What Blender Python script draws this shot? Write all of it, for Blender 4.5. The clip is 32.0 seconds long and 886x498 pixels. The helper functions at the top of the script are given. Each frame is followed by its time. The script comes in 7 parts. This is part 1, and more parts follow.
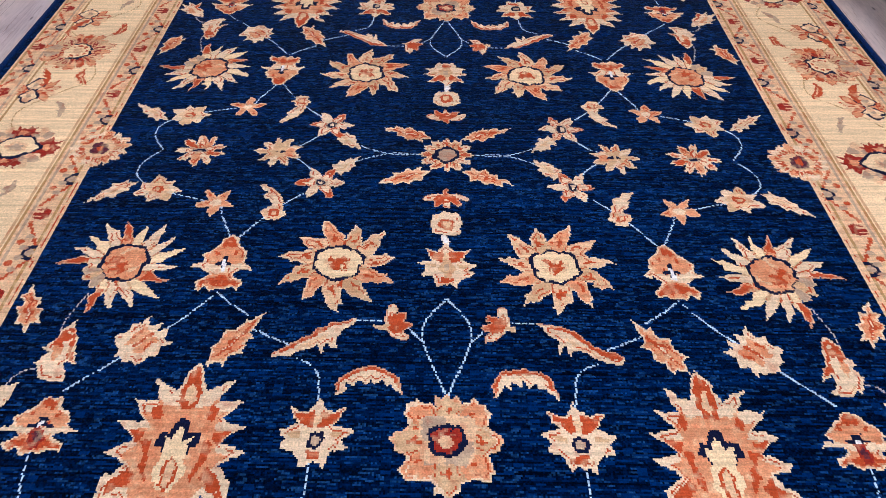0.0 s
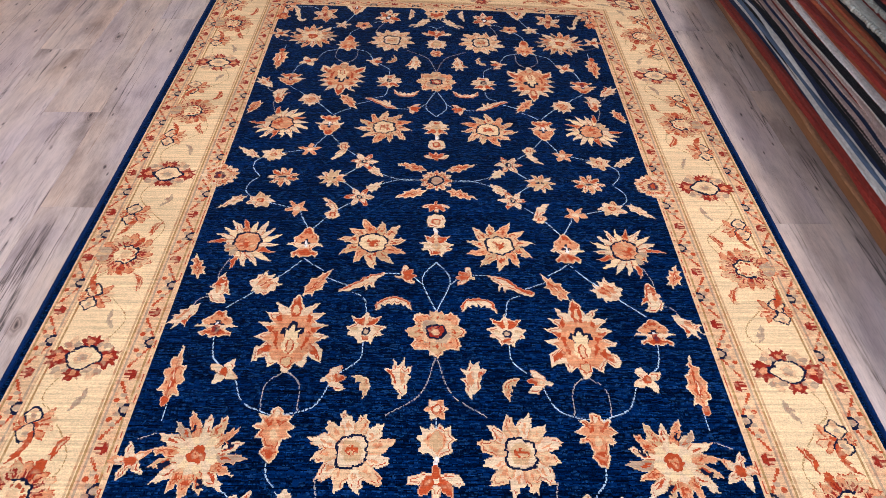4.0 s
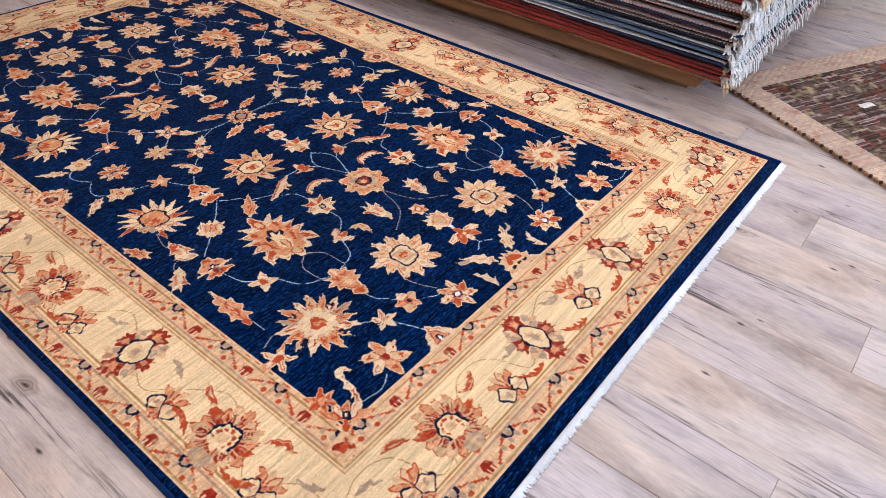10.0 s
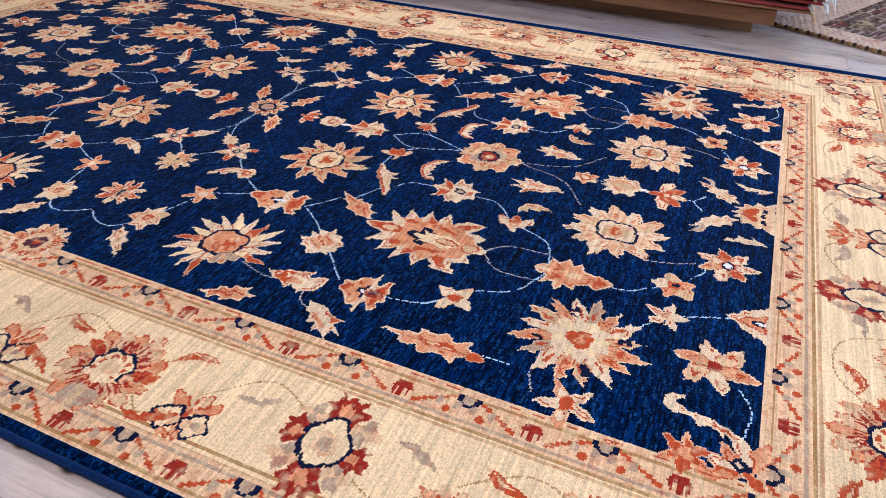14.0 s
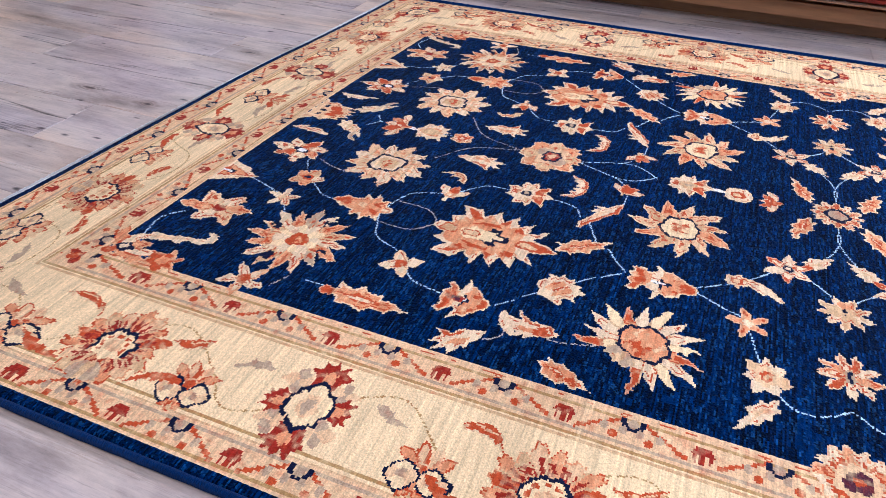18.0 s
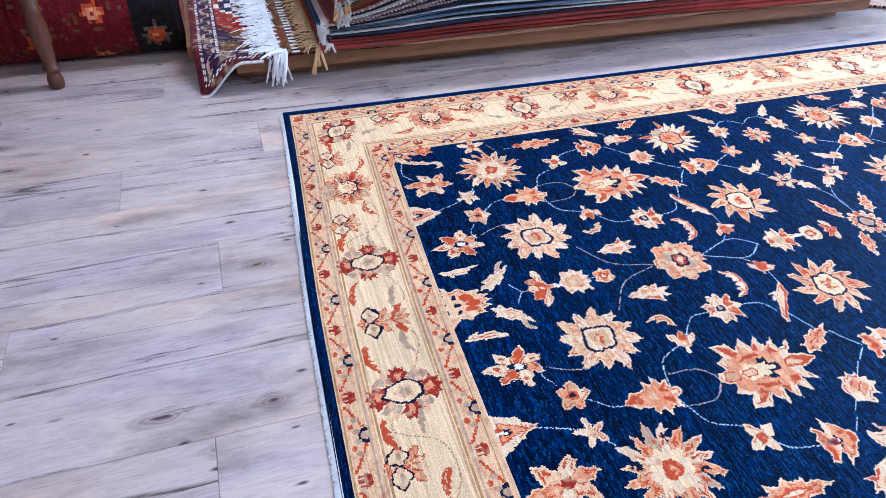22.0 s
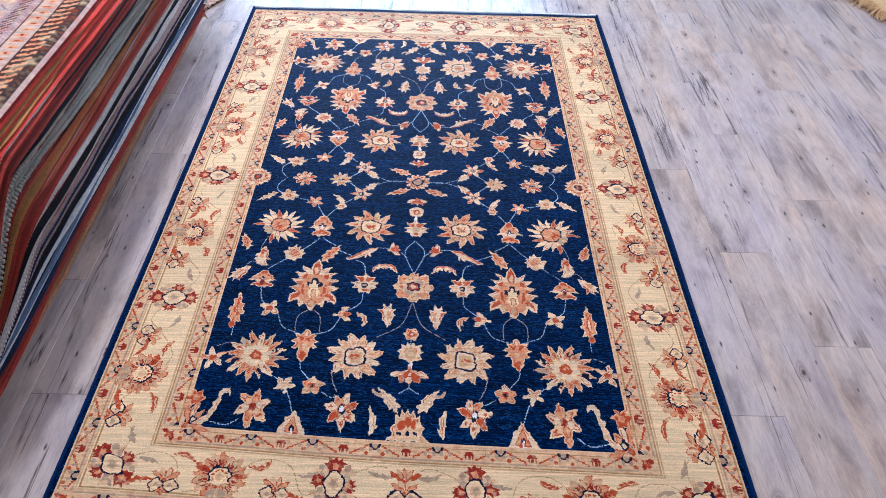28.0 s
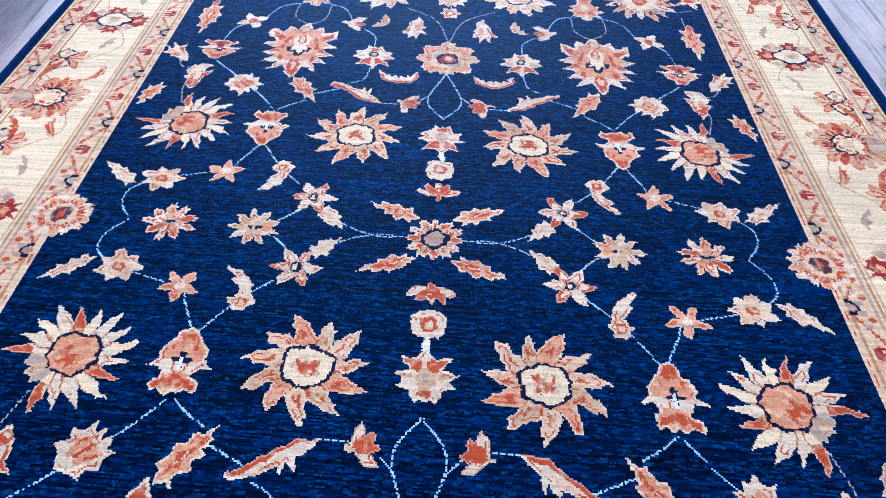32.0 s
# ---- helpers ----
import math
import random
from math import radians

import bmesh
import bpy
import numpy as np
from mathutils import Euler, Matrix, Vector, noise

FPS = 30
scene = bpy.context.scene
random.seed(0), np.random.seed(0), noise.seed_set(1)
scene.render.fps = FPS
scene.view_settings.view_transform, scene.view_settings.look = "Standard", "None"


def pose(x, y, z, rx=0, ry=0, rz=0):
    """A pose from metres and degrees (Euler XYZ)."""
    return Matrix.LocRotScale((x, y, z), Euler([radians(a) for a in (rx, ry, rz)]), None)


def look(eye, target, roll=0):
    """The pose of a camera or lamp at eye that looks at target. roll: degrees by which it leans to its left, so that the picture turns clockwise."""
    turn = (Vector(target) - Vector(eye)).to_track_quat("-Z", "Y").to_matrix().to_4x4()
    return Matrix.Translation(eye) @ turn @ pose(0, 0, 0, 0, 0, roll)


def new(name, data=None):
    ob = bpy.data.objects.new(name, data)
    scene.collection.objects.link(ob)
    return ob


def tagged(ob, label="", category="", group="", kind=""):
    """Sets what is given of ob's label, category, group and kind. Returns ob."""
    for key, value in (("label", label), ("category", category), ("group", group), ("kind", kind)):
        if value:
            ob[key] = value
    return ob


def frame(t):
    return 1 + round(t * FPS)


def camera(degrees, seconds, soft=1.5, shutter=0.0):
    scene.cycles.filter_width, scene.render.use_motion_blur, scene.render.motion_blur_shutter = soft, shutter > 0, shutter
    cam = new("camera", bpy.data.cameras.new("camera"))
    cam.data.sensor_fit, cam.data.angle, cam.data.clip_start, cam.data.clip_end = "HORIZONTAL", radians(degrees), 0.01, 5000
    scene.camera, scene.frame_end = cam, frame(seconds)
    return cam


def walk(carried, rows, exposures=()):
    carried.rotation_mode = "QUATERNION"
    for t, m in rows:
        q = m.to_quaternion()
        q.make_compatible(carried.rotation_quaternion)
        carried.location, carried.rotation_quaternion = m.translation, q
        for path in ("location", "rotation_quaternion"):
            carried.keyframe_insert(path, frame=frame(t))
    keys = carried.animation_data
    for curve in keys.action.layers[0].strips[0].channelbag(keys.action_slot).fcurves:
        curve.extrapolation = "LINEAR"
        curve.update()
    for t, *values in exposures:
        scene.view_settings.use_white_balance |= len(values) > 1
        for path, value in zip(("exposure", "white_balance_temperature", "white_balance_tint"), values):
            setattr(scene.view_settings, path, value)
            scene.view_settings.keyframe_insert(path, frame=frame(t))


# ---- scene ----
cam = camera(66.5, 32.0, soft=0.7)
# seconds, x, y, z, pitch, roll, yaw
PATH = [
    (0, -0.0156, -1.0221, 0.8340, -46.655, 0.283, -0.114),
    (0.5, -0.0146, -1.0192, 0.8324, -46.483, 0.351, -0.190),
    (1, -0.0145, -1.0171, 0.8301, -46.335, 0.256, -0.036),
    (1.5, -0.0128, -1.0157, 0.8312, -46.455, 0.246, 0.003),
    (2, -0.0117, -1.0119, 0.8322, -46.450, 0.283, -0.130),
    (2.5, -0.0080, -1.0044, 0.8340, -46.196, 0.418, -0.175),
    (3, -0.0079, -1.0580, 0.8906, -46.464, 0.660, -0.596),
    (3.5, -0.0169, -1.4051, 1.1591, -44.716, 1.270, -1.083),
    (4, -0.0226, -1.6491, 1.3338, -44.429, 1.486, -1.417),
    (4.5, -0.0300, -1.9728, 1.5409, -44.926, 1.739, -1.608),
    (6.5, -0.0985, -2.6385, 1.8762, -40.898, 1.901, -2.456),
    (7, -0.1954, -2.6614, 1.8445, -40.914, 1.528, -4.603),
    (7.5, -0.3309, -2.6327, 1.8023, -40.907, 1.563, -10.900),
    (8, -0.5554, -2.5026, 1.6870, -41.001, 1.267, -17.669),
    (8.5, -0.7746, -2.3772, 1.5938, -41.071, 1.837, -25.037),
    (9, -1.0177, -2.2380, 1.5009, -40.774, 2.140, -32.790),
    (9.5, -1.1528, -2.0468, 1.3739, -40.495, 2.233, -42.268),
    (10, -1.2297, -1.8464, 1.2214, -40.472, 2.352, -52.623),
    (10.5, -1.3160, -1.7123, 1.0404, -40.030, 2.593, -60.789),
    (11, -1.3866, -1.6279, 0.8674, -36.871, 2.503, -64.851),
    (11.5, -1.3852, -1.5481, 0.7594, -32.802, 1.691, -67.469),
    (12, -1.3751, -1.4476, 0.7232, -32.711, 2.434, -68.280),
    (12.5, -1.3346, -1.3286, 0.7247, -34.196, 2.291, -68.140),
    (13, -1.3180, -1.2313, 0.7242, -33.995, 2.148, -68.335),
    (13.5, -1.3153, -1.1384, 0.7158, -34.590, 2.270, -68.045),
    (15.5, -1.3221, -0.5560, 0.7327, -36.197, 1.363, -67.741),
    (16, -1.3351, -0.3851, 0.7369, -36.163, 1.709, -68.146),
    (16.5, -1.3464, -0.1848, 0.7284, -36.170, 2.079, -68.946),
    (17, -1.3518, 0.0029, 0.7240, -36.279, 1.966, -68.842),
    (17.5, -1.3531, 0.1723, 0.7214, -36.151, 2.164, -69.026),
    (18, -1.3592, 0.3348, 0.7304, -36.075, 1.941, -69.253),
    (18.5, -1.3625, 0.4990, 0.7098, -35.630, 2.126, -69.446),
    (19, -1.3684, 0.7032, 0.6945, -35.078, 2.012, -69.802),
    (19.5, -1.3689, 0.8787, 0.7085, -35.425, 1.805, -71.127),
    (20, -1.3701, 1.0634, 0.7662, -35.136, 1.761, -74.034),
    (20.5, -1.3732, 1.2134, 0.8328, -35.031, 1.897, -76.388),
    (21, -1.3281, 1.3050, 0.9112, -35.906, 1.957, -83.147),
    (21.5, -1.2212, 1.4258, 0.9785, -38.089, 1.976, -95.183),
    (22, -1.0292, 1.5796, 1.0777, -39.518, 2.451, -109.511),
    (22.5, -0.8231, 1.7553, 1.1976, -39.969, 2.981, -124.741),
    (23, -0.6207, 1.8662, 1.2346, -39.759, 2.496, -138.146),
    (23.5, -0.4833, 1.9359, 1.2904, -40.163, 2.775, -150.411),
    (24, -0.3034, 1.9883, 1.3874, -42.409, 2.576, -160.012),
    (24.5, -0.1714, 2.0457, 1.6107, -46.272, 2.910, -167.378),
    (25, -0.1797, 2.0604, 1.7520, -49.110, 2.455, -173.982),
    (25.5, -0.1610, 2.0895, 1.8639, -49.712, 2.252, -178.729),
    (26, -0.1097, 2.1464, 1.9338, -49.025, 2.712, -179.699),
    (26.5, -0.0814, 2.1579, 1.9259, -46.130, 2.105, -181.398),
    (28.5, -0.0745, 2.2133, 1.8233, -44.760, 1.768, -181.105),
    (29, -0.0535, 2.1110, 1.7694, -43.054, 2.157, -181.503),
    (29.5, -0.0610, 1.5269, 1.4038, -44.757, 2.641, -181.478),
    (30, -0.0703, 1.1427, 1.1373, -45.422, 2.537, -180.321),
    (30.5, -0.0363, 0.9926, 1.0090, -46.058, 2.277, -178.435),
    (31, -0.0232, 0.8795, 0.9148, -46.601, 2.454, -178.519),
    (31.5, -0.0284, 0.8410, 0.8733, -46.745, 2.313, -179.094),
    (32, -0.0350, 0.8392, 0.8699, -46.717, 2.184, -179.175),
]
walk(cam, [(t, pose(x, y, z, 90 + p, 0, w) @ pose(0, 0, 0, 0, 0, r)) for t, x, y, z, p, r, w in PATH],
     exposures=[(0, -0.46, 5300, 16), (4, -0.43, 5600, 15.5), (7, -0.50, 5800, 15), (10, -0.53, 5700, 14.5), (13.5, -0.50, 5250, 14), (16, -0.12, 5000, 13), (19, -0.02, 4950, 12), (20.5, 0.08, 4850, 11), (21.5, 0.20, 4600, 11), (22.5, 0.15, 4400, 10), (24, -0.22, 4450, 10.5), (26, -0.25, 4900, 11.5), (29, -0.36, 4800, 12), (30, -0.23, 4400, 11), (31, -0.17, 4200, 10), (32, -0.17, 4200, 10)])

TAU = 2 * math.pi


# ---------------------------------------------------------------- world and light
world = bpy.data.worlds.new("world")
world.use_nodes = True
scene.world = world
sky = world.node_tree.nodes.new("ShaderNodeTexSky")
sky.sky_type = "NISHITA"
sky.sun_disc = False
sky.sun_elevation, sky.sun_rotation = radians(35), radians(200)
back = world.node_tree.nodes["Background"]
back.inputs["Strength"].default_value = 0.10
world.node_tree.links.new(sky.outputs["Color"], back.inputs["Color"])


def area_lamp(name, m, w, h, watts, rgb):
    data = bpy.data.lights.new(name, "AREA")
    data.shape, data.size, data.size_y, data.energy, data.color = "RECTANGLE", w, h, watts, rgb
    ob = new(name, data)
    ob.matrix_world = m
    return ob


ROOM_W, ROOM_E, ROOM_S, ROOM_N, ROOM_H = -3.9, 4.3, -4.7, 3.25, 2.9
# daylight through the shop window in the south wall
area_lamp("daylight", look((0.4, ROOM_S + 0.12, 1.45), (0.4, 0, 1.45)), 3.0, 1.9, 205, (0.70, 0.86, 1.0))
# fluorescent ceiling fixtures
area_lamp("tube_light_over_stack", look((1.35, -0.5, ROOM_H - 0.12), (1.35, -0.5, 0)), 0.2, 3.0, 76, (1.0, 0.92, 0.84))
area_lamp("tube_light_over_aisle", look((-1.7, -0.5, ROOM_H - 0.12), (-1.7, -0.5, 0)), 0.2, 3.0, 52, (1.0, 0.91, 0.83))


# ---------------------------------------------------------------- materials
def lin(c):
    return tuple((v / 12.92 if v <= 0.04045 else ((v + 0.055) / 1.055) ** 2.4) for v in (k / 255 for k in c))


def material(name, rough=0.6, metal=0.0, spec=0.5):
    m = bpy.data.materials.new(name)
    m.use_nodes = True
    b = m.node_tree.nodes["Principled BSDF"]
    b.inputs["Roughness"].default_value = rough
    b.inputs["Metallic"].default_value = metal
    b.inputs["Specular IOR Level"].default_value = spec
    return m, m.node_tree.nodes, m.node_tree.links, b


def noise_node(n, l, vec, scale, detail=4, rough=0.6):
    t = n.new("ShaderNodeTexNoise")
    t.inputs["Scale"].default_value, t.inputs["Detail"].default_value = scale, detail
    t.inputs["Roughness"].default_value = rough
    l.new(vec, t.inputs["Vector"])
    return t


def coords(n, l, scale=(1, 1, 1), kind="Object", shift=None):
    c = n.new("ShaderNodeTexCoord")
    mp = n.new("ShaderNodeMapping")
    mp.inputs["Scale"].default_value = scale
    l.new(c.outputs[kind], mp.inputs["Vector"])
    if shift is not None:
        l.new(shift, mp.inputs["Location"])
    return mp.outputs["Vector"]


def ramp(n, l, fac, stops):
    r = n.new("ShaderNodeValToRGB")
    e = r.color_ramp.elements
    while len(e) < len(stops):
        e.new(0.5)
    for k, (p, c) in zip(e, stops):
        k.position, k.color = p, (*c, 1)
    l.new(fac, r.inputs["Fac"])
    return r.outputs["Color"]


def mix(n, l, kind, fac, a, b):
    m = n.new("ShaderNodeMix")
    m.data_type, m.blend_type = "RGBA", kind
    for k, v in ((0, fac), (6, a), (7, b)):
        if hasattr(v, "links") or isinstance(v, bpy.types.NodeSocket):
            l.new(v, m.inputs[k])
        else:
            m.inputs[k].default_value = v if k == 0 else (*v, 1)
    return m.outputs[2]


def bump(n, l, b, height, strength, dist):
    k = n.new("ShaderNodeBump")
    k.inputs["Strength"].default_value, k.inputs["Distance"].default_value = strength, dist
    l.new(height, k.inputs["Height"])
    l.new(k.outputs["Normal"], b.inputs["Normal"])


def sheen(b, w=0.3, rgb=(1, 1, 1)):
    b.inputs["Sheen Weight"].default_value = w
    b.inputs["Sheen Roughness"].default_value = 0.45
    b.inputs["Sheen Tint"].default_value = (*rgb, 1)


def pile_material(name, sheen_weight=0.005, grain=(40, 220, 60)):
    """Wool pile whose knots carry their yarn colour in the face attribute 'yarn'."""
    m, n, l, b = material(name, 0.62, 0, 0.12)
    at = n.new("ShaderNodeAttribute")
    at.attribute_name = "yarn"
    fine = noise_node(n, l, coords(n, l, (1, 1, 1)), 420, 2)
    streak = noise_node(n, l, coords(n, l, (2.2, 60, 1)), 2.5, 5, 0.7)
    patch = noise_node(n, l, coords(n, l, (0.7, 1.5, 1)), 2.2, 3)
    c = mix(n, l, "MULTIPLY", 1.0, at.outputs["Color"], ramp(n, l, fine.outputs["Fac"], [(0.28, (0.76,) * 3), (0.72, (1.2,) * 3)]))
    c = mix(n, l, "MULTIPLY", 1.0, c, ramp(n, l, streak.outputs["Fac"], [(0.3, (0.72,) * 3), (0.7, (1.25,) * 3)]))
    c = mix(n, l, "MULTIPLY", 1.0, c, ramp(n, l, patch.outputs["Fac"], [(0.3, (0.88,) * 3), (0.7, (1.1,) * 3)]))
    l.new(c, b.inputs["Base Color"])
    # the lustre of combed wool takes the colour of its dye
    dye = n.new("ShaderNodeGamma")
    dye.inputs["Gamma"].default_value = 0.5
    l.new(c, dye.inputs["Color"])
    l.new(dye.outputs["Color"], b.inputs["Specular Tint"])
    tuft = noise_node(n, l, coords(n, l, (1, 1, 1)), 300, 3)
    bump(n, l, b, tuft.outputs["Fac"], 0.6, 0.004)
    sheen(b, sheen_weight)
    return m


def yarn_material(name, rgb, var=0.25, rib=(8, 8, 8), scale=40, sh=0.03):
    """Plain dyed wool or cotton in one colour, mottled and ribbed."""
    m, n, l, b = material(name, 0.9, 0, 0.08)
    base = lin(rgb)
    a = noise_node(n, l, coords(n, l, rib), scale, 4)
    g = noise_node(n, l, coords(n, l, (1, 1, 1)), 5, 3)
    c = mix(n, l, "MULTIPLY", 1.0, base, ramp(n, l, a.outputs["Fac"], [(0.3, (1 - 2 * var,) * 3), (0.7, (1 + var,) * 3)]))
    c = mix(n, l, "MULTIPLY", 1.0, c, ramp(n, l, g.outputs["Fac"], [(0.3, (0.8,) * 3), (0.7, (1.12,) * 3)]))
    l.new(c, b.inputs["Base Color"])
    bump(n, l, b, a.outputs["Fac"], 0.7, 0.006)
    sheen(b, sh)
    return m


def wood_material(name, stops, along="y", rough=0.45, scale=1.0, spec=0.5, knots=True):
    """Wood with long grain, cracks and knots; every piece takes its own stretch of the grain."""
    m, n, l, b = material(name, rough, 0, spec)
    info = n.new("ShaderNodeObjectInfo")
    sh = n.new("ShaderNodeVectorMath")
    sh.operation = "SCALE"
    sh.inputs[0].default_value = (7.3, 31.7, 3.1)
    l.new(info.outputs["Random"], sh.inputs["Scale"])
    k = {"y": (9, 0.9, 9), "x": (0.9, 9, 9), "z": (9, 9, 0.9)}[along]
    vec = coords(n, l, tuple(v * scale for v in k), shift=sh.outputs[0])
    big = noise_node(n, l, vec, 1.0, 6, 0.62)
    big.inputs["Distortion"].default_value = 0.9
    fine = noise_node(n, l, coords(n, l, tuple(v * scale * 9 for v in k), shift=sh.outputs[0]), 1.0, 5, 0.7)
    cloud = noise_node(n, l, coords(n, l, (1.6, 1.0, 1.6), shift=sh.outputs[0]), 1.3, 3)
    c = ramp(n, l, big.outputs["Fac"], stops)
    c = mix(n, l, "MULTIPLY", 1.0, c, ramp(n, l, fine.outputs["Fac"], [(0.3, (0.78,) * 3), (0.6, (1.06,) * 3)]))
    c = mix(n, l, "MULTIPLY", 1.0, c, ramp(n, l, cloud.outputs["Fac"], [(0.3, (0.80, 0.80, 0.85)), (0.52, (1.0, 0.99, 1.0)), (0.7, (1.16, 1.10, 1.02))]))
    tone = ramp(n, l, info.outputs["Random"], [(0.0, (0.93, 0.92, 0.91)), (1.0, (1.05, 1.06, 1.08))])
    c = mix(n, l, "MULTIPLY", 1.0, c, tone)
    if knots:
        kv = coords(n, l, {"y": (2.4, 1.0, 1), "x": (1.0, 2.4, 1), "z": (2.4, 2.4, 1)}[along], shift=sh.outputs[0])
        wob = noise_node(n, l, kv, 6, 2)
        kw = n.new("ShaderNodeVectorMath")
        kw.operation = "MULTIPLY_ADD"
        kw.inputs[1].default_value = (0.05, 0.05, 0)
        l.new(wob.outputs["Color"], kw.inputs[0])
        l.new(kv, kw.inputs[2])
        v = n.new("ShaderNodeTexVoronoi")
        v.voronoi_dimensions = "2D"
        v.inputs["Scale"].default_value = 2.1
        l.new(kw.outputs[0], v.inputs["Vector"])
        kc = ramp(n, l, v.outputs["Distance"], [(0.02, (0.22, 0.19, 0.17)), (0.045, (0.62, 0.58, 0.55)), (0.075, (0.9, 0.88, 0.86)), (0.10, (0.66, 0.63, 0.6)), (0.16, (1, 1, 1))])
        sel = n.new("ShaderNodeSeparateColor")
        l.new(v.outputs["Color"], sel.inputs[0])
        pick = ramp(n, l, sel.outputs[0], [(0.5, (0, 0, 0)), (0.55, (1, 1, 1))])
        c = mix(n, l, "MULTIPLY", pick, c, kc)
        k3 = {"y": (16, 1.1, 1), "x": (1.1, 16, 1), "z": (16, 16, 1.1)}[along]
        crack = noise_node(n, l, coords(n, l, k3, shift=sh.outputs[0]), 1.0, 3, 0.5)
        crack.inputs["Distortion"].default_value = 0.6
        cc = ramp(n, l, crack.outputs["Fac"], [(0.478, (1, 1, 1)), (0.496, (0.42, 0.39, 0.37)), (0.514, (1, 1, 1))])
        gate = ramp(n, l, noise_node(n, l, coords(n, l, (3.0, 1.4, 1), shift=sh.outputs[0]), 2.0, 2).outputs["Fac"], [(0.52, (0, 0, 0)), (0.60, (1, 1, 1))])
        c = mix(n, l, "MULTIPLY", gate, c, cc)
        smear = noise_node(n, l, coords(n, l, {"y": (7, 1.6, 1), "x": (1.6, 7, 1), "z": (7, 7, 1.6)}[along], shift=sh.outputs[0]), 1.0, 4, 0.6)
        c = mix(n, l, "MULTIPLY", 1.0, c, ramp(n, l, smear.outputs["Fac"], [(0.26, (0.55, 0.52, 0.50)), (0.45, (0.98, 0.98, 0.98)), (0.75, (1.18, 1.17, 1.2))]))
    l.new(c, b.inputs["Base Color"])
    bump(n, l, b, fine.outputs["Fac"], 0.25, 0.0015)
    return m


def plank_material(name, pale, mid, deep, along="y", rough=0.4):
    """Weathered limed oak: soft beige and lilac clouds, fine grain, long dark checks, knots and specks."""
    m, n, l, b = material(name, rough, 0, 0.5)
    info = n.new("ShaderNodeObjectInfo")
    sh = n.new("ShaderNodeVectorMath")
    sh.operation = "SCALE"
    sh.inputs[0].default_value = (7.3, 31.7, 3.1)
    l.new(info.outputs["Random"], sh.inputs["Scale"])

    def vec(across, length):
        return coords(n, l, {"y": (across, length, across), "x": (length, across, across)}[along], shift=sh.outputs[0])

    def times(c, fac, stops, weight=1.0):
        return mix(n, l, "MULTIPLY", weight, c, ramp(n, l, fac, stops))

    cloud = noise_node(n, l, vec(6.0, 2.0), 1.0, 9, 0.68)
    cloud.inputs["Distortion"].default_value = 0.2
    c = ramp(n, l, cloud.outputs["Fac"], [(0.30, deep), (0.44, mid), (0.54, pale), (0.66, mid), (0.76, pale)])
    hue = noise_node(n, l, vec(3.0, 1.1), 1.0, 3)
    c = times(c, hue.outputs["Fac"], [(0.36, (1.08, 1.0, 0.90)), (0.5, (1, 1, 1)), (0.64, (0.94, 0.95, 1.06))])
    streak = noise_node(n, l, vec(55, 2.2), 1.0, 5, 0.72)
    streak.inputs["Distortion"].default_value = 0.25
    c = times(c, streak.outputs["Fac"], [(0.24, (0.78, 0.765, 0.76)), (0.38, (0.95,) * 3), (0.60, (1.04,) * 3), (0.78, (0.95,) * 3)])
    hair = noise_node(n, l, vec(330, 16), 1.0, 4, 0.75)
    c = times(c, hair.outputs["Fac"], [(0.30, (0.76,) * 3), (0.46, (1.0,) * 3), (0.7, (1.09,) * 3)])
    # darker weathered patches stretched along the grain
    patch = noise_node(n, l, vec(11.0, 1.5), 1.0, 7, 0.7)
    c = times(c, patch.outputs["Fac"], [(0.30, (1.05, 1.03, 1.0)), (0.50, (1, 1, 1)), (0.62, (0.90, 0.885, 0.885)), (0.72, (0.66, 0.64, 0.64))])
    # cathedral grain where the cut runs through the rings
    ring = noise_node(n, l, vec(7.0, 0.8), 1.0, 1.5, 0.4)
    saw = n.new("ShaderNodeMath")
    saw.operation = "PINGPONG"
    saw.inputs[1].default_value = 0.011
    l.new(ring.outputs["Fac"], saw.inputs[0])
    unit = n.new("ShaderNodeMath")
    unit.operation = "DIVIDE"
    unit.inputs[1].default_value = 0.011
    l.new(saw.outputs[0], unit.inputs[0])
    gate = ramp(n, l, noise_node(n, l, vec(4.0, 1.3), 1.0, 3).outputs["Fac"], [(0.58, (0, 0, 0)), (0.70, (0.8, 0.8, 0.8))])
    c = mix(n, l, "MULTIPLY", gate, c, ramp(n, l, unit.outputs[0], [(0.0, (0.62, 0.59, 0.58)), (0.25, (0.94,) * 3), (1.0, (1.03,) * 3)]))
    # long checks: thin dark lines wandering along the grain
    for across, length, thin, lo, dark, jag in ((5.0, 0.20, 0.0030, 0.45, 0.14, 0.52), (8.0, 0.34, 0.0026, 0.52, 0.20, 0.58)):
        q = noise_node(n, l, vec(across, length), 1.0, 9, jag)
        line = ramp(n, l, q.outputs["Fac"], [(0.5 - 3.5 * thin, (1, 1, 1)), (0.5 - thin, (0.70, 0.68, 0.67)), (0.5, (dark, dark * 0.92, dark * 0.88)), (0.5 + thin, (0.72, 0.7, 0.69)), (0.5 + 2.2 * thin, (1, 1, 1))])
        on = ramp(n, l, noise_node(n, l, vec(3.0, 1.3), 1.0, 4).outputs["Fac"], [(lo, (0, 0, 0)), (lo + 0.08, (1, 1, 1))])
        c = mix(n, l, "MULTIPLY", on, c, line)
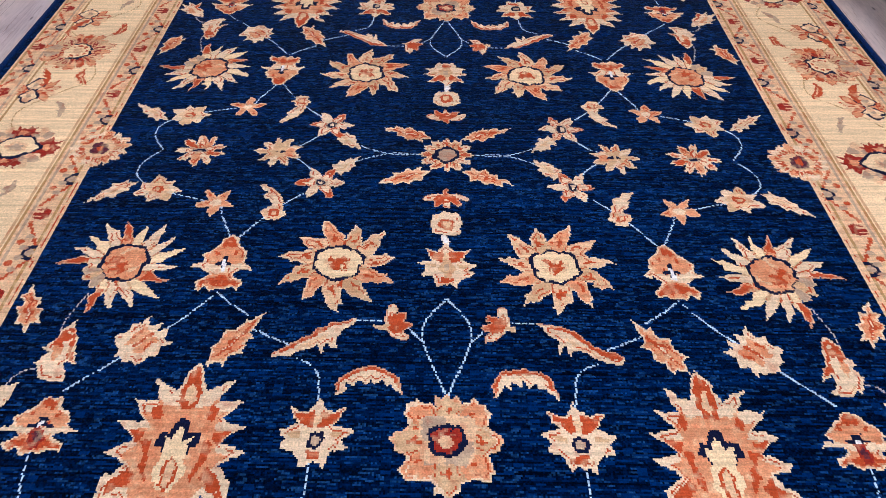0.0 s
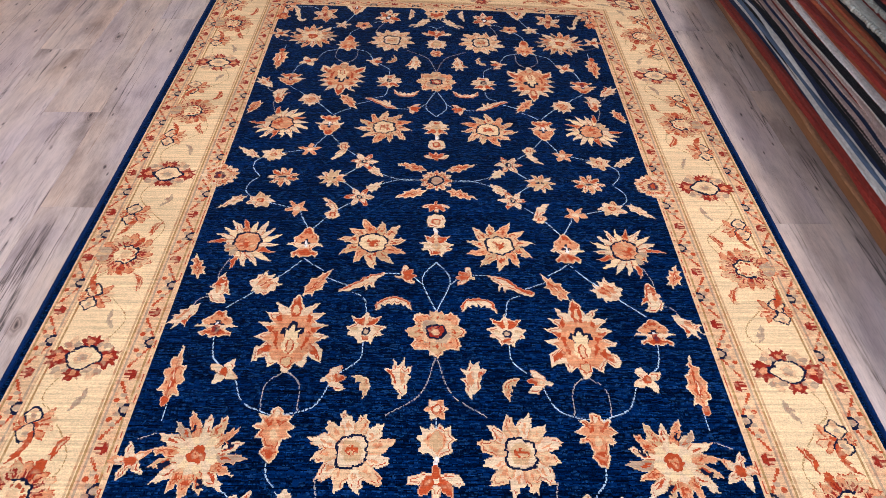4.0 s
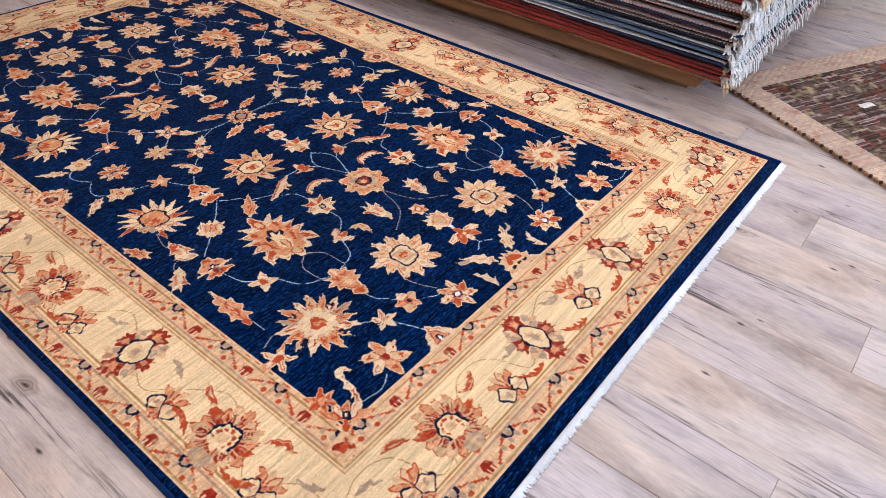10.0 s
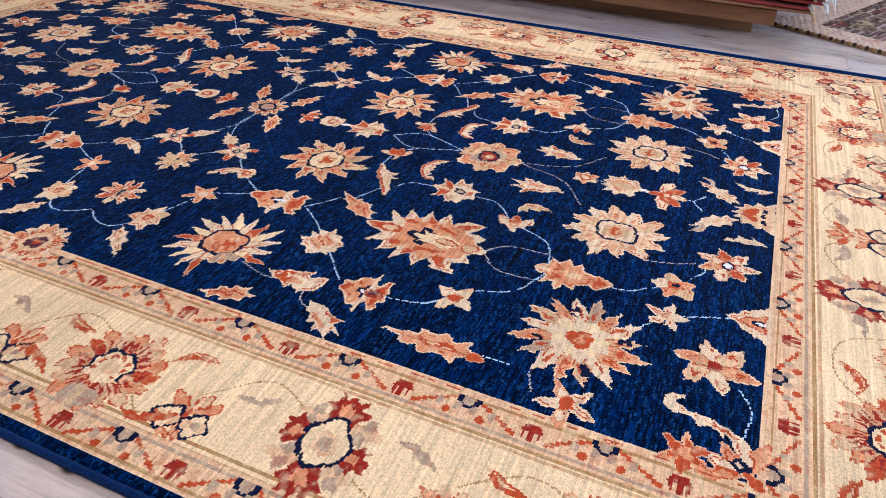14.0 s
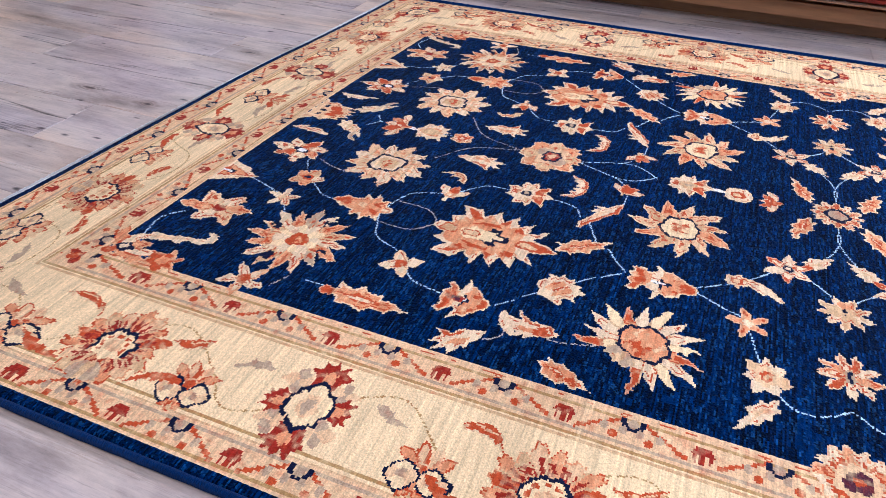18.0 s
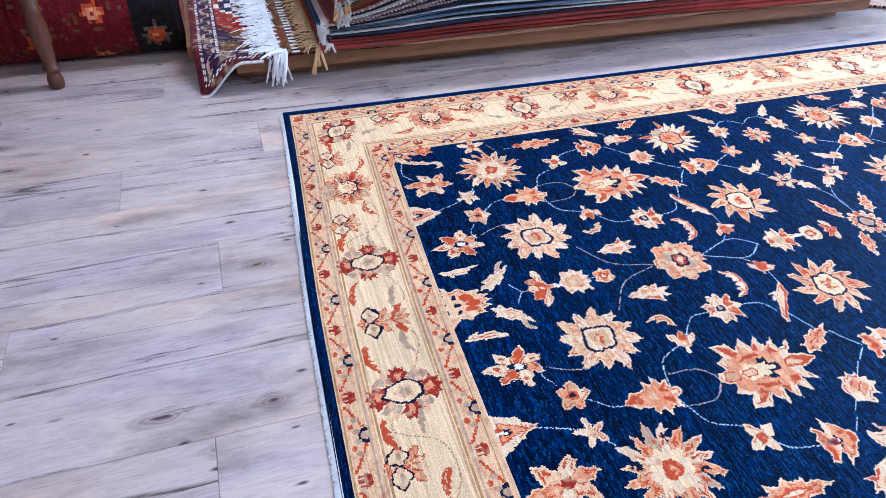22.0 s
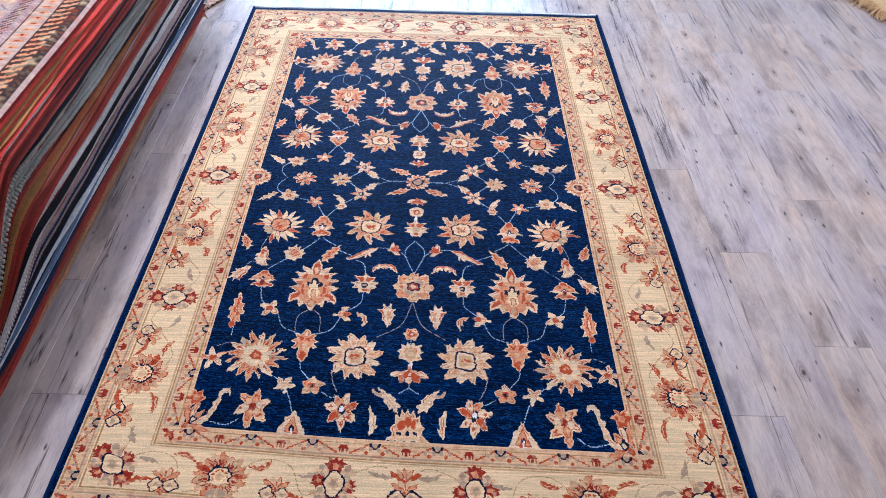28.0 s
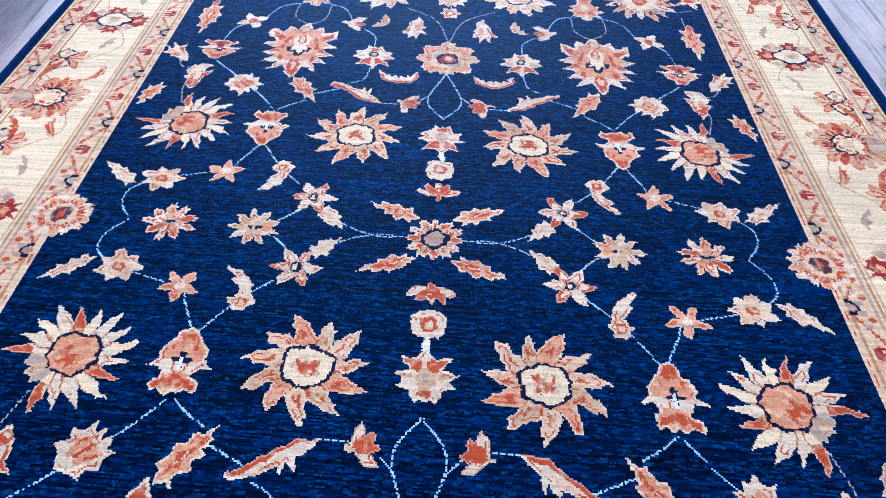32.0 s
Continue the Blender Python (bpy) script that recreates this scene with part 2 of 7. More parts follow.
    # knots, oval with a dark eye, and little black specks
    for scale, across, share, stops in (
        (1.9, 2.2, 0.48, [(0.008, (0.10, 0.08, 0.08)), (0.022, (0.42, 0.38, 0.37)), (0.032, (0.86, 0.83, 0.8)), (0.042, (0.5, 0.47, 0.46)), (0.055, (0.9, 0.88, 0.87)), (0.068, (0.74, 0.72, 0.71)), (0.10, (1, 1, 1))]),
        (3.6, 2.6, 0.72, [(0.012, (0.10, 0.08, 0.08)), (0.03, (0.42, 0.4, 0.4)), (0.055, (1, 1, 1))]),
        (7.0, 3.0, 0.93, [(0.03, (0.22, 0.2, 0.2)), (0.06, (0.7, 0.68, 0.68)), (0.085, (1, 1, 1))]),
    ):
        kv = vec(across, 1.0)
        wob = noise_node(n, l, kv, 7, 3)
        kw = n.new("ShaderNodeVectorMath")
        kw.operation = "MULTIPLY_ADD"
        kw.inputs[1].default_value = (0.16 / scale, 0.16 / scale, 0)
        l.new(wob.outputs["Color"], kw.inputs[0])
        l.new(kv, kw.inputs[2])
        v = n.new("ShaderNodeTexVoronoi")
        v.voronoi_dimensions = "2D"
        v.inputs["Scale"].default_value = scale
        l.new(kw.outputs[0], v.inputs["Vector"])
        sel = n.new("ShaderNodeSeparateColor")
        l.new(v.outputs["Color"], sel.inputs[0])
        pick = ramp(n, l, sel.outputs[0], [(share, (0, 0, 0)), (share + 0.02, (1, 1, 1))])
        c = mix(n, l, "MULTIPLY", pick, c, ramp(n, l, v.outputs["Distance"], stops))
    tone = ramp(n, l, info.outputs["Random"], [(0.0, (0.95, 0.94, 0.93)), (1.0, (1.04, 1.045, 1.06))])
    c = mix(n, l, "MULTIPLY", 1.0, c, tone)
    l.new(c, b.inputs["Base Color"])
    gloss = ramp(n, l, streak.outputs["Fac"], [(0.3, (rough + 0.14,) * 3), (0.65, (rough - 0.04,) * 3)])
    l.new(gloss, b.inputs["Roughness"])
    bump(n, l, b, streak.outputs["Fac"], 0.35, 0.002)
    return m


def paint_material(name, rgb, rough=0.6, var=0.08):
    m, n, l, b = material(name, rough)
    a = noise_node(n, l, coords(n, l), 3, 5)
    c = mix(n, l, "MULTIPLY", 1.0, lin(rgb), ramp(n, l, a.outputs["Fac"], [(0.3, (1 - var,) * 3), (0.7, (1 + var,) * 3)]))
    l.new(c, b.inputs["Base Color"])
    f = noise_node(n, l, coords(n, l), 90, 3)
    bump(n, l, b, f.outputs["Fac"], 0.15, 0.002)
    return m


PLANK = plank_material("grey_limed_plank", lin((206, 185, 171)), lin((182, 162, 151)), lin((128, 111, 103)), rough=0.30)
STEP_WOOD = plank_material("grey_step_wood", lin((206, 188, 174)), lin((182, 166, 154)), lin((138, 122, 112)), "x", 0.42)
PLINTH_WOOD = wood_material("brown_plinth_wood", [(0.2, lin((96, 62, 36))), (0.5, lin((140, 96, 56))), (0.8, lin((116, 76, 44)))], rough=0.55, knots=False)
LEG_WOOD = wood_material("walnut_leg_wood", [(0.2, lin((60, 34, 22))), (0.6, lin((104, 62, 38))), (0.9, lin((74, 42, 26)))], along="z", rough=0.35, knots=False)
WALL_PAINT = paint_material("white_wall_paint", (226, 222, 214))
CEILING_PAINT = paint_material("white_ceiling_paint", (235, 233, 228))
GAP = paint_material("dark_joint", (140, 126, 119), 0.8)
NOSING = paint_material("grey_nosing_wood", (190, 183, 177), 0.40, 0.16)
BLACK = paint_material("black_metal", (26, 26, 28), 0.4)
WHITE = paint_material("white_card", (240, 238, 232), 0.7, 0.03)
FRINGE = yarn_material("white_cotton_fringe", (246, 242, 238), 0.06, (1, 1, 1), 200, 0.1)
FRINGE_CREAM = yarn_material("cream_wool_fringe", (224, 182, 130), 0.15, (1, 1, 1), 160, 0.1)
PILE = pile_material("hand_knotted_wool_pile")
NAVY_CORD = yarn_material("navy_selvedge_wool", (8, 42, 92), 0.3, (30, 120, 30), 6)


# ---------------------------------------------------------------- mesh helpers
def mesh_of(name, bm, mats, smooth=False):
    me = bpy.data.meshes.new(name)
    bm.to_mesh(me)
    bm.free()
    for m in mats if isinstance(mats, (list, tuple)) else [mats]:
        me.materials.append(m)
    if smooth:
        me.polygons.foreach_set("use_smooth", [True] * len(me.polygons))
    return me


def thing(name, label, category, m=None, group="", kind=""):
    ob = new(name)
    ob.empty_display_size = 0.05
    if m is not None:
        ob.matrix_world = m
    return tagged(ob, label, category, group, kind)


def part(name, bm, mats, parent, label="", smooth=False, m=None):
    me = bm if isinstance(bm, bpy.types.Mesh) else mesh_of(name, bm, mats, smooth)
    ob = new(name, me)
    ob.parent = parent
    if m is not None:
        ob.matrix_local = m
    return tagged(ob, label)


def add_box(bm, x0, x1, y0, y1, z0, z1, mat=0, bevel=0.0):
    r = bmesh.ops.create_cube(bm, size=1.0)
    vs = r["verts"]
    for v in vs:
        v.co = Vector((x0 + (v.co.x + 0.5) * (x1 - x0), y0 + (v.co.y + 0.5) * (y1 - y0), z0 + (v.co.z + 0.5) * (z1 - z0)))
    fs = list({f for v in vs for f in v.link_faces})
    if bevel:
        es = list({e for f in fs for e in f.edges})
        out = bmesh.ops.bevel(bm, geom=es, offset=bevel, segments=2, affect="EDGES", profile=0.7)
        fs = out["faces"] + [f for f in fs if f.is_valid]
    for f in fs:
        f.material_index = mat
    return vs


def box(x0, x1, y0, y1, z0, z1, bevel=0.0):
    bm = bmesh.new()
    add_box(bm, x0, x1, y0, y1, z0, z1, 0, bevel)
    return bm


def lathe(profile, seg=32, cap=True):
    """A turned body from (radius, height) pairs."""
    bm = bmesh.new()
    rings = []
    for r, z in profile:
        rings.append([bm.verts.new((r * math.cos(TAU * k / seg), r * math.sin(TAU * k / seg), z)) for k in range(seg)])
    for a, b in zip(rings, rings[1:]):
        for k in range(seg):
            bm.faces.new((a[k], a[(k + 1) % seg], b[(k + 1) % seg], b[k]))
    if cap:
        bm.faces.new(rings[0][::-1])
        bm.faces.new(rings[-1])
    return bm


def strands(bm, places, length, width, droop=0.5, spread=0.3, seed=1, seg=4, z_floor=None):
    """Loose fringe strands: places are (point, outward direction); each is a bent four-sided tassel."""
    rnd = random.Random(seed)
    for p, d in places:
        p, d = Vector(p), Vector(d).normalized()
        side = Vector((-d.y, d.x, 0))
        ln = length * rnd.uniform(0.65, 1.15)
        lean = rnd.uniform(-spread, spread)
        w = width * rnd.uniform(0.7, 1.2)
        prev = None
        for k in range(seg + 1):
            s = k / seg
            c = p + d * (ln * s * (1 - 0.35 * droop * s)) + side * (ln * lean * s * s) + Vector((0, 0, -ln * droop * s * s))
            if z_floor is not None:
                c.z = max(c.z, z_floor + 0.002)
            ww = w * (1 - 0.35 * s)
            ring = [bm.verts.new(c + side * ww * a + Vector((0, 0, ww * b))) for a, b in ((-0.5, 0), (0, 0.45), (0.5, 0), (0, -0.3))]
            if prev:
                for q in range(4):
                    bm.faces.new((prev[q], prev[(q + 1) % 4], ring[(q + 1) % 4], ring[q]))
            prev = ring
        bm.faces.new(prev)


# ---------------------------------------------------------------- pattern drawing on a grid of knots
YARNS = {
    "navy": (0, 15, 45), "ivory": (230, 196, 156), "rust": (184, 74, 36), "salmon": (218, 144, 98), "tan": (208, 164, 118),
    "grey": (182, 150, 120), "pale": (182, 198, 214), "ink": (20, 24, 48), "crimson": (146, 40, 28), "cream": (240, 203, 153),
    "peach": (226, 180, 134), "olive": (178, 136, 84), "brown": (92, 60, 44), "black": (34, 28, 30), "blue": (78, 110, 150),
    "white": (238, 230, 222), "red": (176, 44, 40), "plum": (84, 40, 52), "gold": (206, 146, 62), "teal": (92, 132, 140), "mauve": (168, 140, 140), "dusk": (50, 56, 92), "oxblood": (126, 32, 34), "umber": (100, 66, 42), "rose": (196, 160, 146), "slate": (126, 134, 146), "bark": (62, 46, 40), "taupe": (98, 82, 72), "ash": (176, 166, 154), "dust": (200, 168, 146), "murk": (36, 38, 68), "wine": (96, 26, 30), "royal": (4, 34, 80),
}
YI = {k: i for i, k in enumerate(YARNS)}
YRGB = np.array([lin(c) for c in YARNS.values()])


class Canvas:
    def __init__(self, half_x, half_y, cell, ground, fold=True):
        self.nx, self.ny, self.cell, self.hx, self.hy = int(round(2 * half_x / cell)), int(round(2 * half_y / cell)), cell, half_x, half_y
        xs = (np.arange(self.nx) + 0.5) / self.nx * 2 * half_x - half_x
        ys = (np.arange(self.ny) + 0.5) / self.ny * 2 * half_y - half_y
        self.X, self.Y = np.meshgrid(xs, ys)
        self.a = np.full(self.X.shape, YI[ground])
        self.fold = fold
        self.grow = 1.0
        # the weaver's unsteady hand: every outline wavers by a knot or so
        rng = np.random.default_rng(17)
        self.JX, self.JY = (self.waver(rng, 0.0022) + self.waver(rng, 0.0008, 1.6), self.waver(rng, 0.0022) + self.waver(rng, 0.0008, 1.6))

    def waver(self, rng, reach, knots=0):
        n = knots or max(int(0.011 / self.cell), 1)
        g = rng.standard_normal((int(self.ny / n) + 3, int(self.nx / n) + 3))
        j, i = np.arange(self.ny) / n, np.arange(self.nx) / n
        j0, i0 = j.astype(int), i.astype(int)
        fj, fi = (j - j0)[:, None], (i - i0)[None]
        return reach * (g[j0][:, i0] * (1 - fj) * (1 - fi) + g[j0 + 1][:, i0] * fj * (1 - fi) + g[j0][:, i0 + 1] * (1 - fj) * fi + g[j0 + 1][:, i0 + 1] * fj * fi)

    def rows(self, mask, yarn):
        self.a[mask] = YI[yarn]

    def stamp(self, x, y, reach, angle, fn):
        """Draws fn(u, v), v pointing along the angle, at (x, y) and at its mirror places."""
        for sx in (1, -1) if self.fold else (1,):
            for sy in (1, -1) if self.fold else (1,):
                cx, cy = sx * x, sy * y
                i0 = max(int((cx - reach + self.hx) / (2 * self.hx) * self.nx) - 1, 0)
                i1 = min(int((cx + reach + self.hx) / (2 * self.hx) * self.nx) + 2, self.nx)
                j0 = max(int((cy - reach + self.hy) / (2 * self.hy) * self.ny) - 1, 0)
                j1 = min(int((cy + reach + self.hy) / (2 * self.hy) * self.ny) + 2, self.ny)
                if i1 <= i0 or j1 <= j0:
                    continue
                dx = (self.X[j0:j1, i0:i1] + self.JX[j0:j1, i0:i1] - cx) * sx
                dy = (self.Y[j0:j1, i0:i1] + self.JY[j0:j1, i0:i1] - cy) * sy
                c, s = math.cos(angle), math.sin(angle)
                got = fn((dx * s - dy * c) / self.grow, (dx * c + dy * s) / self.grow)
                part_ = self.a[j0:j1, i0:i1]
                part_[got >= 0] = got[got >= 0]

    # ---- motifs
    def bloom(self, x, y, r, angle, layers, squash=1.0):
        """Layered petals, outermost first. A layer: size, petals, phase, depth, fills, gap yarn, vein yarn, twist."""
        def fn(u, v):
            out = np.full(u.shape, -1)
            v = v / squash
            rr = np.hypot(u, v) / r
            for size, n, phase, depth, fills, gap, vein, twist in layers:
                th = np.arctan2(u, v) + twist * rr
                f = (th / TAU * n + phase) % 1.0
                k = np.floor(th / TAU * n + phase).astype(int) % n
                tip = np.where(f < 0.58, f / 0.58, (1 - f) / 0.42)
                lim = size * (1 - depth + depth * tip**1.2) * (1 + (0.07 * np.sin(k * 2.4 + x * 31 + y * 17) if depth else 0))
                col = np.array([YI[c] for c in fills])[k % len(fills)]
                wide = TAU * rr * r / n
                if gap:
                    col = np.where((tip * wide / 2 < 0.0026) & (rr > 0.3 * size), YI[gap], col)
                if vein:
                    col = np.where((np.abs(f - 0.5) * wide < 0.0030) & (rr > 0.55 * size) & (rr < lim * 0.78) & (k % 2 == 0), YI[vein], col)
                if gap and depth > 0.15:
                    col = np.where((rr > lim - 0.0034 / r) & (depth > 0.2), np.where((k * 7 + int(x * 900)) % 5 < 1, YI[gap], YI["ivory"]), col)
                out = np.where(rr < lim, col, out)
            return out

        self.stamp(x, y, r * 1.15 * max(1, squash), radians(angle), fn)

    def shape(self, x, y, w, h, angle, layers, mirror=True):
        """Drawn outlines filled with a yarn and rimmed with another; mirrored ones are given from top to bottom for one half."""
        def fn(u, v):
            out = np.full(u.shape, -1)
            uu = np.abs(u) if mirror else u
            for yarn, edge, pts in layers:
                p = [(a * w, b * h) for a, b in pts]
                inside, near = np.zeros(u.shape, bool), np.full(u.shape, 9.0)
                for k, ((ax_, ay_), (bx_, by_)) in enumerate(zip(p, p[1:] + p[:1])):
                    cross = ((ay_ > v) != (by_ > v)) & (uu < (bx_ - ax_) * (v - ay_) / (by_ - ay_ + 1e-12) + ax_)
                    inside ^= cross
                    if mirror and k == len(p) - 1:
                        continue
                    ex, ey = bx_ - ax_, by_ - ay_
                    q = np.clip(((uu - ax_) * ex + (v - ay_) * ey) / (ex * ex + ey * ey + 1e-12), 0, 1)
                    near = np.minimum(near, np.hypot(uu - ax_ - q * ex, v - ay_ - q * ey))
                out = np.where(inside, YI[yarn], out)
                if edge:
                    out = np.where(inside & (near < 0.0033), YI[edge], out)
            return out

        self.stamp(x, y, max(w, h) * 1.35, radians(angle), fn)

    def flames(self, x, y, r, angle, n, fills, rim="ivory", vein="rust", base=0.62, amp=0.42, hook=0.12, squash=1.0, heart=0.45):
        """A ring of hooked, notched flame petals, each with a light rim and a red vein."""
        def fn(u, v):
            vv = v / squash
            rr, th = np.hypot(u, vv) / r, np.arctan2(u, vv)
            f = th / TAU * n + 0.5 + hook * np.clip(rr - base, 0, 1) * 4
            k = np.floor(f).astype(int) % n
            f = f % 1.0
            wild = np.sin(k * 2.7 + x * 41 + y * 23)
            tip = 1 - np.abs(2 * f - 1)
            lim = (base + amp * tip**1.25 + 0.10 * np.maximum(0, 1 - np.abs(f - 0.24) / 0.11)) * (1 + 0.06 * wild)
            s = (rr - heart) / np.maximum(lim - heart, 0.05)
            col = np.array([YI[c] for c in fills])[k % len(fills)]
            wide = TAU * rr * r / n
            col = np.where((np.minimum(f, 1 - f) * wide < 0.0026) & (rr < base + 0.5 * amp), np.where((k % 2 == 0) & (s < 0.7), YI[vein], YI["tan"]), col)
            col = np.where((np.abs(f - 0.5 + 0.10 * np.sign(wild)) * wide < 0.0024) & (s > 0.12) & (s < 0.55), YI[vein], col)
            col = np.where((np.abs(s - 0.30) < 0.07) & (np.abs(f - 0.5) < 0.20) & (k % 3 != 1), YI[vein], col)
            col = np.where((lim - rr) * r < 0.0036, np.where((k * 3) % 7 < 5, YI[rim], YI["salmon"]), col)
            return np.where(rr < lim, col, -1)

        self.stamp(x, y, r * 1.3 * max(1, squash), radians(angle), fn)

    def dab(self, x, y, rx, ry, angle, yarn, broken=0.0):
        def fn(u, v):
            h = np.sin(np.floor(u / 0.006) * 12.9898 + np.floor(v / 0.006) * 78.233 + x * 7) * 43758.5453 % 1.0
            return np.where((np.hypot(u / rx, v / ry) < 1) & (h >= broken), YI[yarn], -1)

        self.stamp(x, y, max(rx, ry) * 1.1, radians(angle), fn)

    def sunburst(self, x, y, r, angle=90):
        """The large feathered palmette with a salmon heart and its stem side drawn in."""
        def fn(u, v):
            th, rr = np.arctan2(u, v + 0.22 * r), np.hypot(u, v + 0.22 * r) / r
            n = 18
            f, k = (th / TAU * n + 0.5 + 0.5 * np.clip(rr - 0.7, 0, 1)) % 1.0, np.floor(th / TAU * n + 0.5).astype(int) % n
            back_ = np.abs(th) > 2.55
            tip = 1 - np.abs(2 * f - 1)
            lim = np.where(back_, 0.6 + 0.1 * tip, (0.70 + 0.48 * tip**1.25) * (1 + 0.07 * np.sin(k * 1.9)))
            col = np.array([YI[c] for c in ("ivory", "cream", "ivory", "salmon", "cream", "ivory")])[k % 6]
            wide = TAU * rr * r / n
            col = np.where(tip * wide / 2 < 0.0024, np.where(k % 3 == 0, YI["rust"], YI["tan"]), col)
            col = np.where((k % 4 == 3) & (rr > 0.62) & (np.abs(f - 0.5) < 0.3), YI["rust"], col)
            col = np.where(back_, np.where(k % 2 == 0, YI["grey"], YI["tan"]), col)
            out = np.where(rr < lim, col, -1)
            e = np.abs(u) / (0.50 * r)
            s = (v + 0.12 * r) / (0.46 * r)
            d = np.maximum(np.maximum(e, np.abs(s)), (e + np.abs(s)) * 0.74)
            out = np.where((d < 1.0) & (s > -0.92), YI["ink"], out)
            out = np.where(d < 0.86, YI["salmon"], out)
            out = np.where((d < 0.80) & (np.abs(np.abs(u) - 0.26 * r) < 0.03 * r) & (s > 0), YI["peach"], out)
            heart = (np.abs(u) < 0.23 * r) & (np.abs(v + 0.26 * r) < 0.17 * r) & (np.sin(u / r * 30) + np.cos(v / r * 26) > -0.7)
            return np.where(heart, YI["rust"], out)

        self.stamp(x, y, r * 1.3, radians(angle), fn)

    def flare(self, x, y, r, angle):
        """The border's great blossom: short red-rimmed flames round a scalloped eye, grey leaves at its foot."""
        self.flames(x, y, r, angle, 17, ("salmon", "peach", "tan", "salmon", "rust"), "rust", "crimson", 0.86, 0.17, 0.06, 1.0, 0.40)

        def fn(u, v):
            th, rr = np.arctan2(u, v), np.hypot(u, v) / r
            wob = 0.06 * np.abs(np.sin(th * 3.5))
            out = np.where((rr < 0.42 + wob) & (np.abs(th) < 2.1), YI["ink"], -1)
            out = np.where(rr < 0.34 + wob, YI["cream"], out)
            out = np.where((np.abs(rr - 0.27) < 0.045) & (np.abs(th) < 2.3) & (np.sin(th * 9) > -0.4), YI["rust"], out)
            out = np.where(rr < 0.16, YI["peach"], out)
            low = np.hypot(u / 0.34, (v + 0.72 * r) / 0.24) / r
            return np.where(low < 1, np.where(np.abs(u) < 0.07 * r, YI["tan"], YI["grey"]), out)

        self.stamp(x, y, r * 1.2, radians(angle), fn)

    def fan(self, x, y, r, angle, n=5, spread=2.3, petals=("ivory", "salmon", "tan"), foot="rust", eye="ink"):
        """A small open flower: pointed petals fanned from a foot."""
        def fn(u, v):
            vv = v + 0.62 * r
            th, rr = np.arctan2(u, vv), np.hypot(u, vv) / (1.6 * r)
            f = (th / spread + 0.5) * n
            k, f = np.clip(np.floor(f).astype(int), 0, n - 1), f % 1.0
            kk = np.minimum(k, n - 1 - k)
            tip = 1 - np.abs(2 * f - 1)
            lim = (0.62 + 0.40 * tip**0.7) * (1 - 0.05 * kk)
            col = np.array([YI[c] for c in petals])[kk % len(petals)]
            wide = spread * rr * 1.6 * r / n
            col = np.where((tip * wide / 2 < 0.0022) & (rr > 0.25), YI["rust"], col)
            col = np.where((rr > lim - 0.0024 / r) & ((k + n) % 3 < 2), YI["rust"], col)
            out = np.where((rr < lim) & (np.abs(th) < spread / 2), col, -1)
            bulb = np.hypot(u / 0.5, v + 0.66 * r) / r
            out = np.where(bulb < 0.34, YI[foot], out)
            if r > 0.03:
                e = np.maximum(np.abs(u), np.abs(v + 0.15 * r)) / r
                out = np.where((e < 0.25) & (e > 0.12), YI[eye], out)
                out = np.where(e <= 0.12, YI["ivory"], out)
            return out

        self.stamp(x, y, r * 1.35, radians(angle), fn)

    def star(self, x, y, r, n=5, angle=90, yarn="ivory", tip="rust", eye="salmon", depth=0.5):
        def fn(u, v):
            th, rr = np.arctan2(u, v), np.hypot(u, v) / r
            f = (th / TAU * n + 0.5) % 1.0
            k = np.floor(th / TAU * n + 0.5).astype(int) % n
            lim = 1 - depth + depth * (1 - np.abs(2 * f - 1))
            out = np.where(rr < lim, np.where(k % 2 == 0, YI[yarn], YI[tip]), -1)
            out = np.where((rr < lim * 0.72) & (rr > 0.3) & (k % 2 == 1), YI[yarn], out)
            return np.where(rr < 0.26, YI[eye], out)

        self.stamp(x, y, r * 1.1, radians(angle), fn)

    def leaf(self, x0, y0, x1, y1, w, bend=0.0, yarn="ivory", edge="rust", teeth=3, side=1, rib=None):
        """A serrated leaf from its stem (x0, y0) to its tip, bent sideways."""
        ln, ang = math.hypot(x1 - x0, y1 - y0), math.atan2(y1 - y0, x1 - x0)

        def fn(u, v):
            s = v / ln + 0.5
            off = (u - bend * ln * (1 - (2 * s - 1) ** 2) * 0.5 * -1) / w
            wide = np.clip(s, 0, 1) ** 0.55 * np.clip(1 - s, 0, 1) ** 0.75 * 1.7
            saw = 0.22 + 0.78 * ((s * teeth) % 1.0) ** 1.3
            hi, lo = wide * np.where(side > 0, saw, 1), wide * np.where(side > 0, 1, saw)
            inside = (s > 0) & (s < 1) & (off < hi) & (off > -lo)
            out = np.where(inside, YI[yarn], -1)
            rim = ((off + lo) * w < 0.0042) if side > 0 else ((hi - off) * w < 0.0042)
            out = np.where(inside & rim, YI[edge], out)
            if rib:
                out = np.where(inside & (np.abs(off) < 0.26) & (s > 0.15) & (s < 0.8), YI[rib], out)
            return out

        self.stamp((x0 + x1) / 2, (y0 + y1) / 2, ln * 0.7 + abs(bend) * ln * 0.6 + w, ang, fn)

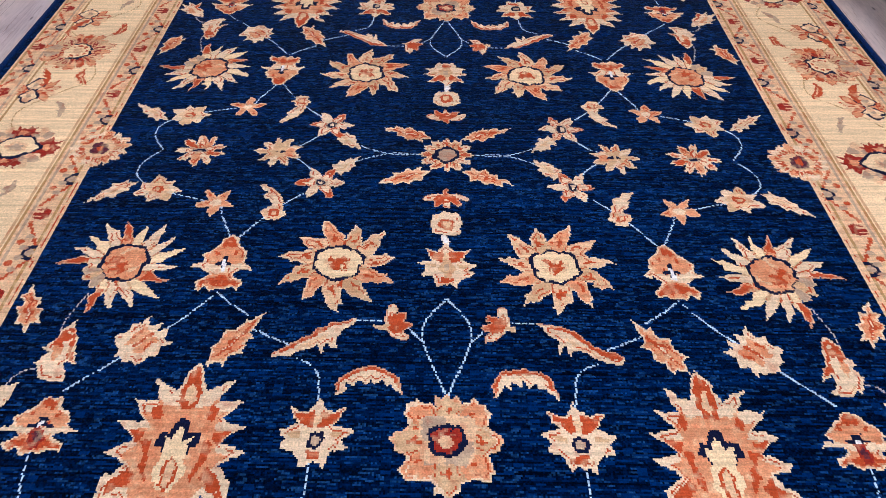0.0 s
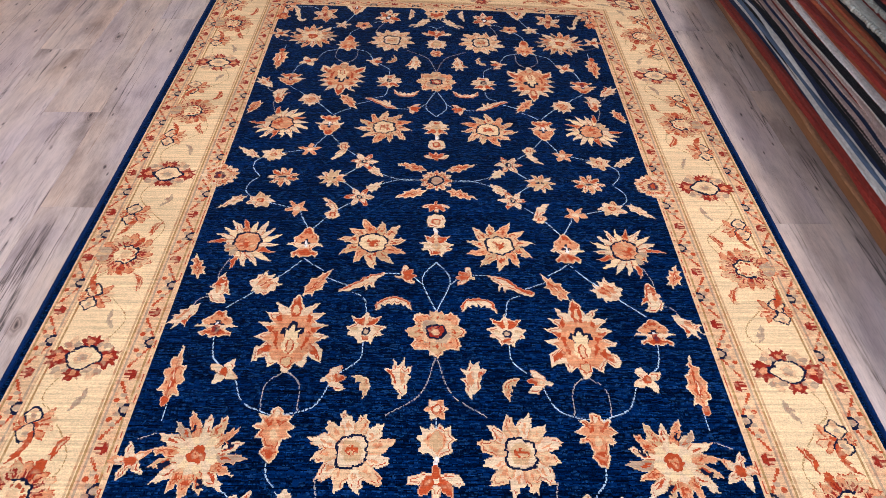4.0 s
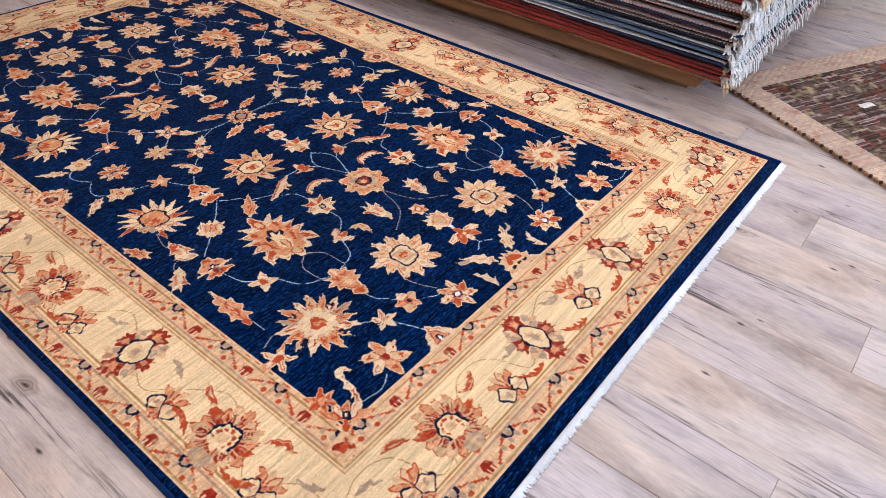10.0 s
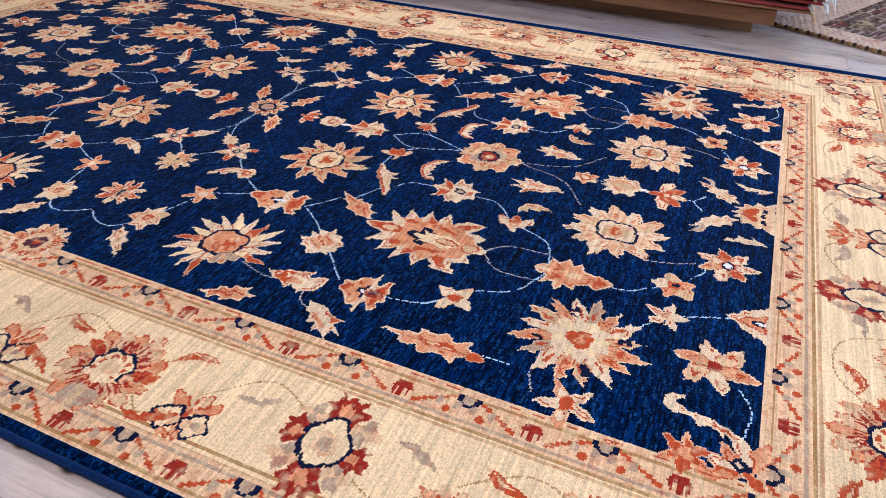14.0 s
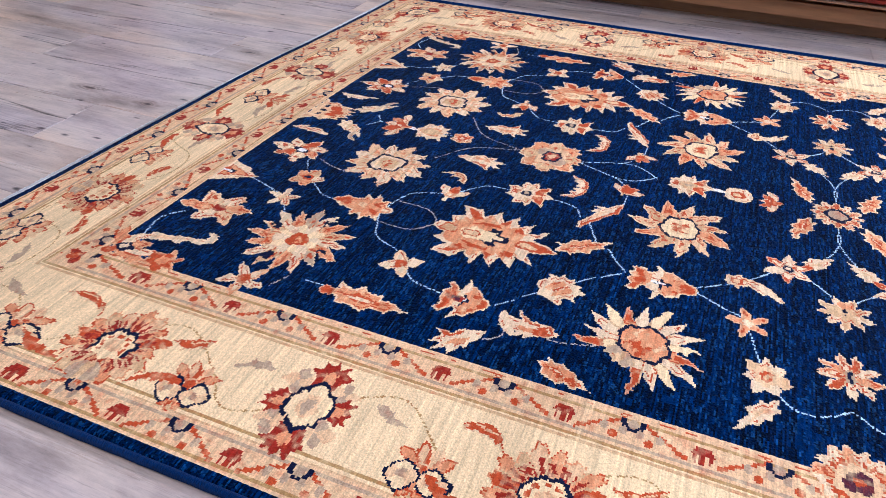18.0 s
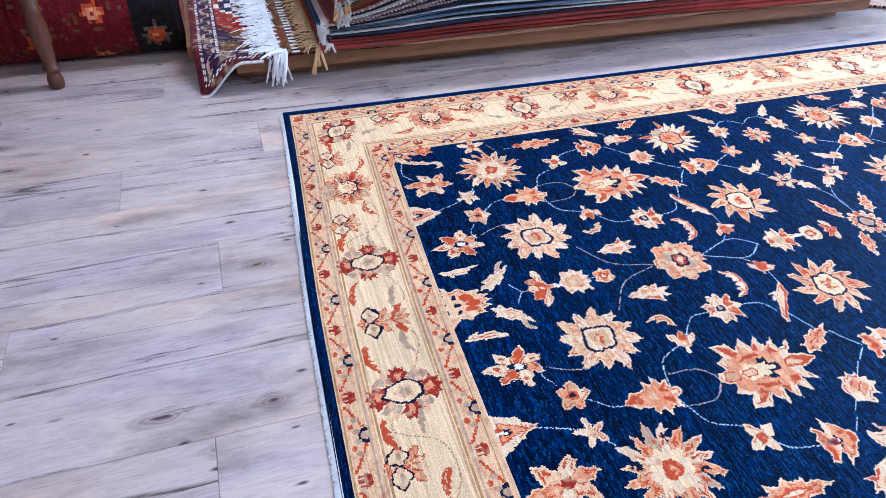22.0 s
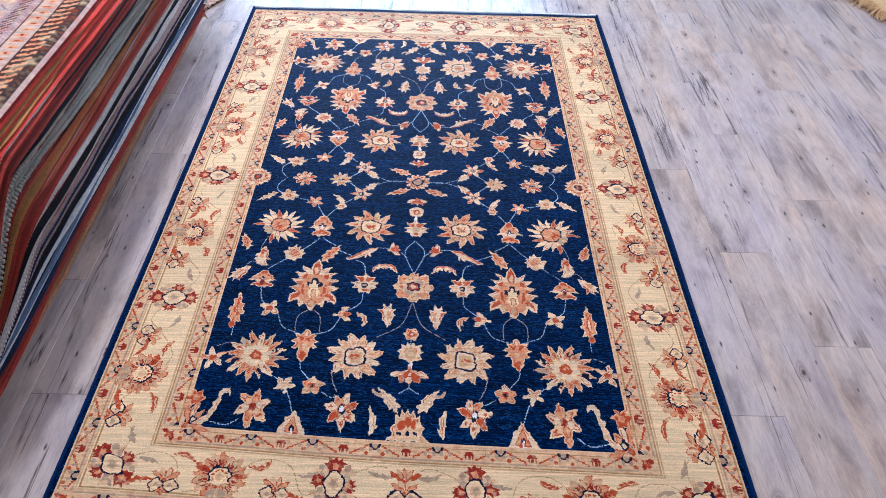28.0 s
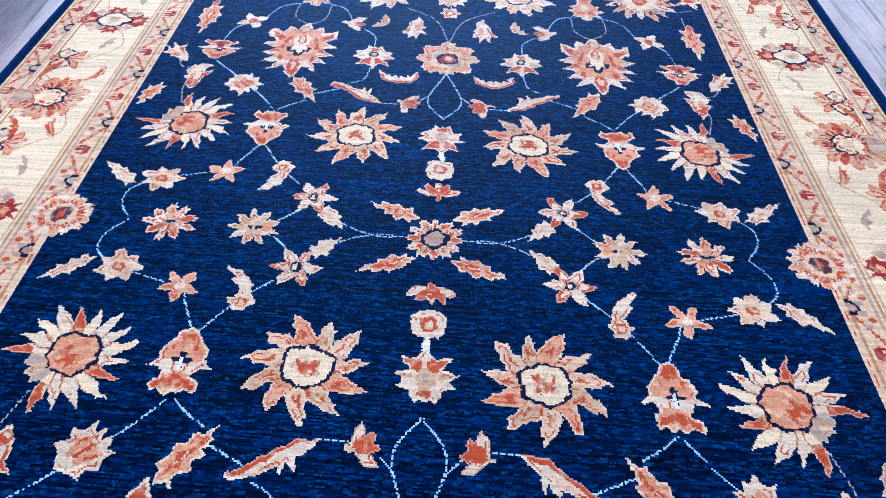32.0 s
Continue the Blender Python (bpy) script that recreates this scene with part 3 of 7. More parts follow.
    def vine(self, *pts, yarn="pale", gap=4):
        """A one-knot stem through the points, smoothed."""
        p = np.array(pts, float).reshape(-1, 2)
        q = np.vstack([2 * p[0] - p[1], p, 2 * p[-1] - p[-2]])
        for k in range(len(p) - 1):
            n = int(np.hypot(*(p[k + 1] - p[k])) / self.cell * 2) + 2
            for s in np.linspace(0, 1, n):
                a, b, c, d = q[k : k + 4]
                xy = 0.5 * (2 * b + (c - a) * s + (2 * a - 5 * b + 4 * c - d) * s * s + (3 * b - a - 3 * c + d) * s**3)
                for sx in (1, -1) if self.fold else (1,):
                    for sy in (1, -1) if self.fold else (1,):
                        i = int((sx * xy[0] + self.hx) / (2 * self.hx) * self.nx)
                        j = int((sy * xy[1] + self.hy) / (2 * self.hy) * self.ny)
                        if 0 <= i < self.nx and 0 <= j < self.ny and not (gap and (i + j) % gap == 0):
                            self.a[j, i] = YI[yarn]

    def mesh(self, name, keep, height, mats, seed=3, vary=0.06, warp=None):
        """The knots inside the mask as one mesh: a quad a knot, its yarn in a face attribute."""
        rng = np.random.default_rng(seed)
        jj, ii = np.nonzero(keep)
        nv = self.nx + 1
        corner = np.stack([jj * nv + ii, jj * nv + ii + 1, (jj + 1) * nv + ii + 1, (jj + 1) * nv + ii], 1)
        used, inv = np.unique(corner, return_inverse=True)
        gx = (used % nv) / self.nx * 2 * self.hx - self.hx
        gy = (used // nv) / self.ny * 2 * self.hy - self.hy
        co = np.stack([gx, gy, height(gx, gy)], 1)
        if warp:
            co[:, 0], co[:, 1] = warp(gx, gy)
        me = bpy.data.meshes.new(name)
        me.vertices.add(len(co))
        me.vertices.foreach_set("co", co.ravel())
        me.loops.add(corner.size)
        me.loops.foreach_set("vertex_index", inv.ravel().astype(np.int32))
        me.polygons.add(len(corner))
        me.polygons.foreach_set("loop_start", (np.arange(len(corner)) * 4).astype(np.int32))
        me.update(calc_edges=True)
        me.materials.append(mats)
        row = rng.standard_normal((self.ny, self.nx // 60 + 2))
        seg = ii / 60 + (jj * 0.37) % 1.0
        q = seg.astype(int)
        f = (seg - q)
        rowtone = row[jj, np.minimum(q, row.shape[1] - 1)] * (1 - f) + row[jj, np.minimum(q + 1, row.shape[1] - 1)] * f
        # yarn lots drift between paler and redder inside a motif, and its outermost knots are the palest
        a = self.a
        drift = (self.waver(rng, 1.0, 2.4) + 0.7 * self.waver(rng, 1.0, 5))[jj, ii][:, None]
        blue_ = (a == YI["navy"]) | (a == YI["royal"])
        ground = blue_ | (a == YI["cream"]) | (a == YI["ink"]) | (a == YI["pale"])
        edge = np.zeros(a.shape, bool)
        edge[1:] |= blue_[:-1]
        edge[:-1] |= blue_[1:]
        edge[:, 1:] |= blue_[:, :-1]
        edge[:, :-1] |= blue_[:, 1:]
        motif = ~ground[jj, ii][:, None]
        rim_ = (edge & ~ground)[jj, ii][:, None]
        tone = 1 + vary * rng.standard_normal((len(jj), 1)) + 0.5 * vary * rowtone[:, None]
        rgb = YRGB[a[jj, ii]]
        rgb = np.where(motif, rgb + (YRGB[YI["rust"]] - rgb) * np.clip(-0.22 * drift - 0.08, 0, 0.4) + (YRGB[YI["cream"]] - rgb) * np.clip(0.26 * drift - 0.06, 0, 0.5), rgb)
        rgb = np.where(rim_, rgb + (YRGB[YI["ivory"]] - rgb) * 0.45, rgb)
        rgb = rgb * np.clip(tone, 0.3, 2.5)
        dark = self.a[jj, ii] == YI["navy"]
        dash = rng.random((self.ny, self.nx // 4 + 3))[jj, (ii + (jj * 7) % 4) // 4]
        fleck = dark & (dash < 0.19 + 0.14 * (rowtone > 0.6)) & (rng.random(len(jj)) < 0.8)
        rgb[dark] *= np.clip(1 + 0.45 * rng.standard_normal((dark.sum(), 1)) + 0.6 * rowtone[dark][:, None], 0.3, 3)
        rgb[fleck] = rgb[fleck] * 1.3 + np.array([0.013, 0.046, 0.118]) * rng.uniform(0.2, 1.0, (fleck.sum(), 1))
        rgb = np.clip(rgb, 0, 1)
        at = me.attributes.new("yarn", "FLOAT_COLOR", "FACE")
        at.data.foreach_set("color", np.hstack([rgb, np.ones((len(jj), 1))]).ravel())
        me.polygons.foreach_set("use_smooth", [True] * len(corner))
        return me


# ---------------------------------------------------------------- the room
def room():
    bm = box(ROOM_W - 0.2, ROOM_E + 0.2, ROOM_S - 0.2, ROOM_N + 0.2, -0.2, -0.004)
    fl = new("floor", mesh_of("floor", bm, GAP))
    tagged(fl, "floor of grey limed wood planks with knots", "floor", kind="structure")

    def wall(name, x0, x1, y0, y1):
        tagged(new(name, mesh_of(name, box(x0, x1, y0, y1, -0.004, ROOM_H), WALL_PAINT)), "plain off-white painted shop wall", "wall", kind="structure")

    wall("wall_west", ROOM_W - 0.2, ROOM_W, ROOM_S - 0.2, ROOM_N + 0.2)
    wall("wall_east", ROOM_E, ROOM_E + 0.2, ROOM_S - 0.2, ROOM_N + 0.2)
    wall("wall_north", ROOM_W, ROOM_E, ROOM_N, ROOM_N + 0.2)
    bm = bmesh.new()
    wx0, wx1, wz0, wz1 = -1.2, 2.0, 0.45, 2.45
    for x0, x1, z0, z1 in ((ROOM_W, wx0, -0.004, ROOM_H), (wx1, ROOM_E, -0.004, ROOM_H), (wx0, wx1, -0.004, wz0), (wx0, wx1, wz1, ROOM_H)):
        add_box(bm, x0, x1, ROOM_S - 0.2, ROOM_S, z0, z1)
    tagged(new("wall_south", mesh_of("wall_south", bm, WALL_PAINT)), "off-white shop wall round a wide display window", "wall", kind="structure")
    win = thing("window_1", "wide shop window in a dark metal frame", "window", kind="structure")
    bm = bmesh.new()
    for x0, x1, z0, z1 in ((wx0, wx0 + 0.06, wz0, wz1), (wx1 - 0.06, wx1, wz0, wz1), (wx0 + 0.06, wx1 - 0.06, wz0, wz0 + 0.06), (wx0 + 0.06, wx1 - 0.06, wz1 - 0.06, wz1), (0.37, 0.43, wz0 + 0.06, wz1 - 0.06)):
        add_box(bm, x0, x1, ROOM_S - 0.13, ROOM_S - 0.07, z0, z1)
    part("window_frame", bm, BLACK, win)
    tagged(new("ceiling", mesh_of("ceiling", box(ROOM_W - 0.2, ROOM_E + 0.2, ROOM_S - 0.2, ROOM_N + 0.2, ROOM_H, ROOM_H + 0.15), CEILING_PAINT)), "plain white shop ceiling", "ceiling", kind="structure")
    for x in (1.35, -1.7):
        lt = thing("ceiling_light", "long white fluorescent ceiling light", "ceiling light", pose(x, -0.5, ROOM_H), "ceiling lights")
        part("housing", box(-0.2, 0.2, -1.55, 1.55, -0.1, 0, 0.01), CEILING_PAINT, lt)
    return fl


floor = room()


# ---------------------------------------------------------------- the main rug
def main_rug():
    HX, HY = 0.995, 1.522
    c = Canvas(HX, HY, 0.0026, "navy")
    ax, ay = np.abs(c.X), np.abs(c.Y)
    # distance bands of the border, across and along
    bx = (0.668, 0.732, 0.908, 0.966)
    by = (1.184, 1.246, 1.416, 1.486)

    def inside(k, d=0.0):
        return (ax < bx[k] + d) & (ay < by[k] + d)

    field, guard1, main = inside(0), inside(1) & ~inside(0), inside(2) & ~inside(1)
    guard2, hem = inside(3) & ~inside(2), ~inside(3)
    c.rows(main, "cream")
    c.rows(guard1 | guard2, "peach")
    for k, d, yarn in ((0, 0.012, "olive"), (1, -0.010, "grey"), (1, 0.0, "olive"), (1, 0.008, "tan"), (2, -0.008, "olive"), (2, 0.0, "tan"), (2, 0.010, "grey"), (3, -0.010, "olive")):
        c.rows(inside(k, d + 0.0045) & ~inside(k, d), yarn)

    # guard stripes: a running red zigzag with small red blossoms and dark blue clips
    def guard_run(axis, at, lim, sgn):
        t, w = (c.Y, ax) if axis == "y" else (c.X, ay)
        lenm = (ay if axis == "y" else ax) < lim
        pitch = 0.1835
        ph = ((t + pitch / 2) % pitch) / pitch
        tri_ = np.abs(2 * ph - 1)
        d = (w - at) * sgn
        step = np.round((0.020 - 0.036 * np.clip(tri_ * 1.5 - 0.25, 0, 1)) / 0.004) * 0.004
        on = lenm & (np.abs(d) < 0.03)
        c.rows(on & (np.abs(d - step) < 0.0035) & (tri_ > 0.2) & (tri_ < 0.82), "rust")
        q = np.abs(ph - 0.5) * pitch
        bloom = on & (q < 0.016 - np.abs(d - 0.004) * 0.5) & (np.abs(d - 0.004) < 0.014) & (((q / 0.004).astype(int) % 2 == 0) | (d < 0.004))
        c.rows(bloom, "crimson")
        q2 = np.abs(((ph + 0.5) % 1.0) - 0.5) * pitch
        clip_ = on & (np.abs(np.hypot(q2, d + 0.016) - 0.013) < 0.004) & (d > -0.02)
        c.rows(clip_, "ink")
        c.rows(on & (np.hypot(q2, d + 0.012) < 0.008), "grey")
        q3 = np.abs(np.abs(((ph + 0.5) % 1.0) - 0.5) - 0.13) * pitch
        c.rows(on & (np.hypot(q3, d - 0.013) < 0.0062), "rust")
        c.rows(on & (np.hypot(q3 - 0.013, (d - 0.002) * 0.7) < 0.0055), "grey")

    for at, k, sgn in ((0.700, 0, 1), (0.938, 2, 1)):
        guard_run("y", at, by[k] + 0.06, sgn)
    for at, k, sgn in ((1.214, 0, 1), (1.452, 2, 1)):
        guard_run("x", at, bx[k] + 0.06, sgn)
    # corners of the guards are squared off with a red blossom
    for x, y in ((0.70, 1.214), (0.938, 1.452)):
        c.rows((np.abs(ax - x) < 0.028) & (np.abs(ay - y) < 0.028), "peach")
        c.fan(x, y, 0.02, 45, 3, 2.4, ("crimson", "rust", "rust"), "rust", "crimson")

    # main border blossoms
    SPRAY = (  # crimson leaf spray with a pale vein
        ("crimson", None, ((0, 1.0), (0.22, 0.62), (0.62, 0.94), (0.56, 0.40), (1.0, 0.20), (0.62, -0.20), (0.50, -0.80), (0, -0.9))),
        ("salmon", None, ((0, 0.44), (0.16, 0.20), (0.30, 0.26), (0.22, -0.40), (0, -0.5))),
    )

    def flame(x, y, a):
        c.flare(x, y, 0.078, a)

    def lily(x, y, a):
        ca, sa = math.cos(radians(a)), math.sin(radians(a))

        def at(p, q):
            return x + p * ca - q * sa, y + p * sa + q * ca

        for p, q in ((0.036, 0.036), (0.036, -0.036), (-0.036, 0.036), (-0.036, -0.036)):
            c.bloom(*at(p, q), 0.026, a, [(1.0, 4, 0.5, 0.42, ("grey", "peach"), None, None, 0)])
        for s in (1, -1):
            c.shape(*at(0.058 * s, 0), 0.034, 0.030, a + (0 if s > 0 else 180), SPRAY)
            c.shape(*at(0.006 * s, 0.044 * s), 0.026, 0.022, a + 90 * s, SPRAY)
        c.bloom(x, y, 0.035, a, [(1.0, 4, 0.5, 0.16, ("ink",), None, None, 0), (0.85, 4, 0.5, 0.16, ("cream",), None, None, 0), (0.5, 5, 0, 0.3, ("peach",), None, None, 0), (0.30, 5, 0, 0.3, ("grey",), None, None, 0)], 1.40)

    def clover(x, y, a):
        ca, sa = math.cos(radians(a)), math.sin(radians(a))
        c.fan(x - 0.018 * ca, y - 0.018 * sa, 0.030, a + 180, 4, 2.4, ("salmon", "peach", "tan"), "rust", "rust")
        for q in (0.021, -0.021):
            c.bloom(x + 0.014 * ca - q * sa, y + 0.014 * sa + q * ca, 0.025, a, [(1.0, 4, 0.5, 0.22, ("ink",), None, None, 0), (0.80, 4, 0.5, 0.22, ("cream", "peach"), None, None, 0), (0.3, 3, 0, 0.2, ("grey",), None, None, 0)])
        c.fan(x + 0.034 * ca, y + 0.034 * sa, 0.015, a, 3, 2.2, ("salmon", "tan", "rust"), "salmon", "rust")

    m = 0.83
    c.vine(m, 0.0, m + 0.05, 0.10, m, 0.175, m - 0.06, 0.24, m - 0.03, 0.33, yarn="olive")
    c.vine(m - 0.03, 0.37, m + 0.06, 0.44, m, 0.5, m - 0.06, 0.58, m, 0.69, yarn="olive")
    c.vine(m, 0.69, m + 0.05, 0.79, m, 0.85, m - 0.06, 0.94, m - 0.03, 1.02, yarn="olive")
    c.vine(m - 0.03, 1.05, m + 0.05, 1.13, m - 0.02, 1.22, m, 1.33, yarn="olive")
    c.vine(0.0, 1.33, 0.06, 1.27, 0.13, 1.29, 0.2, 1.33, yarn="olive")
    c.vine(0.2, 1.33, 0.28, 1.38, 0.33, 1.29, 0.42, 1.28, 0.5, 1.36, yarn="olive")
    c.vine(0.52, 1.36, 0.62, 1.40, 0.66, 1.30, 0.74, 1.28, 0.83, 1.33, yarn="olive")
    for y in (0.352, 1.02):
        flame(0.845, y, 180)
    for y in (0.0, 0.69):
        lily(0.832, y, 180)
    for y in (0.19, 0.505, 0.865, 1.165):
        clover(0.866, y, 0)
    for y, s in ((0.125, 1), (0.575, -1), (0.80, 1), (1.225, -1)):
        c.leaf(0.79, y - 0.03 * s, 0.812, y + 0.03 * s, 0.013, 0.15, "grey", "grey", 2)
    for y, s in ((0.250, 1), (0.454, -1), (0.918, 1), (1.122, -1)):
        c.leaf(0.778, y - 0.034 * s, 0.800, y + 0.032 * s, 0.017, -0.35, "peach", "rust", 6, s, "rust")
    for y, s in ((0.245, 1), (0.45, -1), (0.92, 1), (1.105, -1)):
        c.leaf(0.868, y - 0.045 * s, 0.894, y + 0.034 * s, 0.015, 0.25, "rust", "rust", 5)
    lily(0.832, 1.332, 135)
    flame(0.522, 1.345, 270)
    lily(0.20, 1.335, 270)
    for x in (0.36, 0.675):
        clover(x, 1.372, 90)
    for x, s in ((0.275, 1), (0.735, -1)):
        c.leaf(x - 0.03 * s, 1.305, x + 0.03 * s, 1.32, 0.013, 0.15, "grey", "grey", 2)
    for x, s in ((0.418, 1), (0.630, -1)):
        c.leaf(x - 0.036 * s, 1.278, x + 0.030 * s, 1.304, 0.017, 0.35, "peach", "rust", 6, s, "rust")
    for x, s in ((0.29, 1), (0.745, -1), (0.10, 1)):
        c.leaf(x - 0.04 * s, 1.395, x + 0.04 * s, 1.372, 0.015, 0.25, "rust", "rust", 5)
    # middle palmette of the end border
    c.fan(0.0, 1.30, 0.036, 270, 5, 2.2, ("rust", "tan", "salmon"), "rust", "rust")
    clover(0.0, 1.352, 90)
    c.leaf(0.035, 1.30, 0.105, 1.285, 0.016, 0.2, "grey", "grey", 2)

    # field: pale stems first, blossoms over them
    c.vine(0.05, 0.0, 0.11, 0.0, 0.17, 0.025, 0.205, 0.055)
    c.vine(0.235, 0.10, 0.30, 0.16, 0.36, 0.245)
    c.vine(0.36, 0.35, 0.33, 0.375, 0.30, 0.395)
    c.vine(0.365, 0.36, 0.405, 0.41, 0.44, 0.44)
    c.vine(0.36, 0.24, 0.39, 0.18, 0.41, 0.15, 0.52, 0.115, 0.57, 0.08, 0.572, 0.04, 0.545, 0.0)
    c.vine(0.24, 0.07, 0.27, 0.03, 0.32, 0.0)
    c.vine(0.0, 0.355, 0.032, 0.40, 0.034, 0.44, 0.0, 0.53)
    c.vine(0.034, 0.44, 0.06, 0.41)
    c.vine(0.10, 0.40, 0.135, 0.40)
    c.vine(0.225, 0.45, 0.29, 0.42)
    c.vine(0.175, 0.54, 0.185, 0.49, 0.215, 0.47)
    c.vine(0.175, 0.62, 0.182, 0.68, 0.225, 0.72)
    c.vine(0.47, 0.475, 0.53, 0.53)
    c.vine(0.54, 0.62, 0.527, 0.68, 0.50, 0.71)
    c.vine(0.46, 0.745, 0.435, 0.80, 0.39, 0.823, 0.35, 0.84)
    c.vine(0.35, 0.715, 0.315, 0.75, 0.308, 0.82, yarn="blue")
    c.vine(0.35, 0.715, 0.39, 0.755, 0.391, 0.82, yarn="blue")
    c.vine(0.245, 0.75, 0.27, 0.805, 0.31, 0.825, 0.345, 0.83)
    c.vine(0.352, 0.925, 0.35, 0.97, 0.32, 1.01)
    c.vine(0.27, 1.06, 0.24, 1.078, 0.216, 1.07)
    c.vine(0.25, 0.975, 0.24, 1.02, 0.222, 1.06, yarn="blue")
    c.vine(0.45, 0.995, 0.41, 1.02)
    c.vine(0.38, 1.06, 0.346, 1.14)
    c.vine(0.51, 1.155, 0.545, 1.172, 0.60, 1.165)
    c.vine(0.60, 0.80, 0.598, 0.85)
    c.vine(0.60, 0.88, 0.635, 0.895, yarn="blue")
    c.vine(0.0, 0.665, 0.035, 0.77, 0.115, 0.83, yarn="blue")
    c.vine(0.0, 0.80, 0.0, 1.03)
    c.vine(0.0, 1.03, 0.03, 1.05)
    c.vine(0.55, 0.5, 0.60, 0.50, 0.62, 0.54, yarn="blue")
    c.vine(0.56, 0.36, 0.575, 0.42, 0.56, 0.46, yarn="blue")

    PALMETTE = (  # the tall palmette: tiers of leaf tips round a white flame
        ("ivory", None, ((0, 1.10), (0.16, 0.92), (0.26, 0.66), (0.70, 0.84), (0.48, 0.52), (0.92, 0.54), (0.62, 0.28), (1.06, 0.22), (0.68, 0.0), (1.10, -0.12), (0.72, -0.30), (1.02, -0.44), (1.0, -0.80), (0.60, -0.64), (0.50, -0.92), (0.24, -0.80), (0.08, -1.04), (0, -1.06))),
        ("salmon", None, ((0, 0.44), (0.36, 0.46), (0.52, 0.60), (0.40, 0.36), (0.70, 0.38), (0.52, 0.18), (0.82, 0.12), (0.56, -0.06), (0.86, -0.18), (0.56, -0.36), (0.86, -0.60), (0.56, -0.54), (0.40, -0.76), (0, -0.8))),
        ("rust", None, ((0, 1.04), (0.12, 0.88), (0.18, 0.62), (0.12, 0.44), (0, 0.42))),
        ("peach", None, ((0, 0.78), (0.07, 0.70), (0.09, 0.54), (0, 0.46))),
        ("rust", None, ((0.40, 0.46), (0.58, 0.42), (0.50, 0.26), (0.36, 0.30))),
        ("rust", None, ((0.56, 0.12), (0.86, 0.14), (0.66, -0.02), (0.50, -0.02))),
        ("rust", None, ((0.60, -0.30), (0.90, -0.50), (0.90, -0.68), (0.66, -0.56), (0.50, -0.44))),
        ("salmon", None, ((0, 0.40), (0.36, 0.34), (0.56, 0.10), (0.66, -0.16), (0.40, -0.56), (0, -0.6))),
        ("rust", None, ((0.44, 0.04), (0.56, 0.0), (0.50, -0.30), (0.36, -0.50), (0.34, -0.40), (0.42, -0.2))),
        ("ink", None, ((0, 0.30), (0.12, 0.26), (0.15, 0.10), (0.32, 0.12), (0.35, -0.06), (0.24, -0.06), (0.20, -0.16), (0.10, -0.12), (0, -0.1))),
        ("cream", None, ((0, 0.20), (0.07, 0.14), (0.08, 0.02), (0.22, 0.06), (0.18, -0.12), (0.24, -0.38), (0.12, -0.56), (0, -0.58))),
        ("peach", "rust", ((0, -0.18), (0.10, -0.26), (0.12, -0.50), (0, -0.58))),
        ("tan", "rust", ((0, -0.62), (0.16, -0.68), (0.18, -0.86), (0, -0.96))),
    )
    TULIP = (  # capped palmette with spread wings
        ("salmon", "ivory", ((0, 1.0), (0.24, 0.92), (0.34, 0.66), (0.58, 0.44), (0.74, 0.20), (0.66, 0.06), (1.0, -0.20), (0.62, -0.20), (0.40, -0.36), (0.46, -0.46), (0.74, -0.64), (0.66, -0.92), (0.40, -0.80), (0.22, -0.96), (0, -0.9))),
        ("ivory", None, ((0, -0.04), (0.34, -0.06), (0.60, 0.02), (0.86, -0.18), (0.54, -0.18), (0.30, -0.34), (0, -0.34))),
        ("rust", None, ((0, 0.92), (0.18, 0.84), (0.22, 0.62), (0.10, 0.54), (0, 0.64))),
        ("rust", None, ((0.28, 0.50), (0.40, 0.44), (0.34, 0.30), (0.24, 0.34))),
        ("rust", None, ((0, -0.40), (0.30, -0.50), (0.62, -0.68), (0.56, -0.84), (0.30, -0.68), (0.12, -0.80), (0, -0.7))),
        ("ink", None, ((0, 0.30), (0.09, 0.26), (0.09, 0.06), (0.30, 0.02), (0.26, -0.08), (0.09, -0.06), (0.09, -0.20), (0, -0.22))),
        ("white", None, ((0, 0.12), (0.06, 0.08), (0.06, -0.30), (0, -0.32))),
    )
    LOTUS = (  # open flower with red upper wings and a ringed eye
        ("ivory", "ivory", ((0, 1.02), (0.16, 0.80), (0.34, 0.64), (0.82, 0.76), (0.62, 0.44), (0.52, 0.28), (1.04, 0.14), (0.74, -0.10), (0.88, -0.36), (0.50, -0.46), (0.34, -0.90), (0.12, -0.74), (0, -0.8))),
        ("rust", None, ((0, 0.46), (0.16, 0.66), (0.36, 0.58), (0.74, 0.68), (0.50, 0.36), (0.24, 0.18), (0, 0.22))),
        ("peach", None, ((0, 0.60), (0.10, 0.44), (0.12, 0.26), (0, 0.22))),
        ("tan", None, ((0.40, 0.10), (0.86, 0.10), (0.60, -0.06), (0.36, -0.06))),
        ("ink", None, ((0, 0.10), (0.20, 0.06), (0.24, -0.18), (0.12, -0.36), (0, -0.38))),
        ("grey", None, ((0, 0.0), (0.12, -0.04), (0.13, -0.20), (0, -0.28))),
        ("rust", None, ((0, -0.42), (0.20, -0.46), (0.16, -0.66), (0, -0.66))),
    )
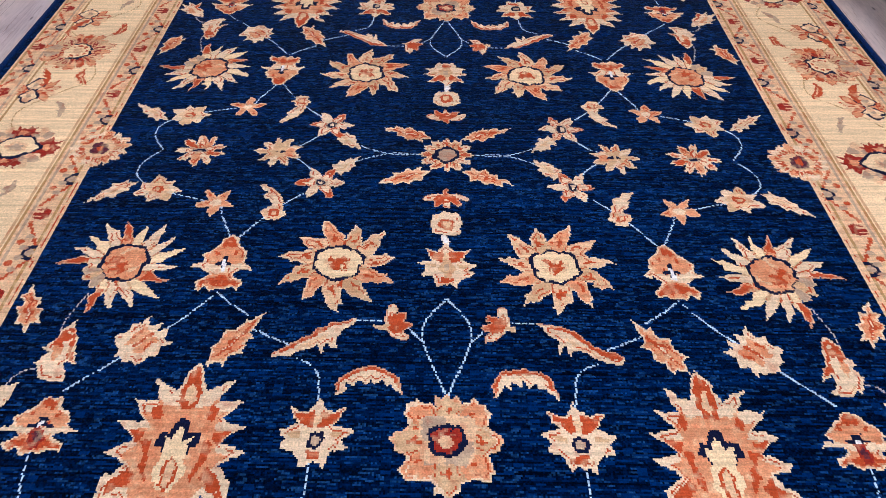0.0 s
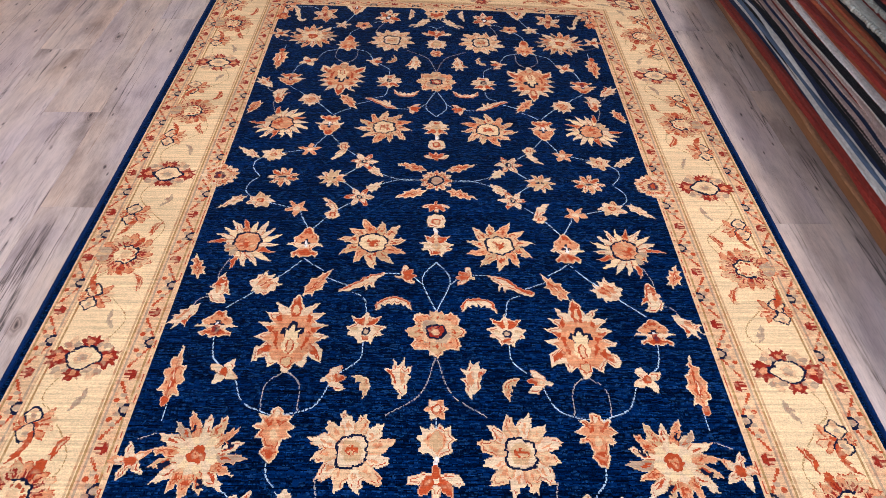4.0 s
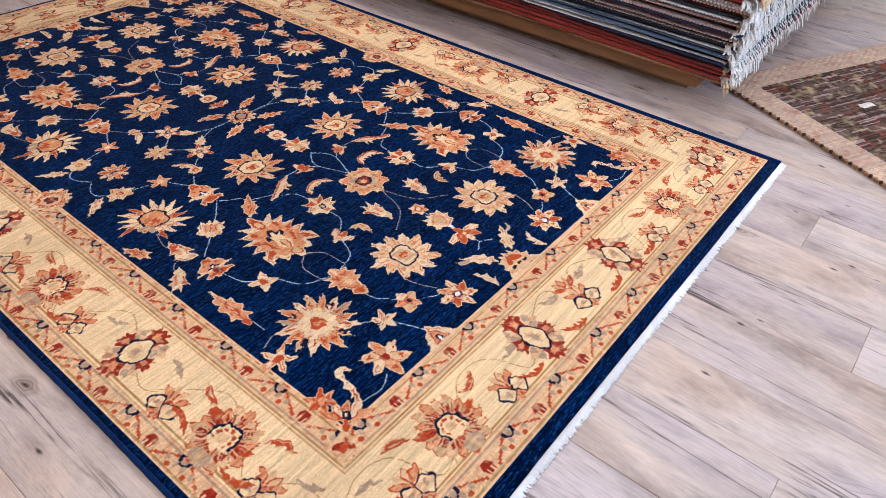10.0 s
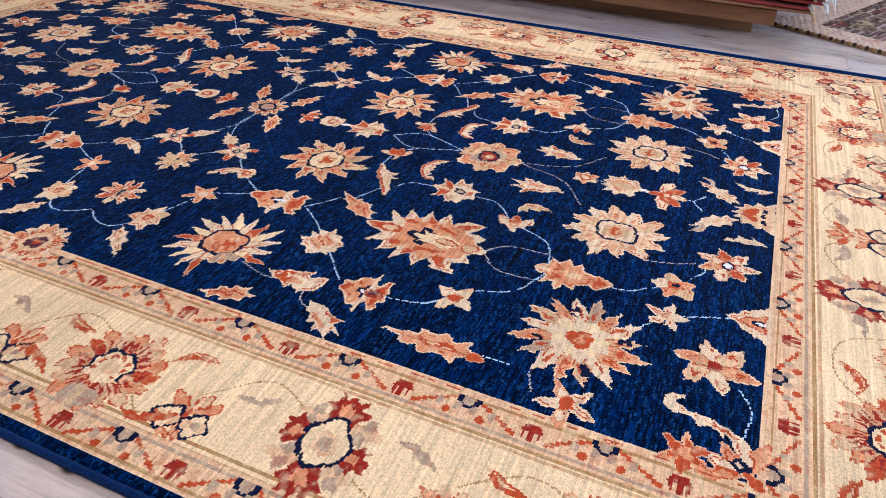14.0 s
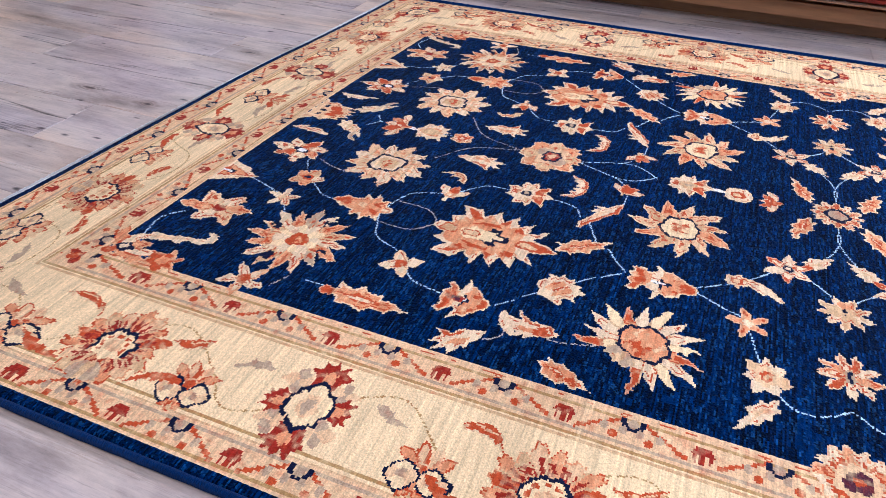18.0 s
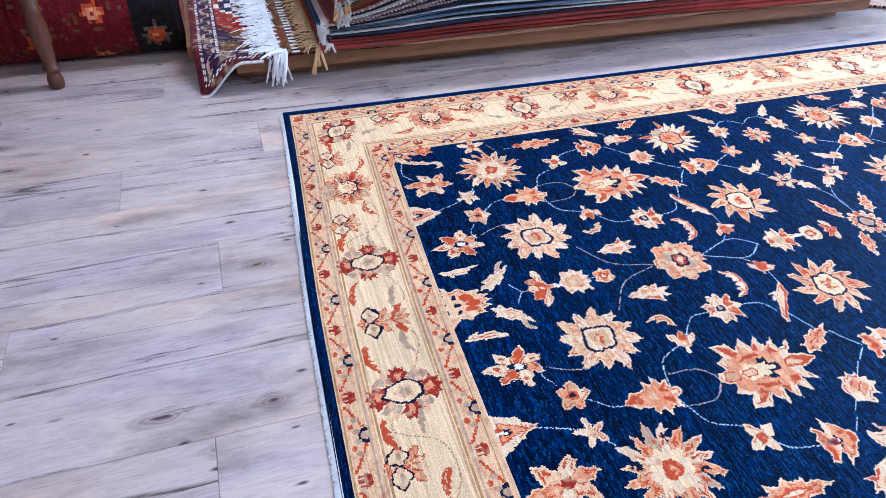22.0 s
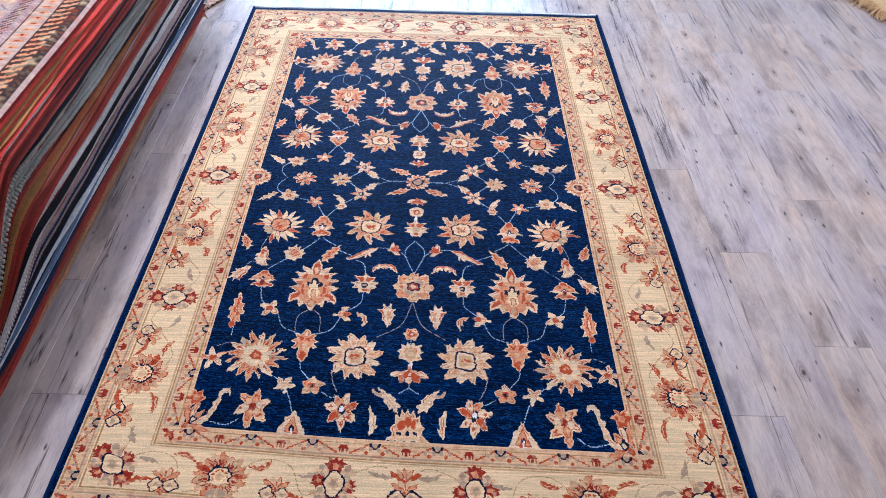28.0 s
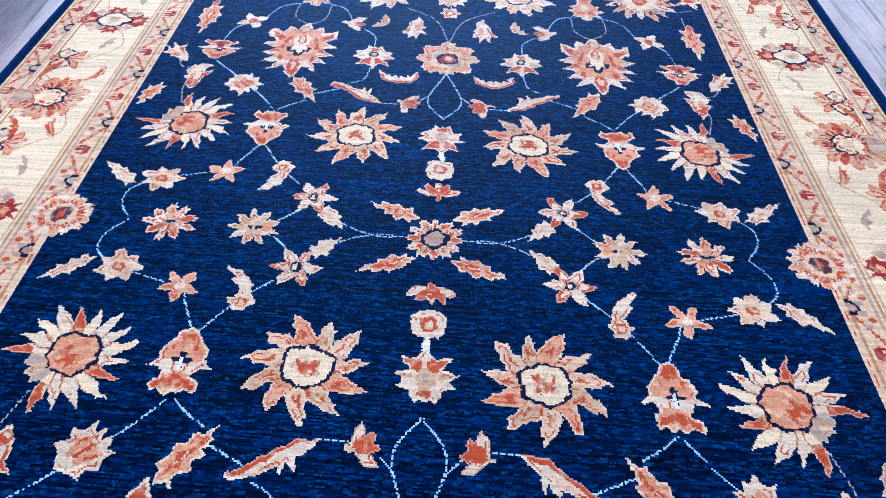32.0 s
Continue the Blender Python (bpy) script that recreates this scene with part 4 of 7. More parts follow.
    PLUME = (  # upright palmette narrowing to a red foot
        ("salmon", "ivory", ((0, 1.0), (0.22, 0.90), (0.30, 0.68), (0.78, 0.70), (0.56, 0.46), (0.96, 0.22), (0.58, 0.08), (0.82, -0.16), (0.40, -0.22), (0.34, -0.52), (0.40, -0.66), (0.16, -1.0), (0, -1.04))),
        ("rust", None, ((0.08, 0.50), (0.30, 0.50), (0.62, 0.60), (0.36, 0.36), (0.24, 0.20), (0.12, 0.3))),
        ("rust", None, ((0, -0.44), (0.18, -0.48), (0.24, -0.64), (0.08, -0.92), (0, -0.94))),
        ("ivory", None, ((0, 0.90), (0.12, 0.80), (0.10, 0.62), (0, 0.58))),
        ("peach", None, ((0, 0.12), (0.18, 0.02), (0.14, -0.22), (0, -0.24))),
    )
    BUD = (  # small square-petalled bud
        ("ivory", None, ((0, 0.62), (0.22, 1.0), (0.40, 0.62), (0.80, 0.84), (0.66, 0.40), (1.0, 0.10), (0.72, -0.10), (0.84, -0.60), (0.40, -0.74), (0, -1.0))),
        ("salmon", None, ((0.10, 0.40), (0.40, 0.44), (0.52, 0.0), (0.30, -0.50), (0.10, -0.40))),
        ("rust", None, ((0, 0.52), (0.07, 0.40), (0.07, -0.30), (0, -0.34))),
        ("rust", None, ((0.34, 0.30), (0.44, 0.26), (0.40, -0.10), (0.32, -0.10))),
    )
    SPRIG = (  # leaf with curled prongs on one side
        ("ivory", None, ((-0.30, -1.0), (0.10, -0.74), (0.34, -0.30), (0.74, -0.10), (0.46, 0.06), (0.94, 0.40), (0.50, 0.36), (0.60, 0.96), (0.16, 0.60), (-0.10, 1.0), (-0.30, 0.50), (-0.80, 0.66), (-0.50, 0.20), (-0.56, -0.30))),
        ("rust", None, ((-0.30, 0.40), (-0.70, 0.58), (-0.42, 0.10), (-0.44, -0.30), (-0.30, -0.10))),
        ("salmon", None, ((0.16, -0.30), (0.36, 0.10), (0.20, 0.46), (0.02, 0.20), (-0.06, -0.4))),
    )
    CORNER = (  # triangular half palmette growing from the field's edge
        ("ivory", None, ((0, 1.0), (0.28, 0.50), (0.62, 0.30), (0.80, -0.20), (1.20, -0.80), (0, -0.80))),
        ("salmon", "rust", ((0, 0.52), (0.40, -0.10), (0.56, -0.62), (0, -0.62))),
        ("ink", None, ((0, -0.10), (0.16, -0.16), (0.18, -0.50), (0, -0.50))),
        ("white", None, ((0, -0.24), (0.07, -0.28), (0.07, -0.62), (0, -0.62))),
    )
    CROWN = (  # half blossom in the middle of the field's ends
        ("peach", "ivory", ((0, 0.96), (0.14, 0.64), (0.36, 0.92), (0.42, 0.52), (0.78, 0.60), (0.70, 0.20), (1.04, 0.0), (0.84, -0.30), (1.30, -0.72), (0, -0.72))),
        ("rust", None, ((0, 0.52), (0.22, 0.44), (0.46, 0.32), (0.54, 0.0), (0.34, -0.10), (0.10, 0.10), (0, 0.0))),
        ("ink", None, ((0.30, -0.20), (0.60, -0.24), (0.56, -0.40), (0.30, -0.36))),
        ("ink", None, ((0, -0.10), (0.14, -0.16), (0.12, -0.36), (0, -0.34))),
    )

    LEAFY = (  # broad ragged leaf, stem below, tip above
        ("salmon", "ivory", ((0, -1.0), (0.42, -0.72), (0.92, -0.80), (0.70, -0.42), (1.12, -0.22), (0.72, -0.02), (0.90, 0.28), (0.44, 0.34), (0.38, 0.66), (0, 1.05), (-0.16, 0.60), (-0.62, 0.58), (-0.48, 0.20), (-0.95, 0.05), (-0.60, -0.26), (-0.86, -0.58), (-0.38, -0.62))),
        ("rust", None, ((0, -0.8), (0.16, -0.50), (0.44, -0.30), (0.20, -0.16), (0.26, 0.24), (0.04, 0.60), (-0.06, 0.10), (-0.40, -0.10), (-0.10, -0.3))),
        ("ivory", None, ((0.02, -0.6), (0.10, -0.30), (0.08, 0.20), (-0.02, 0.0))),
    )
    PALE_LEAF = tuple((("ivory", "peach", "tan")[k], None, pts) for k, (_, _, pts) in enumerate(LEAFY))
    SCROLL = (  # long curled leaf, toothed on its hollow side
        ("ivory", None, ((-1.0, -0.66), (-0.30, -0.58), (0.30, -0.04), (0.70, 0.32), (1.04, 0.50), (1.0, 0.68), (0.60, 0.64), (0.20, 0.38), (-0.06, 0.22), (-0.22, 0.52), (-0.28, 0.10), (-0.50, 0.38), (-0.50, -0.12), (-0.76, -0.36))),
        ("rust", None, ((-1.0, -0.66), (-0.30, -0.58), (0.30, -0.04), (0.70, 0.32), (1.04, 0.50), (0.96, 0.58), (0.64, 0.46), (0.24, 0.12), (-0.30, -0.40), (-0.7, -0.52))),
        ("peach", None, ((-0.3, -0.2), (0.3, 0.24), (0.5, 0.48), (0.1, 0.26), (-0.2, 0.06))),
    )
    ARCH = (  # arched leaf with teeth inside
        ("ivory", None, ((0, -1.0), (0.50, -0.86), (0.92, -0.20), (1.0, 0.95), (0.74, 0.62), (0.62, 0.10), (0.46, 0.40), (0.36, -0.12), (0.12, 0.24), (0, -0.2))),
        ("rust", None, ((0, -1.0), (0.50, -0.86), (0.92, -0.20), (1.0, 0.95), (0.86, 0.40), (0.76, -0.12), (0.44, -0.62), (0, -0.74))),
    )
    HOOK = (  # corner leaf with a curled head
        ("ivory", None, ((-0.9, -0.5), (-0.75, -0.95), (-0.2, -1.0), (0.08, -0.6), (0.02, -0.3), (0.36, -0.1), (0.18, 0.05), (0.56, 0.34), (0.38, 0.42), (0.82, 0.70), (0.62, 0.74), (1.0, 1.06), (0.5, 0.95), (0.1, 0.55), (-0.15, 0.1), (-0.25, -0.4), (-0.4, -0.7), (-0.6, -0.7))),
        ("peach", None, ((-0.10, -0.4), (0.12, 0.0), (0.38, 0.50), (0.60, 0.86), (0.30, 0.66), (0.04, 0.20))),
    )

    c.grow = 0.93
    # the middle: rosette, four spread leaves and a chain of small flowers
    c.flames(0, 0, 0.056, 90, 12, ("ivory", "peach", "ivory", "tan"), "ivory", "rust", 0.68, 0.30, 0.0)
    c.bloom(0, 0, 0.027, 90, [(1.0, 6, 0.5, 0.1, ("ink",), None, None, 0), (0.74, 6, 0.5, 0.1, ("grey",), None, None, 0)])
    for a_ in (0, 90):
        c.dab(0.038 * math.cos(radians(a_)), 0.038 * math.sin(radians(a_)), 0.006, 0.010, a_, "rust", 0.15)
    c.shape(0.077, 0.068, 0.022, 0.056, 20, LEAFY, False)
    c.fan(0, 0.128, 0.030, 90, 5, 2.9, ("ivory", "rust", "ivory"), "rust", "rust")
    c.dab(0, 0.124, 0.010, 0.014, 90, "rust", 0.1)
    c.bloom(0, 0.190, 0.033, 90, [(1.0, 4, 0.0, 0.22, ("ivory", "peach"), None, None, 0), (0.94, 4, 0.5, 0.20, ("ivory",), None, None, 0), (0.50, 4, 0.0, 0.1, ("rust",), None, None, 0), (0.26, 4, 0.0, 0.1, ("peach",), None, None, 0)])
    c.dab(0, 0.232, 0.007, 0.016, 90, "white", 0.0)
    c.shape(0, 0.288, 0.052, 0.054, 270, LOTUS)
    c.dab(0, 0.292, 0.014, 0.020, 90, "tan", 0.1)
    c.dab(0, 0.290, 0.007, 0.010, 90, "grey", 0.0)
    c.shape(0.190, 0.036, 0.020, 0.038, 226, PALE_LEAF, False)
    c.star(0.230, 0.088, 0.050, 6, 60, "ivory", "rust", "grey", 0.58)
    c.dab(0.230, 0.088, 0.010, 0.010, 0, "ink", 0.0)
    c.dab(0.230, 0.088, 0.005, 0.005, 0, "ivory", 0.0)
    c.flames(0.322, 0.0, 0.048, 0, 9, ("tan", "ivory", "tan"), "ivory", "tan", 0.52, 0.52, 0.0)
    c.dab(0.300, 0.0, 0.012, 0.010, 0, "salmon", 0.1)
    c.dab(0.318, 0.0, 0.012, 0.004, 90, "ink", 0.3)
    c.flames(0.472, 0.0, 0.050, 0, 9, ("ivory", "rust", "ivory", "salmon"), "ivory", "rust", 0.50, 0.54, 0.05)
    c.dab(0.472, 0.0, 0.016, 0.009, 90, "grey", 0.1)
    c.dab(0.472, 0.0, 0.012, 0.004, 90, "ink", 0.2)
    c.flames(0.668, 0, 0.060, 0, 15, ("ivory", "salmon", "ivory"), "ivory", "rust", 0.80, 0.18, 0.0)
    c.bloom(0.668, 0, 0.030, 0, [(1.0, 6, 0.5, 0.1, ("peach",), None, None, 0), (0.72, 4, 0, 0.2, ("plum",), None, None, 0), (0.3, 4, 0, 0.1, ("rust",), None, None, 0)])
    c.bloom(0.522, 0.114, 0.040, 0, [(1.0, 7, 0.0, 0.34, ("ivory", "tan", "ivory"), None, None, 0), (0.55, 6, 0.5, 0.15, ("peach",), None, None, 0), (0.28, 6, 0.5, 0.1, ("rust",), None, None, 0), (0.14, 6, 0.5, 0.1, ("tan",), None, None, 0)], 1.15)
    c.shape(0.604, 0.124, 0.018, 0.052, 38, PALE_LEAF, False)
    c.star(0.41, 0.145, 0.040, 5, 90, "salmon", "salmon", "ivory", 0.66)
    c.leaf(0.298, 0.188, 0.340, 0.090, 0.024, -0.2, "ivory", "peach", 3, -1)
    c.bloom(0.302, 0.170, 0.024, 90, [(1.0, 6, 0.0, 0.25, ("ivory", "peach"), None, None, 0), (0.5, 4, 0, 0.2, ("rust",), None, None, 0), (0.28, 4, 0, 0.2, ("peach",), None, None, 0)])
    # the row of great rosettes
    c.flames(0.176, 0.284, 0.100, 84, 11, ("peach", "salmon", "tan", "peach"), "ivory", "rust", 0.60, 0.46, 0.16)
    c.bloom(0.176, 0.284, 0.046, 84, [(1.0, 6, 0.5, 0.10, ("ink",), None, None, 0), (0.86, 6, 0.5, 0.10, ("cream",), None, None, 0)])
    c.dab(0.176, 0.284, 0.026, 0.018, 84, "peach", 0.25)
    c.dab(0.178, 0.286, 0.020, 0.012, 40, "rust", 0.35)
    c.dab(0.172, 0.280, 0.018, 0.007, 120, "rust", 0.2)
    c.sunburst(0.516, 0.286, 0.092, 215)
    c.shape(0.362, 0.290, 0.054, 0.066, 270, TULIP)
    # the row of tall palmettes
    c.fan(0.078, 0.405, 0.030, 200, 4, 2.4, ("ivory", "rust", "ivory"), "tan", "rust")
    c.shape(0.193, 0.434, 0.064, 0.056, 90, SCROLL, False)
    c.shape(0.108, 0.506, 0.050, 0.026, 90, ARCH)
    c.shape(0.312, 0.438, 0.026, 0.062, 236, LEAFY, False)
    c.shape(0.448, 0.446, 0.044, 0.044, 225, BUD)
    c.shape(0.562, 0.462, 0.040, 0.052, 100, SPRIG, False)
    c.dab(0.562, 0.440, 0.012, 0.020, 60, "rust", 0.2)
    c.leaf(0.532, 0.512, 0.590, 0.480, 0.020, 0.1, "ivory", "ivory", 3)
    c.shape(0.640, 0.388, 0.022, 0.050, 288, LEAFY, False)
    c.shape(0.628, 0.556, 0.036, 0.052, 60, SPRIG, False)
    c.shape(0.353, 0.602, 0.088, 0.122, 270, PALMETTE)
    c.shape(0.174, 0.588, 0.052, 0.056, 270, LOTUS)
    c.flames(0, 0.593, 0.076, 90, 8, ("tan", "salmon", "tan", "salmon"), "ivory", "rust", 0.80, 0.24, 0.0)
    c.bloom(0, 0.593, 0.050, 90, [(1.0, 4, 0.0, 0.3, ("peach", "grey"), None, None, 0), (0.56, 6, 0.5, 0.1, ("ink",), None, None, 0), (0.42, 6, 0.5, 0.1, ("crimson",), None, None, 0), (0.22, 4, 0, 0, ("peach",), None, None, 0)])
    c.shape(0.540, 0.582, 0.058, 0.046, 270, TULIP)
    c.dab(0.540, 0.600, 0.018, 0.010, 0, "crimson", 0.1)
    c.dab(0.540, 0.598, 0.008, 0.006, 0, "plum", 0.0)
    c.shape(0.084, 0.730, 0.040, 0.060, 285, SPRIG, False)
    c.leaf(0.196, 0.724, 0.166, 0.790, 0.022, 0.5, "tan", "ivory", 3)
    c.fan(0.238, 0.735, 0.036, 190, 3, 1.9, ("ivory", "rust", "ivory"), "ivory", "salmon")
    c.star(0.492, 0.722, 0.044, 4, 60, "ivory", "peach", "rust", 0.66)
    c.shape(0.606, 0.728, 0.030, 0.082, 270, LEAFY, False)
    c.dab(0.606, 0.800, 0.012, 0.016, 90, "rust", 0.1)
    # the last row and the ends
    c.shape(0.351, 0.876, 0.054, 0.070, 270, PLUME)
    c.flames(0.180, 0.914, 0.096, 100, 12, ("ivory", "peach", "ivory", "peach"), "ivory", "salmon", 0.72, 0.32, 0.10, 1.06)
    c.bloom(0.180, 0.914, 0.045, 100, [(1.0, 4, 0.0, 0.22, ("ink",), None, None, 0), (0.84, 4, 0.0, 0.22, ("ivory",), None, None, 0), (0.58, 6, 0.0, 0.15, ("tan",), None, None, 0)], 1.1)
    c.dab(0.180, 0.914, 0.016, 0.013, 100, "rust", 0.3)
    c.flames(0.502, 0.928, 0.106, 60, 16, ("salmon", "ivory", "tan", "salmon", "ivory", "grey"), "ivory", "rust", 0.66, 0.38, 0.08)
    for a_ in (20, 110, 200, 290):
        c.dab(0.502 + 0.066 * math.cos(radians(a_)), 0.928 + 0.066 * math.sin(radians(a_)), 0.008, 0.014, a_, "ink", 0.45)
    c.bloom(0.502, 0.928, 0.050, 60, [(1.0, 12, 0.0, 0.14, ("cream", "ivory"), None, None, 0), (0.46, 8, 0.5, 0.1, ("rust",), None, None, 0)])
    c.dab(0.502, 0.928, 0.012, 0.009, 60, "salmon", 0.4)
    c.star(0.637, 0.945, 0.050, 5, 70, "ivory", "salmon", "rust", 0.70)
    c.bloom(0, 0.81, 0.030, 90, [(1.0, 6, 0.0, 0.26, ("ivory", "salmon"), None, None, 0), (0.5, 4, 0.5, 0.1, ("rust",), None, None, 0), (0.25, 4, 0.5, 0.1, ("ivory",), None, None, 0)])
    c.shape(0, 0.888, 0.048, 0.046, 270, BUD)
    c.shape(0, 0.892, 0.026, 0.034, 270, (("tan", "salmon", ((0, 1.0), (0.7, 0.4), (0.8, -0.3), (0, -1.0))),))
    c.dab(0, 0.938, 0.006, 0.014, 90, "white", 0.0)
    c.fan(0, 0.984, 0.044, 90, 5, 2.9, ("ivory", "rust", "ivory", "rust"), "rust", "rust")
    c.shape(0.063, 1.075, 0.022, 0.058, -52, PALE_LEAF, False)
    c.leaf(0.070, 1.052, 0.118, 1.036, 0.014, 0.5, "grey", "grey", 1)
    c.shape(0, 1.150, 0.056, 0.052, 270, CROWN)
    c.bloom(0.304, 1.038, 0.042, 90, [(1.0, 5, 0.0, 0.36, ("tan", "salmon", "ivory"), None, None, 0), (0.34, 5, 0.5, 0.2, ("rust",), None, None, 0), (0.16, 5, 0.5, 0.2, ("ink",), None, None, 0)])
    c.star(0.39, 1.038, 0.040, 5, 100, "ivory", "ivory", "peach", 0.66)
    c.flames(0.203, 1.112, 0.058, 90, 7, ("ivory", "rust", "ivory", "salmon"), "ivory", "rust", 0.56, 0.46, 0.06)
    c.dab(0.203, 1.112, 0.014, 0.014, 0, "ink", 0.35)
    c.dab(0.203, 1.112, 0.008, 0.008, 0, "white", 0.0)
    c.leaf(0.108, 1.178, 0.120, 1.096, 0.020, -0.3, "ivory", "ivory", 3)
    c.shape(0.345, 1.158, 0.044, 0.040, 270, CORNER)
    c.flames(0.474, 1.118, 0.062, 75, 6, ("salmon", "ivory", "peach"), "ivory", "rust", 0.52, 0.52, 0.05)
    c.dab(0.474, 1.118, 0.012, 0.012, 0, "crimson", 0.1)
    c.shape(0.586, 1.118, 0.044, 0.062, 90, HOOK, False)
    c.fan(0.640, 1.160, 0.045, 225, 5, 2.6, ("salmon", "ivory", "salmon"), "rust", "ink")
    c.star(0.652, 1.100, 0.036, 6, 0, "rust", "salmon", "salmon")
    # lighter blue wefts showing in short runs through the navy pile
    run = np.repeat(np.random.default_rng(31).random((c.ny, c.nx // 5 + 1)), 5, axis=1)[:, : c.nx]
    drift = c.waver(np.random.default_rng(32), 0.06, 24)
    c.rows((c.a == YI["navy"]) & (run + drift > 0.84), "royal")
    # a broken rust contour a few knots inside every larger blossom
    solid = np.isin(c.a, [YI[k] for k in ("ivory", "peach", "salmon", "tan", "rust", "grey", "cream", "gold", "ink", "crimson", "plum")])
    for step in range(3):
        deep = solid
        for ax_, sh in ((0, 1), (0, -1), (1, 1), (1, -1)):
            deep = deep & np.roll(solid, sh, ax_)
        if step < 2:
            solid = deep
    broken = c.waver(np.random.default_rng(23), 1.0, 5)
    c.rows(solid & ~deep & (broken > 0.15) & np.isin(c.a, [YI["ivory"], YI["peach"], YI["salmon"], YI["tan"]]) & (np.abs(c.X) < 0.68) & (np.abs(c.Y) < 1.17), "rust")
    # blossoms end at the field's edge, but for the half rosettes in the middle of the sides
    # hand-woven, so slightly out of square
    def warp(x, y):
        x = np.where(x > 0.966, 0.966 + (x - 0.966) * 0.60, np.where(x < -0.966, -0.966 + (x + 0.966) * 0.72, x))
        y = np.where(y > HY - 0.045, HY - 0.045 + (y - HY + 0.045) * 0.62, y)
        y = np.where(y > 1.246, 1.246 + (y - 1.246) * 0.945, y)
        # the north end bulges towards the step
        end, mid = np.clip((y - 1.08) / 0.12, 0, 1), np.clip((0.95 - x) / 1.0, 0, 1)
        y = y + 0.040 * end * end * (3 - 2 * end) * (0.4 + 0.6 * mid * mid * (3 - 2 * mid))
        return 1.010 * x - 0.008 - 0.003 * x * y, y + 0.006 - 0.026 * x - 0.012 * x * y - 0.015 * y * y

    def skewed(bm):
        for v in bm.verts:
            v.co.x, v.co.y = warp(v.co.x, v.co.y)
        return bm

    def height(x, y):
        z = 0.0095 + 0.0005 * np.sin(x * 3 + 1) + 0.0006 * np.sin(y * 2.2)
        h = np.sin(x * 7919.1 + y * 104729.7) * 43758.5453
        z = z + 0.0011 * ((h % 1.0) - 0.5)
        rim = np.minimum((HX - np.abs(x)) / 0.012, (HY - np.abs(y)) / 0.012)
        z = z * np.clip(0.35 + 0.65 * np.clip(rim, 0, 1), 0, 1)
        # the ends ripple a little where the weave pulls
        z = z + np.clip((np.abs(y) - 1.38) / 0.14, 0, 1) ** 2 * 0.004 * np.maximum(np.sin(x * 6.5 + 0.6 * np.sign(y)), 0)
        return z

    rug = thing("oriental_rug", "large navy hand-knotted wool rug with cream floral border, lying flat", "rug")
    part("field", c.mesh("field", field, height, PILE, 3, warp=warp), None, rug, "navy field strewn with ivory and rust blossoms")
    part("inner_guard_stripe", c.mesh("inner_guard_stripe", guard1, height, PILE, 4, warp=warp), None, rug, "narrow peach stripe with red zigzag vine")
    part("main_border", c.mesh("main_border", main, height, PILE, 5, 0.05, warp=warp), None, rug, "broad cream border with rust blossoms")
    part("outer_guard_stripe", c.mesh("outer_guard_stripe", guard2, height, PILE, 6, warp=warp), None, rug, "narrow peach stripe with red zigzag vine")
    part("edge_band", c.mesh("edge_band", hem, height, PILE, 7, warp=warp), None, rug, "plain navy outer band")
    part("backing", skewed(box(-HX + 0.004, HX - 0.004, -HY + 0.004, HY - 0.004, 0.0004, 0.0035)), FRINGE, rug)
    for s in (1, -1):
        bm = bmesh.new()
        prev = None
        for k in range(121):
            y = -HY + 2 * HY * k / 120
            x = s * (HX + 0.0015 * math.sin(y * 9 + s))
            ring = [bm.verts.new((x + 0.0075 * math.cos(a) * (1 + 0.12 * (k % 2)), y, 0.0075 + 0.007 * math.sin(a))) for a in (TAU * q / 8 for q in range(8))]
            if prev:
                for q in range(8):
                    bm.faces.new((prev[q], prev[(q + 1) % 8], ring[(q + 1) % 8], ring[q]))
            prev = ring
        bm.normal_update()
        part("selvedge", skewed(bm), NAVY_CORD, rug, "overcast navy wool cord", True)
        bm = bmesh.new()
        add_box(bm, -HX, HX, s * (HY + 0.005) - 0.006, s * (HY + 0.005) + 0.006, 0.0006, 0.006)
        rnd = random.Random(9 + s)
        places = [((-HX + (k + rnd.random()) / 1300 * 2 * HX, s * (HY + 0.002), 0.007), (rnd.uniform(-0.3, 0.3), s, 0)) for k in range(1300)]
        strands(bm, places, 0.019, 0.0048, 0.25, 0.35, 3 + s, 3, 0.002)
        tagged(part("fringe", skewed(bm), FRINGE, rug), "short white cotton fringe", kind="stuff")
    return rug


main_rug()


# ---------------------------------------------------------------- the pile of rugs on its plinth
def smooth_step(a, b, x):
    t = min(max((x - a) / (b - a), 0), 1)
    return t * t * (3 - 2 * t)


PLINTH_TOP = 0.105


def plinth():
    p = thing("display_plinth", "low brown wooden plinth under the pile of rugs", "plinth")
    part("deck", box(1.212, 3.15, -1.15, 1.55, 0.056, PLINTH_TOP, 0.003), PLINTH_WOOD, p)
    part("deck", box(1.36, 3.15, 1.554, 1.70, 0.056, PLINTH_TOP, 0.003), PLINTH_WOOD, p)
    part("front_board", box(1.305, 1.33, -1.09, 1.54, 0.0, 0.054, 0.002), PLINTH_WOOD, p)
    part("end_board", box(1.33, 3.1, -1.09, -1.065, 0.0, 0.054, 0.002), PLINTH_WOOD, p)
    part("end_board", box(1.40, 3.1, 1.62, 1.645, 0.0, 0.054, 0.002), PLINTH_WOOD, p)


plinth()

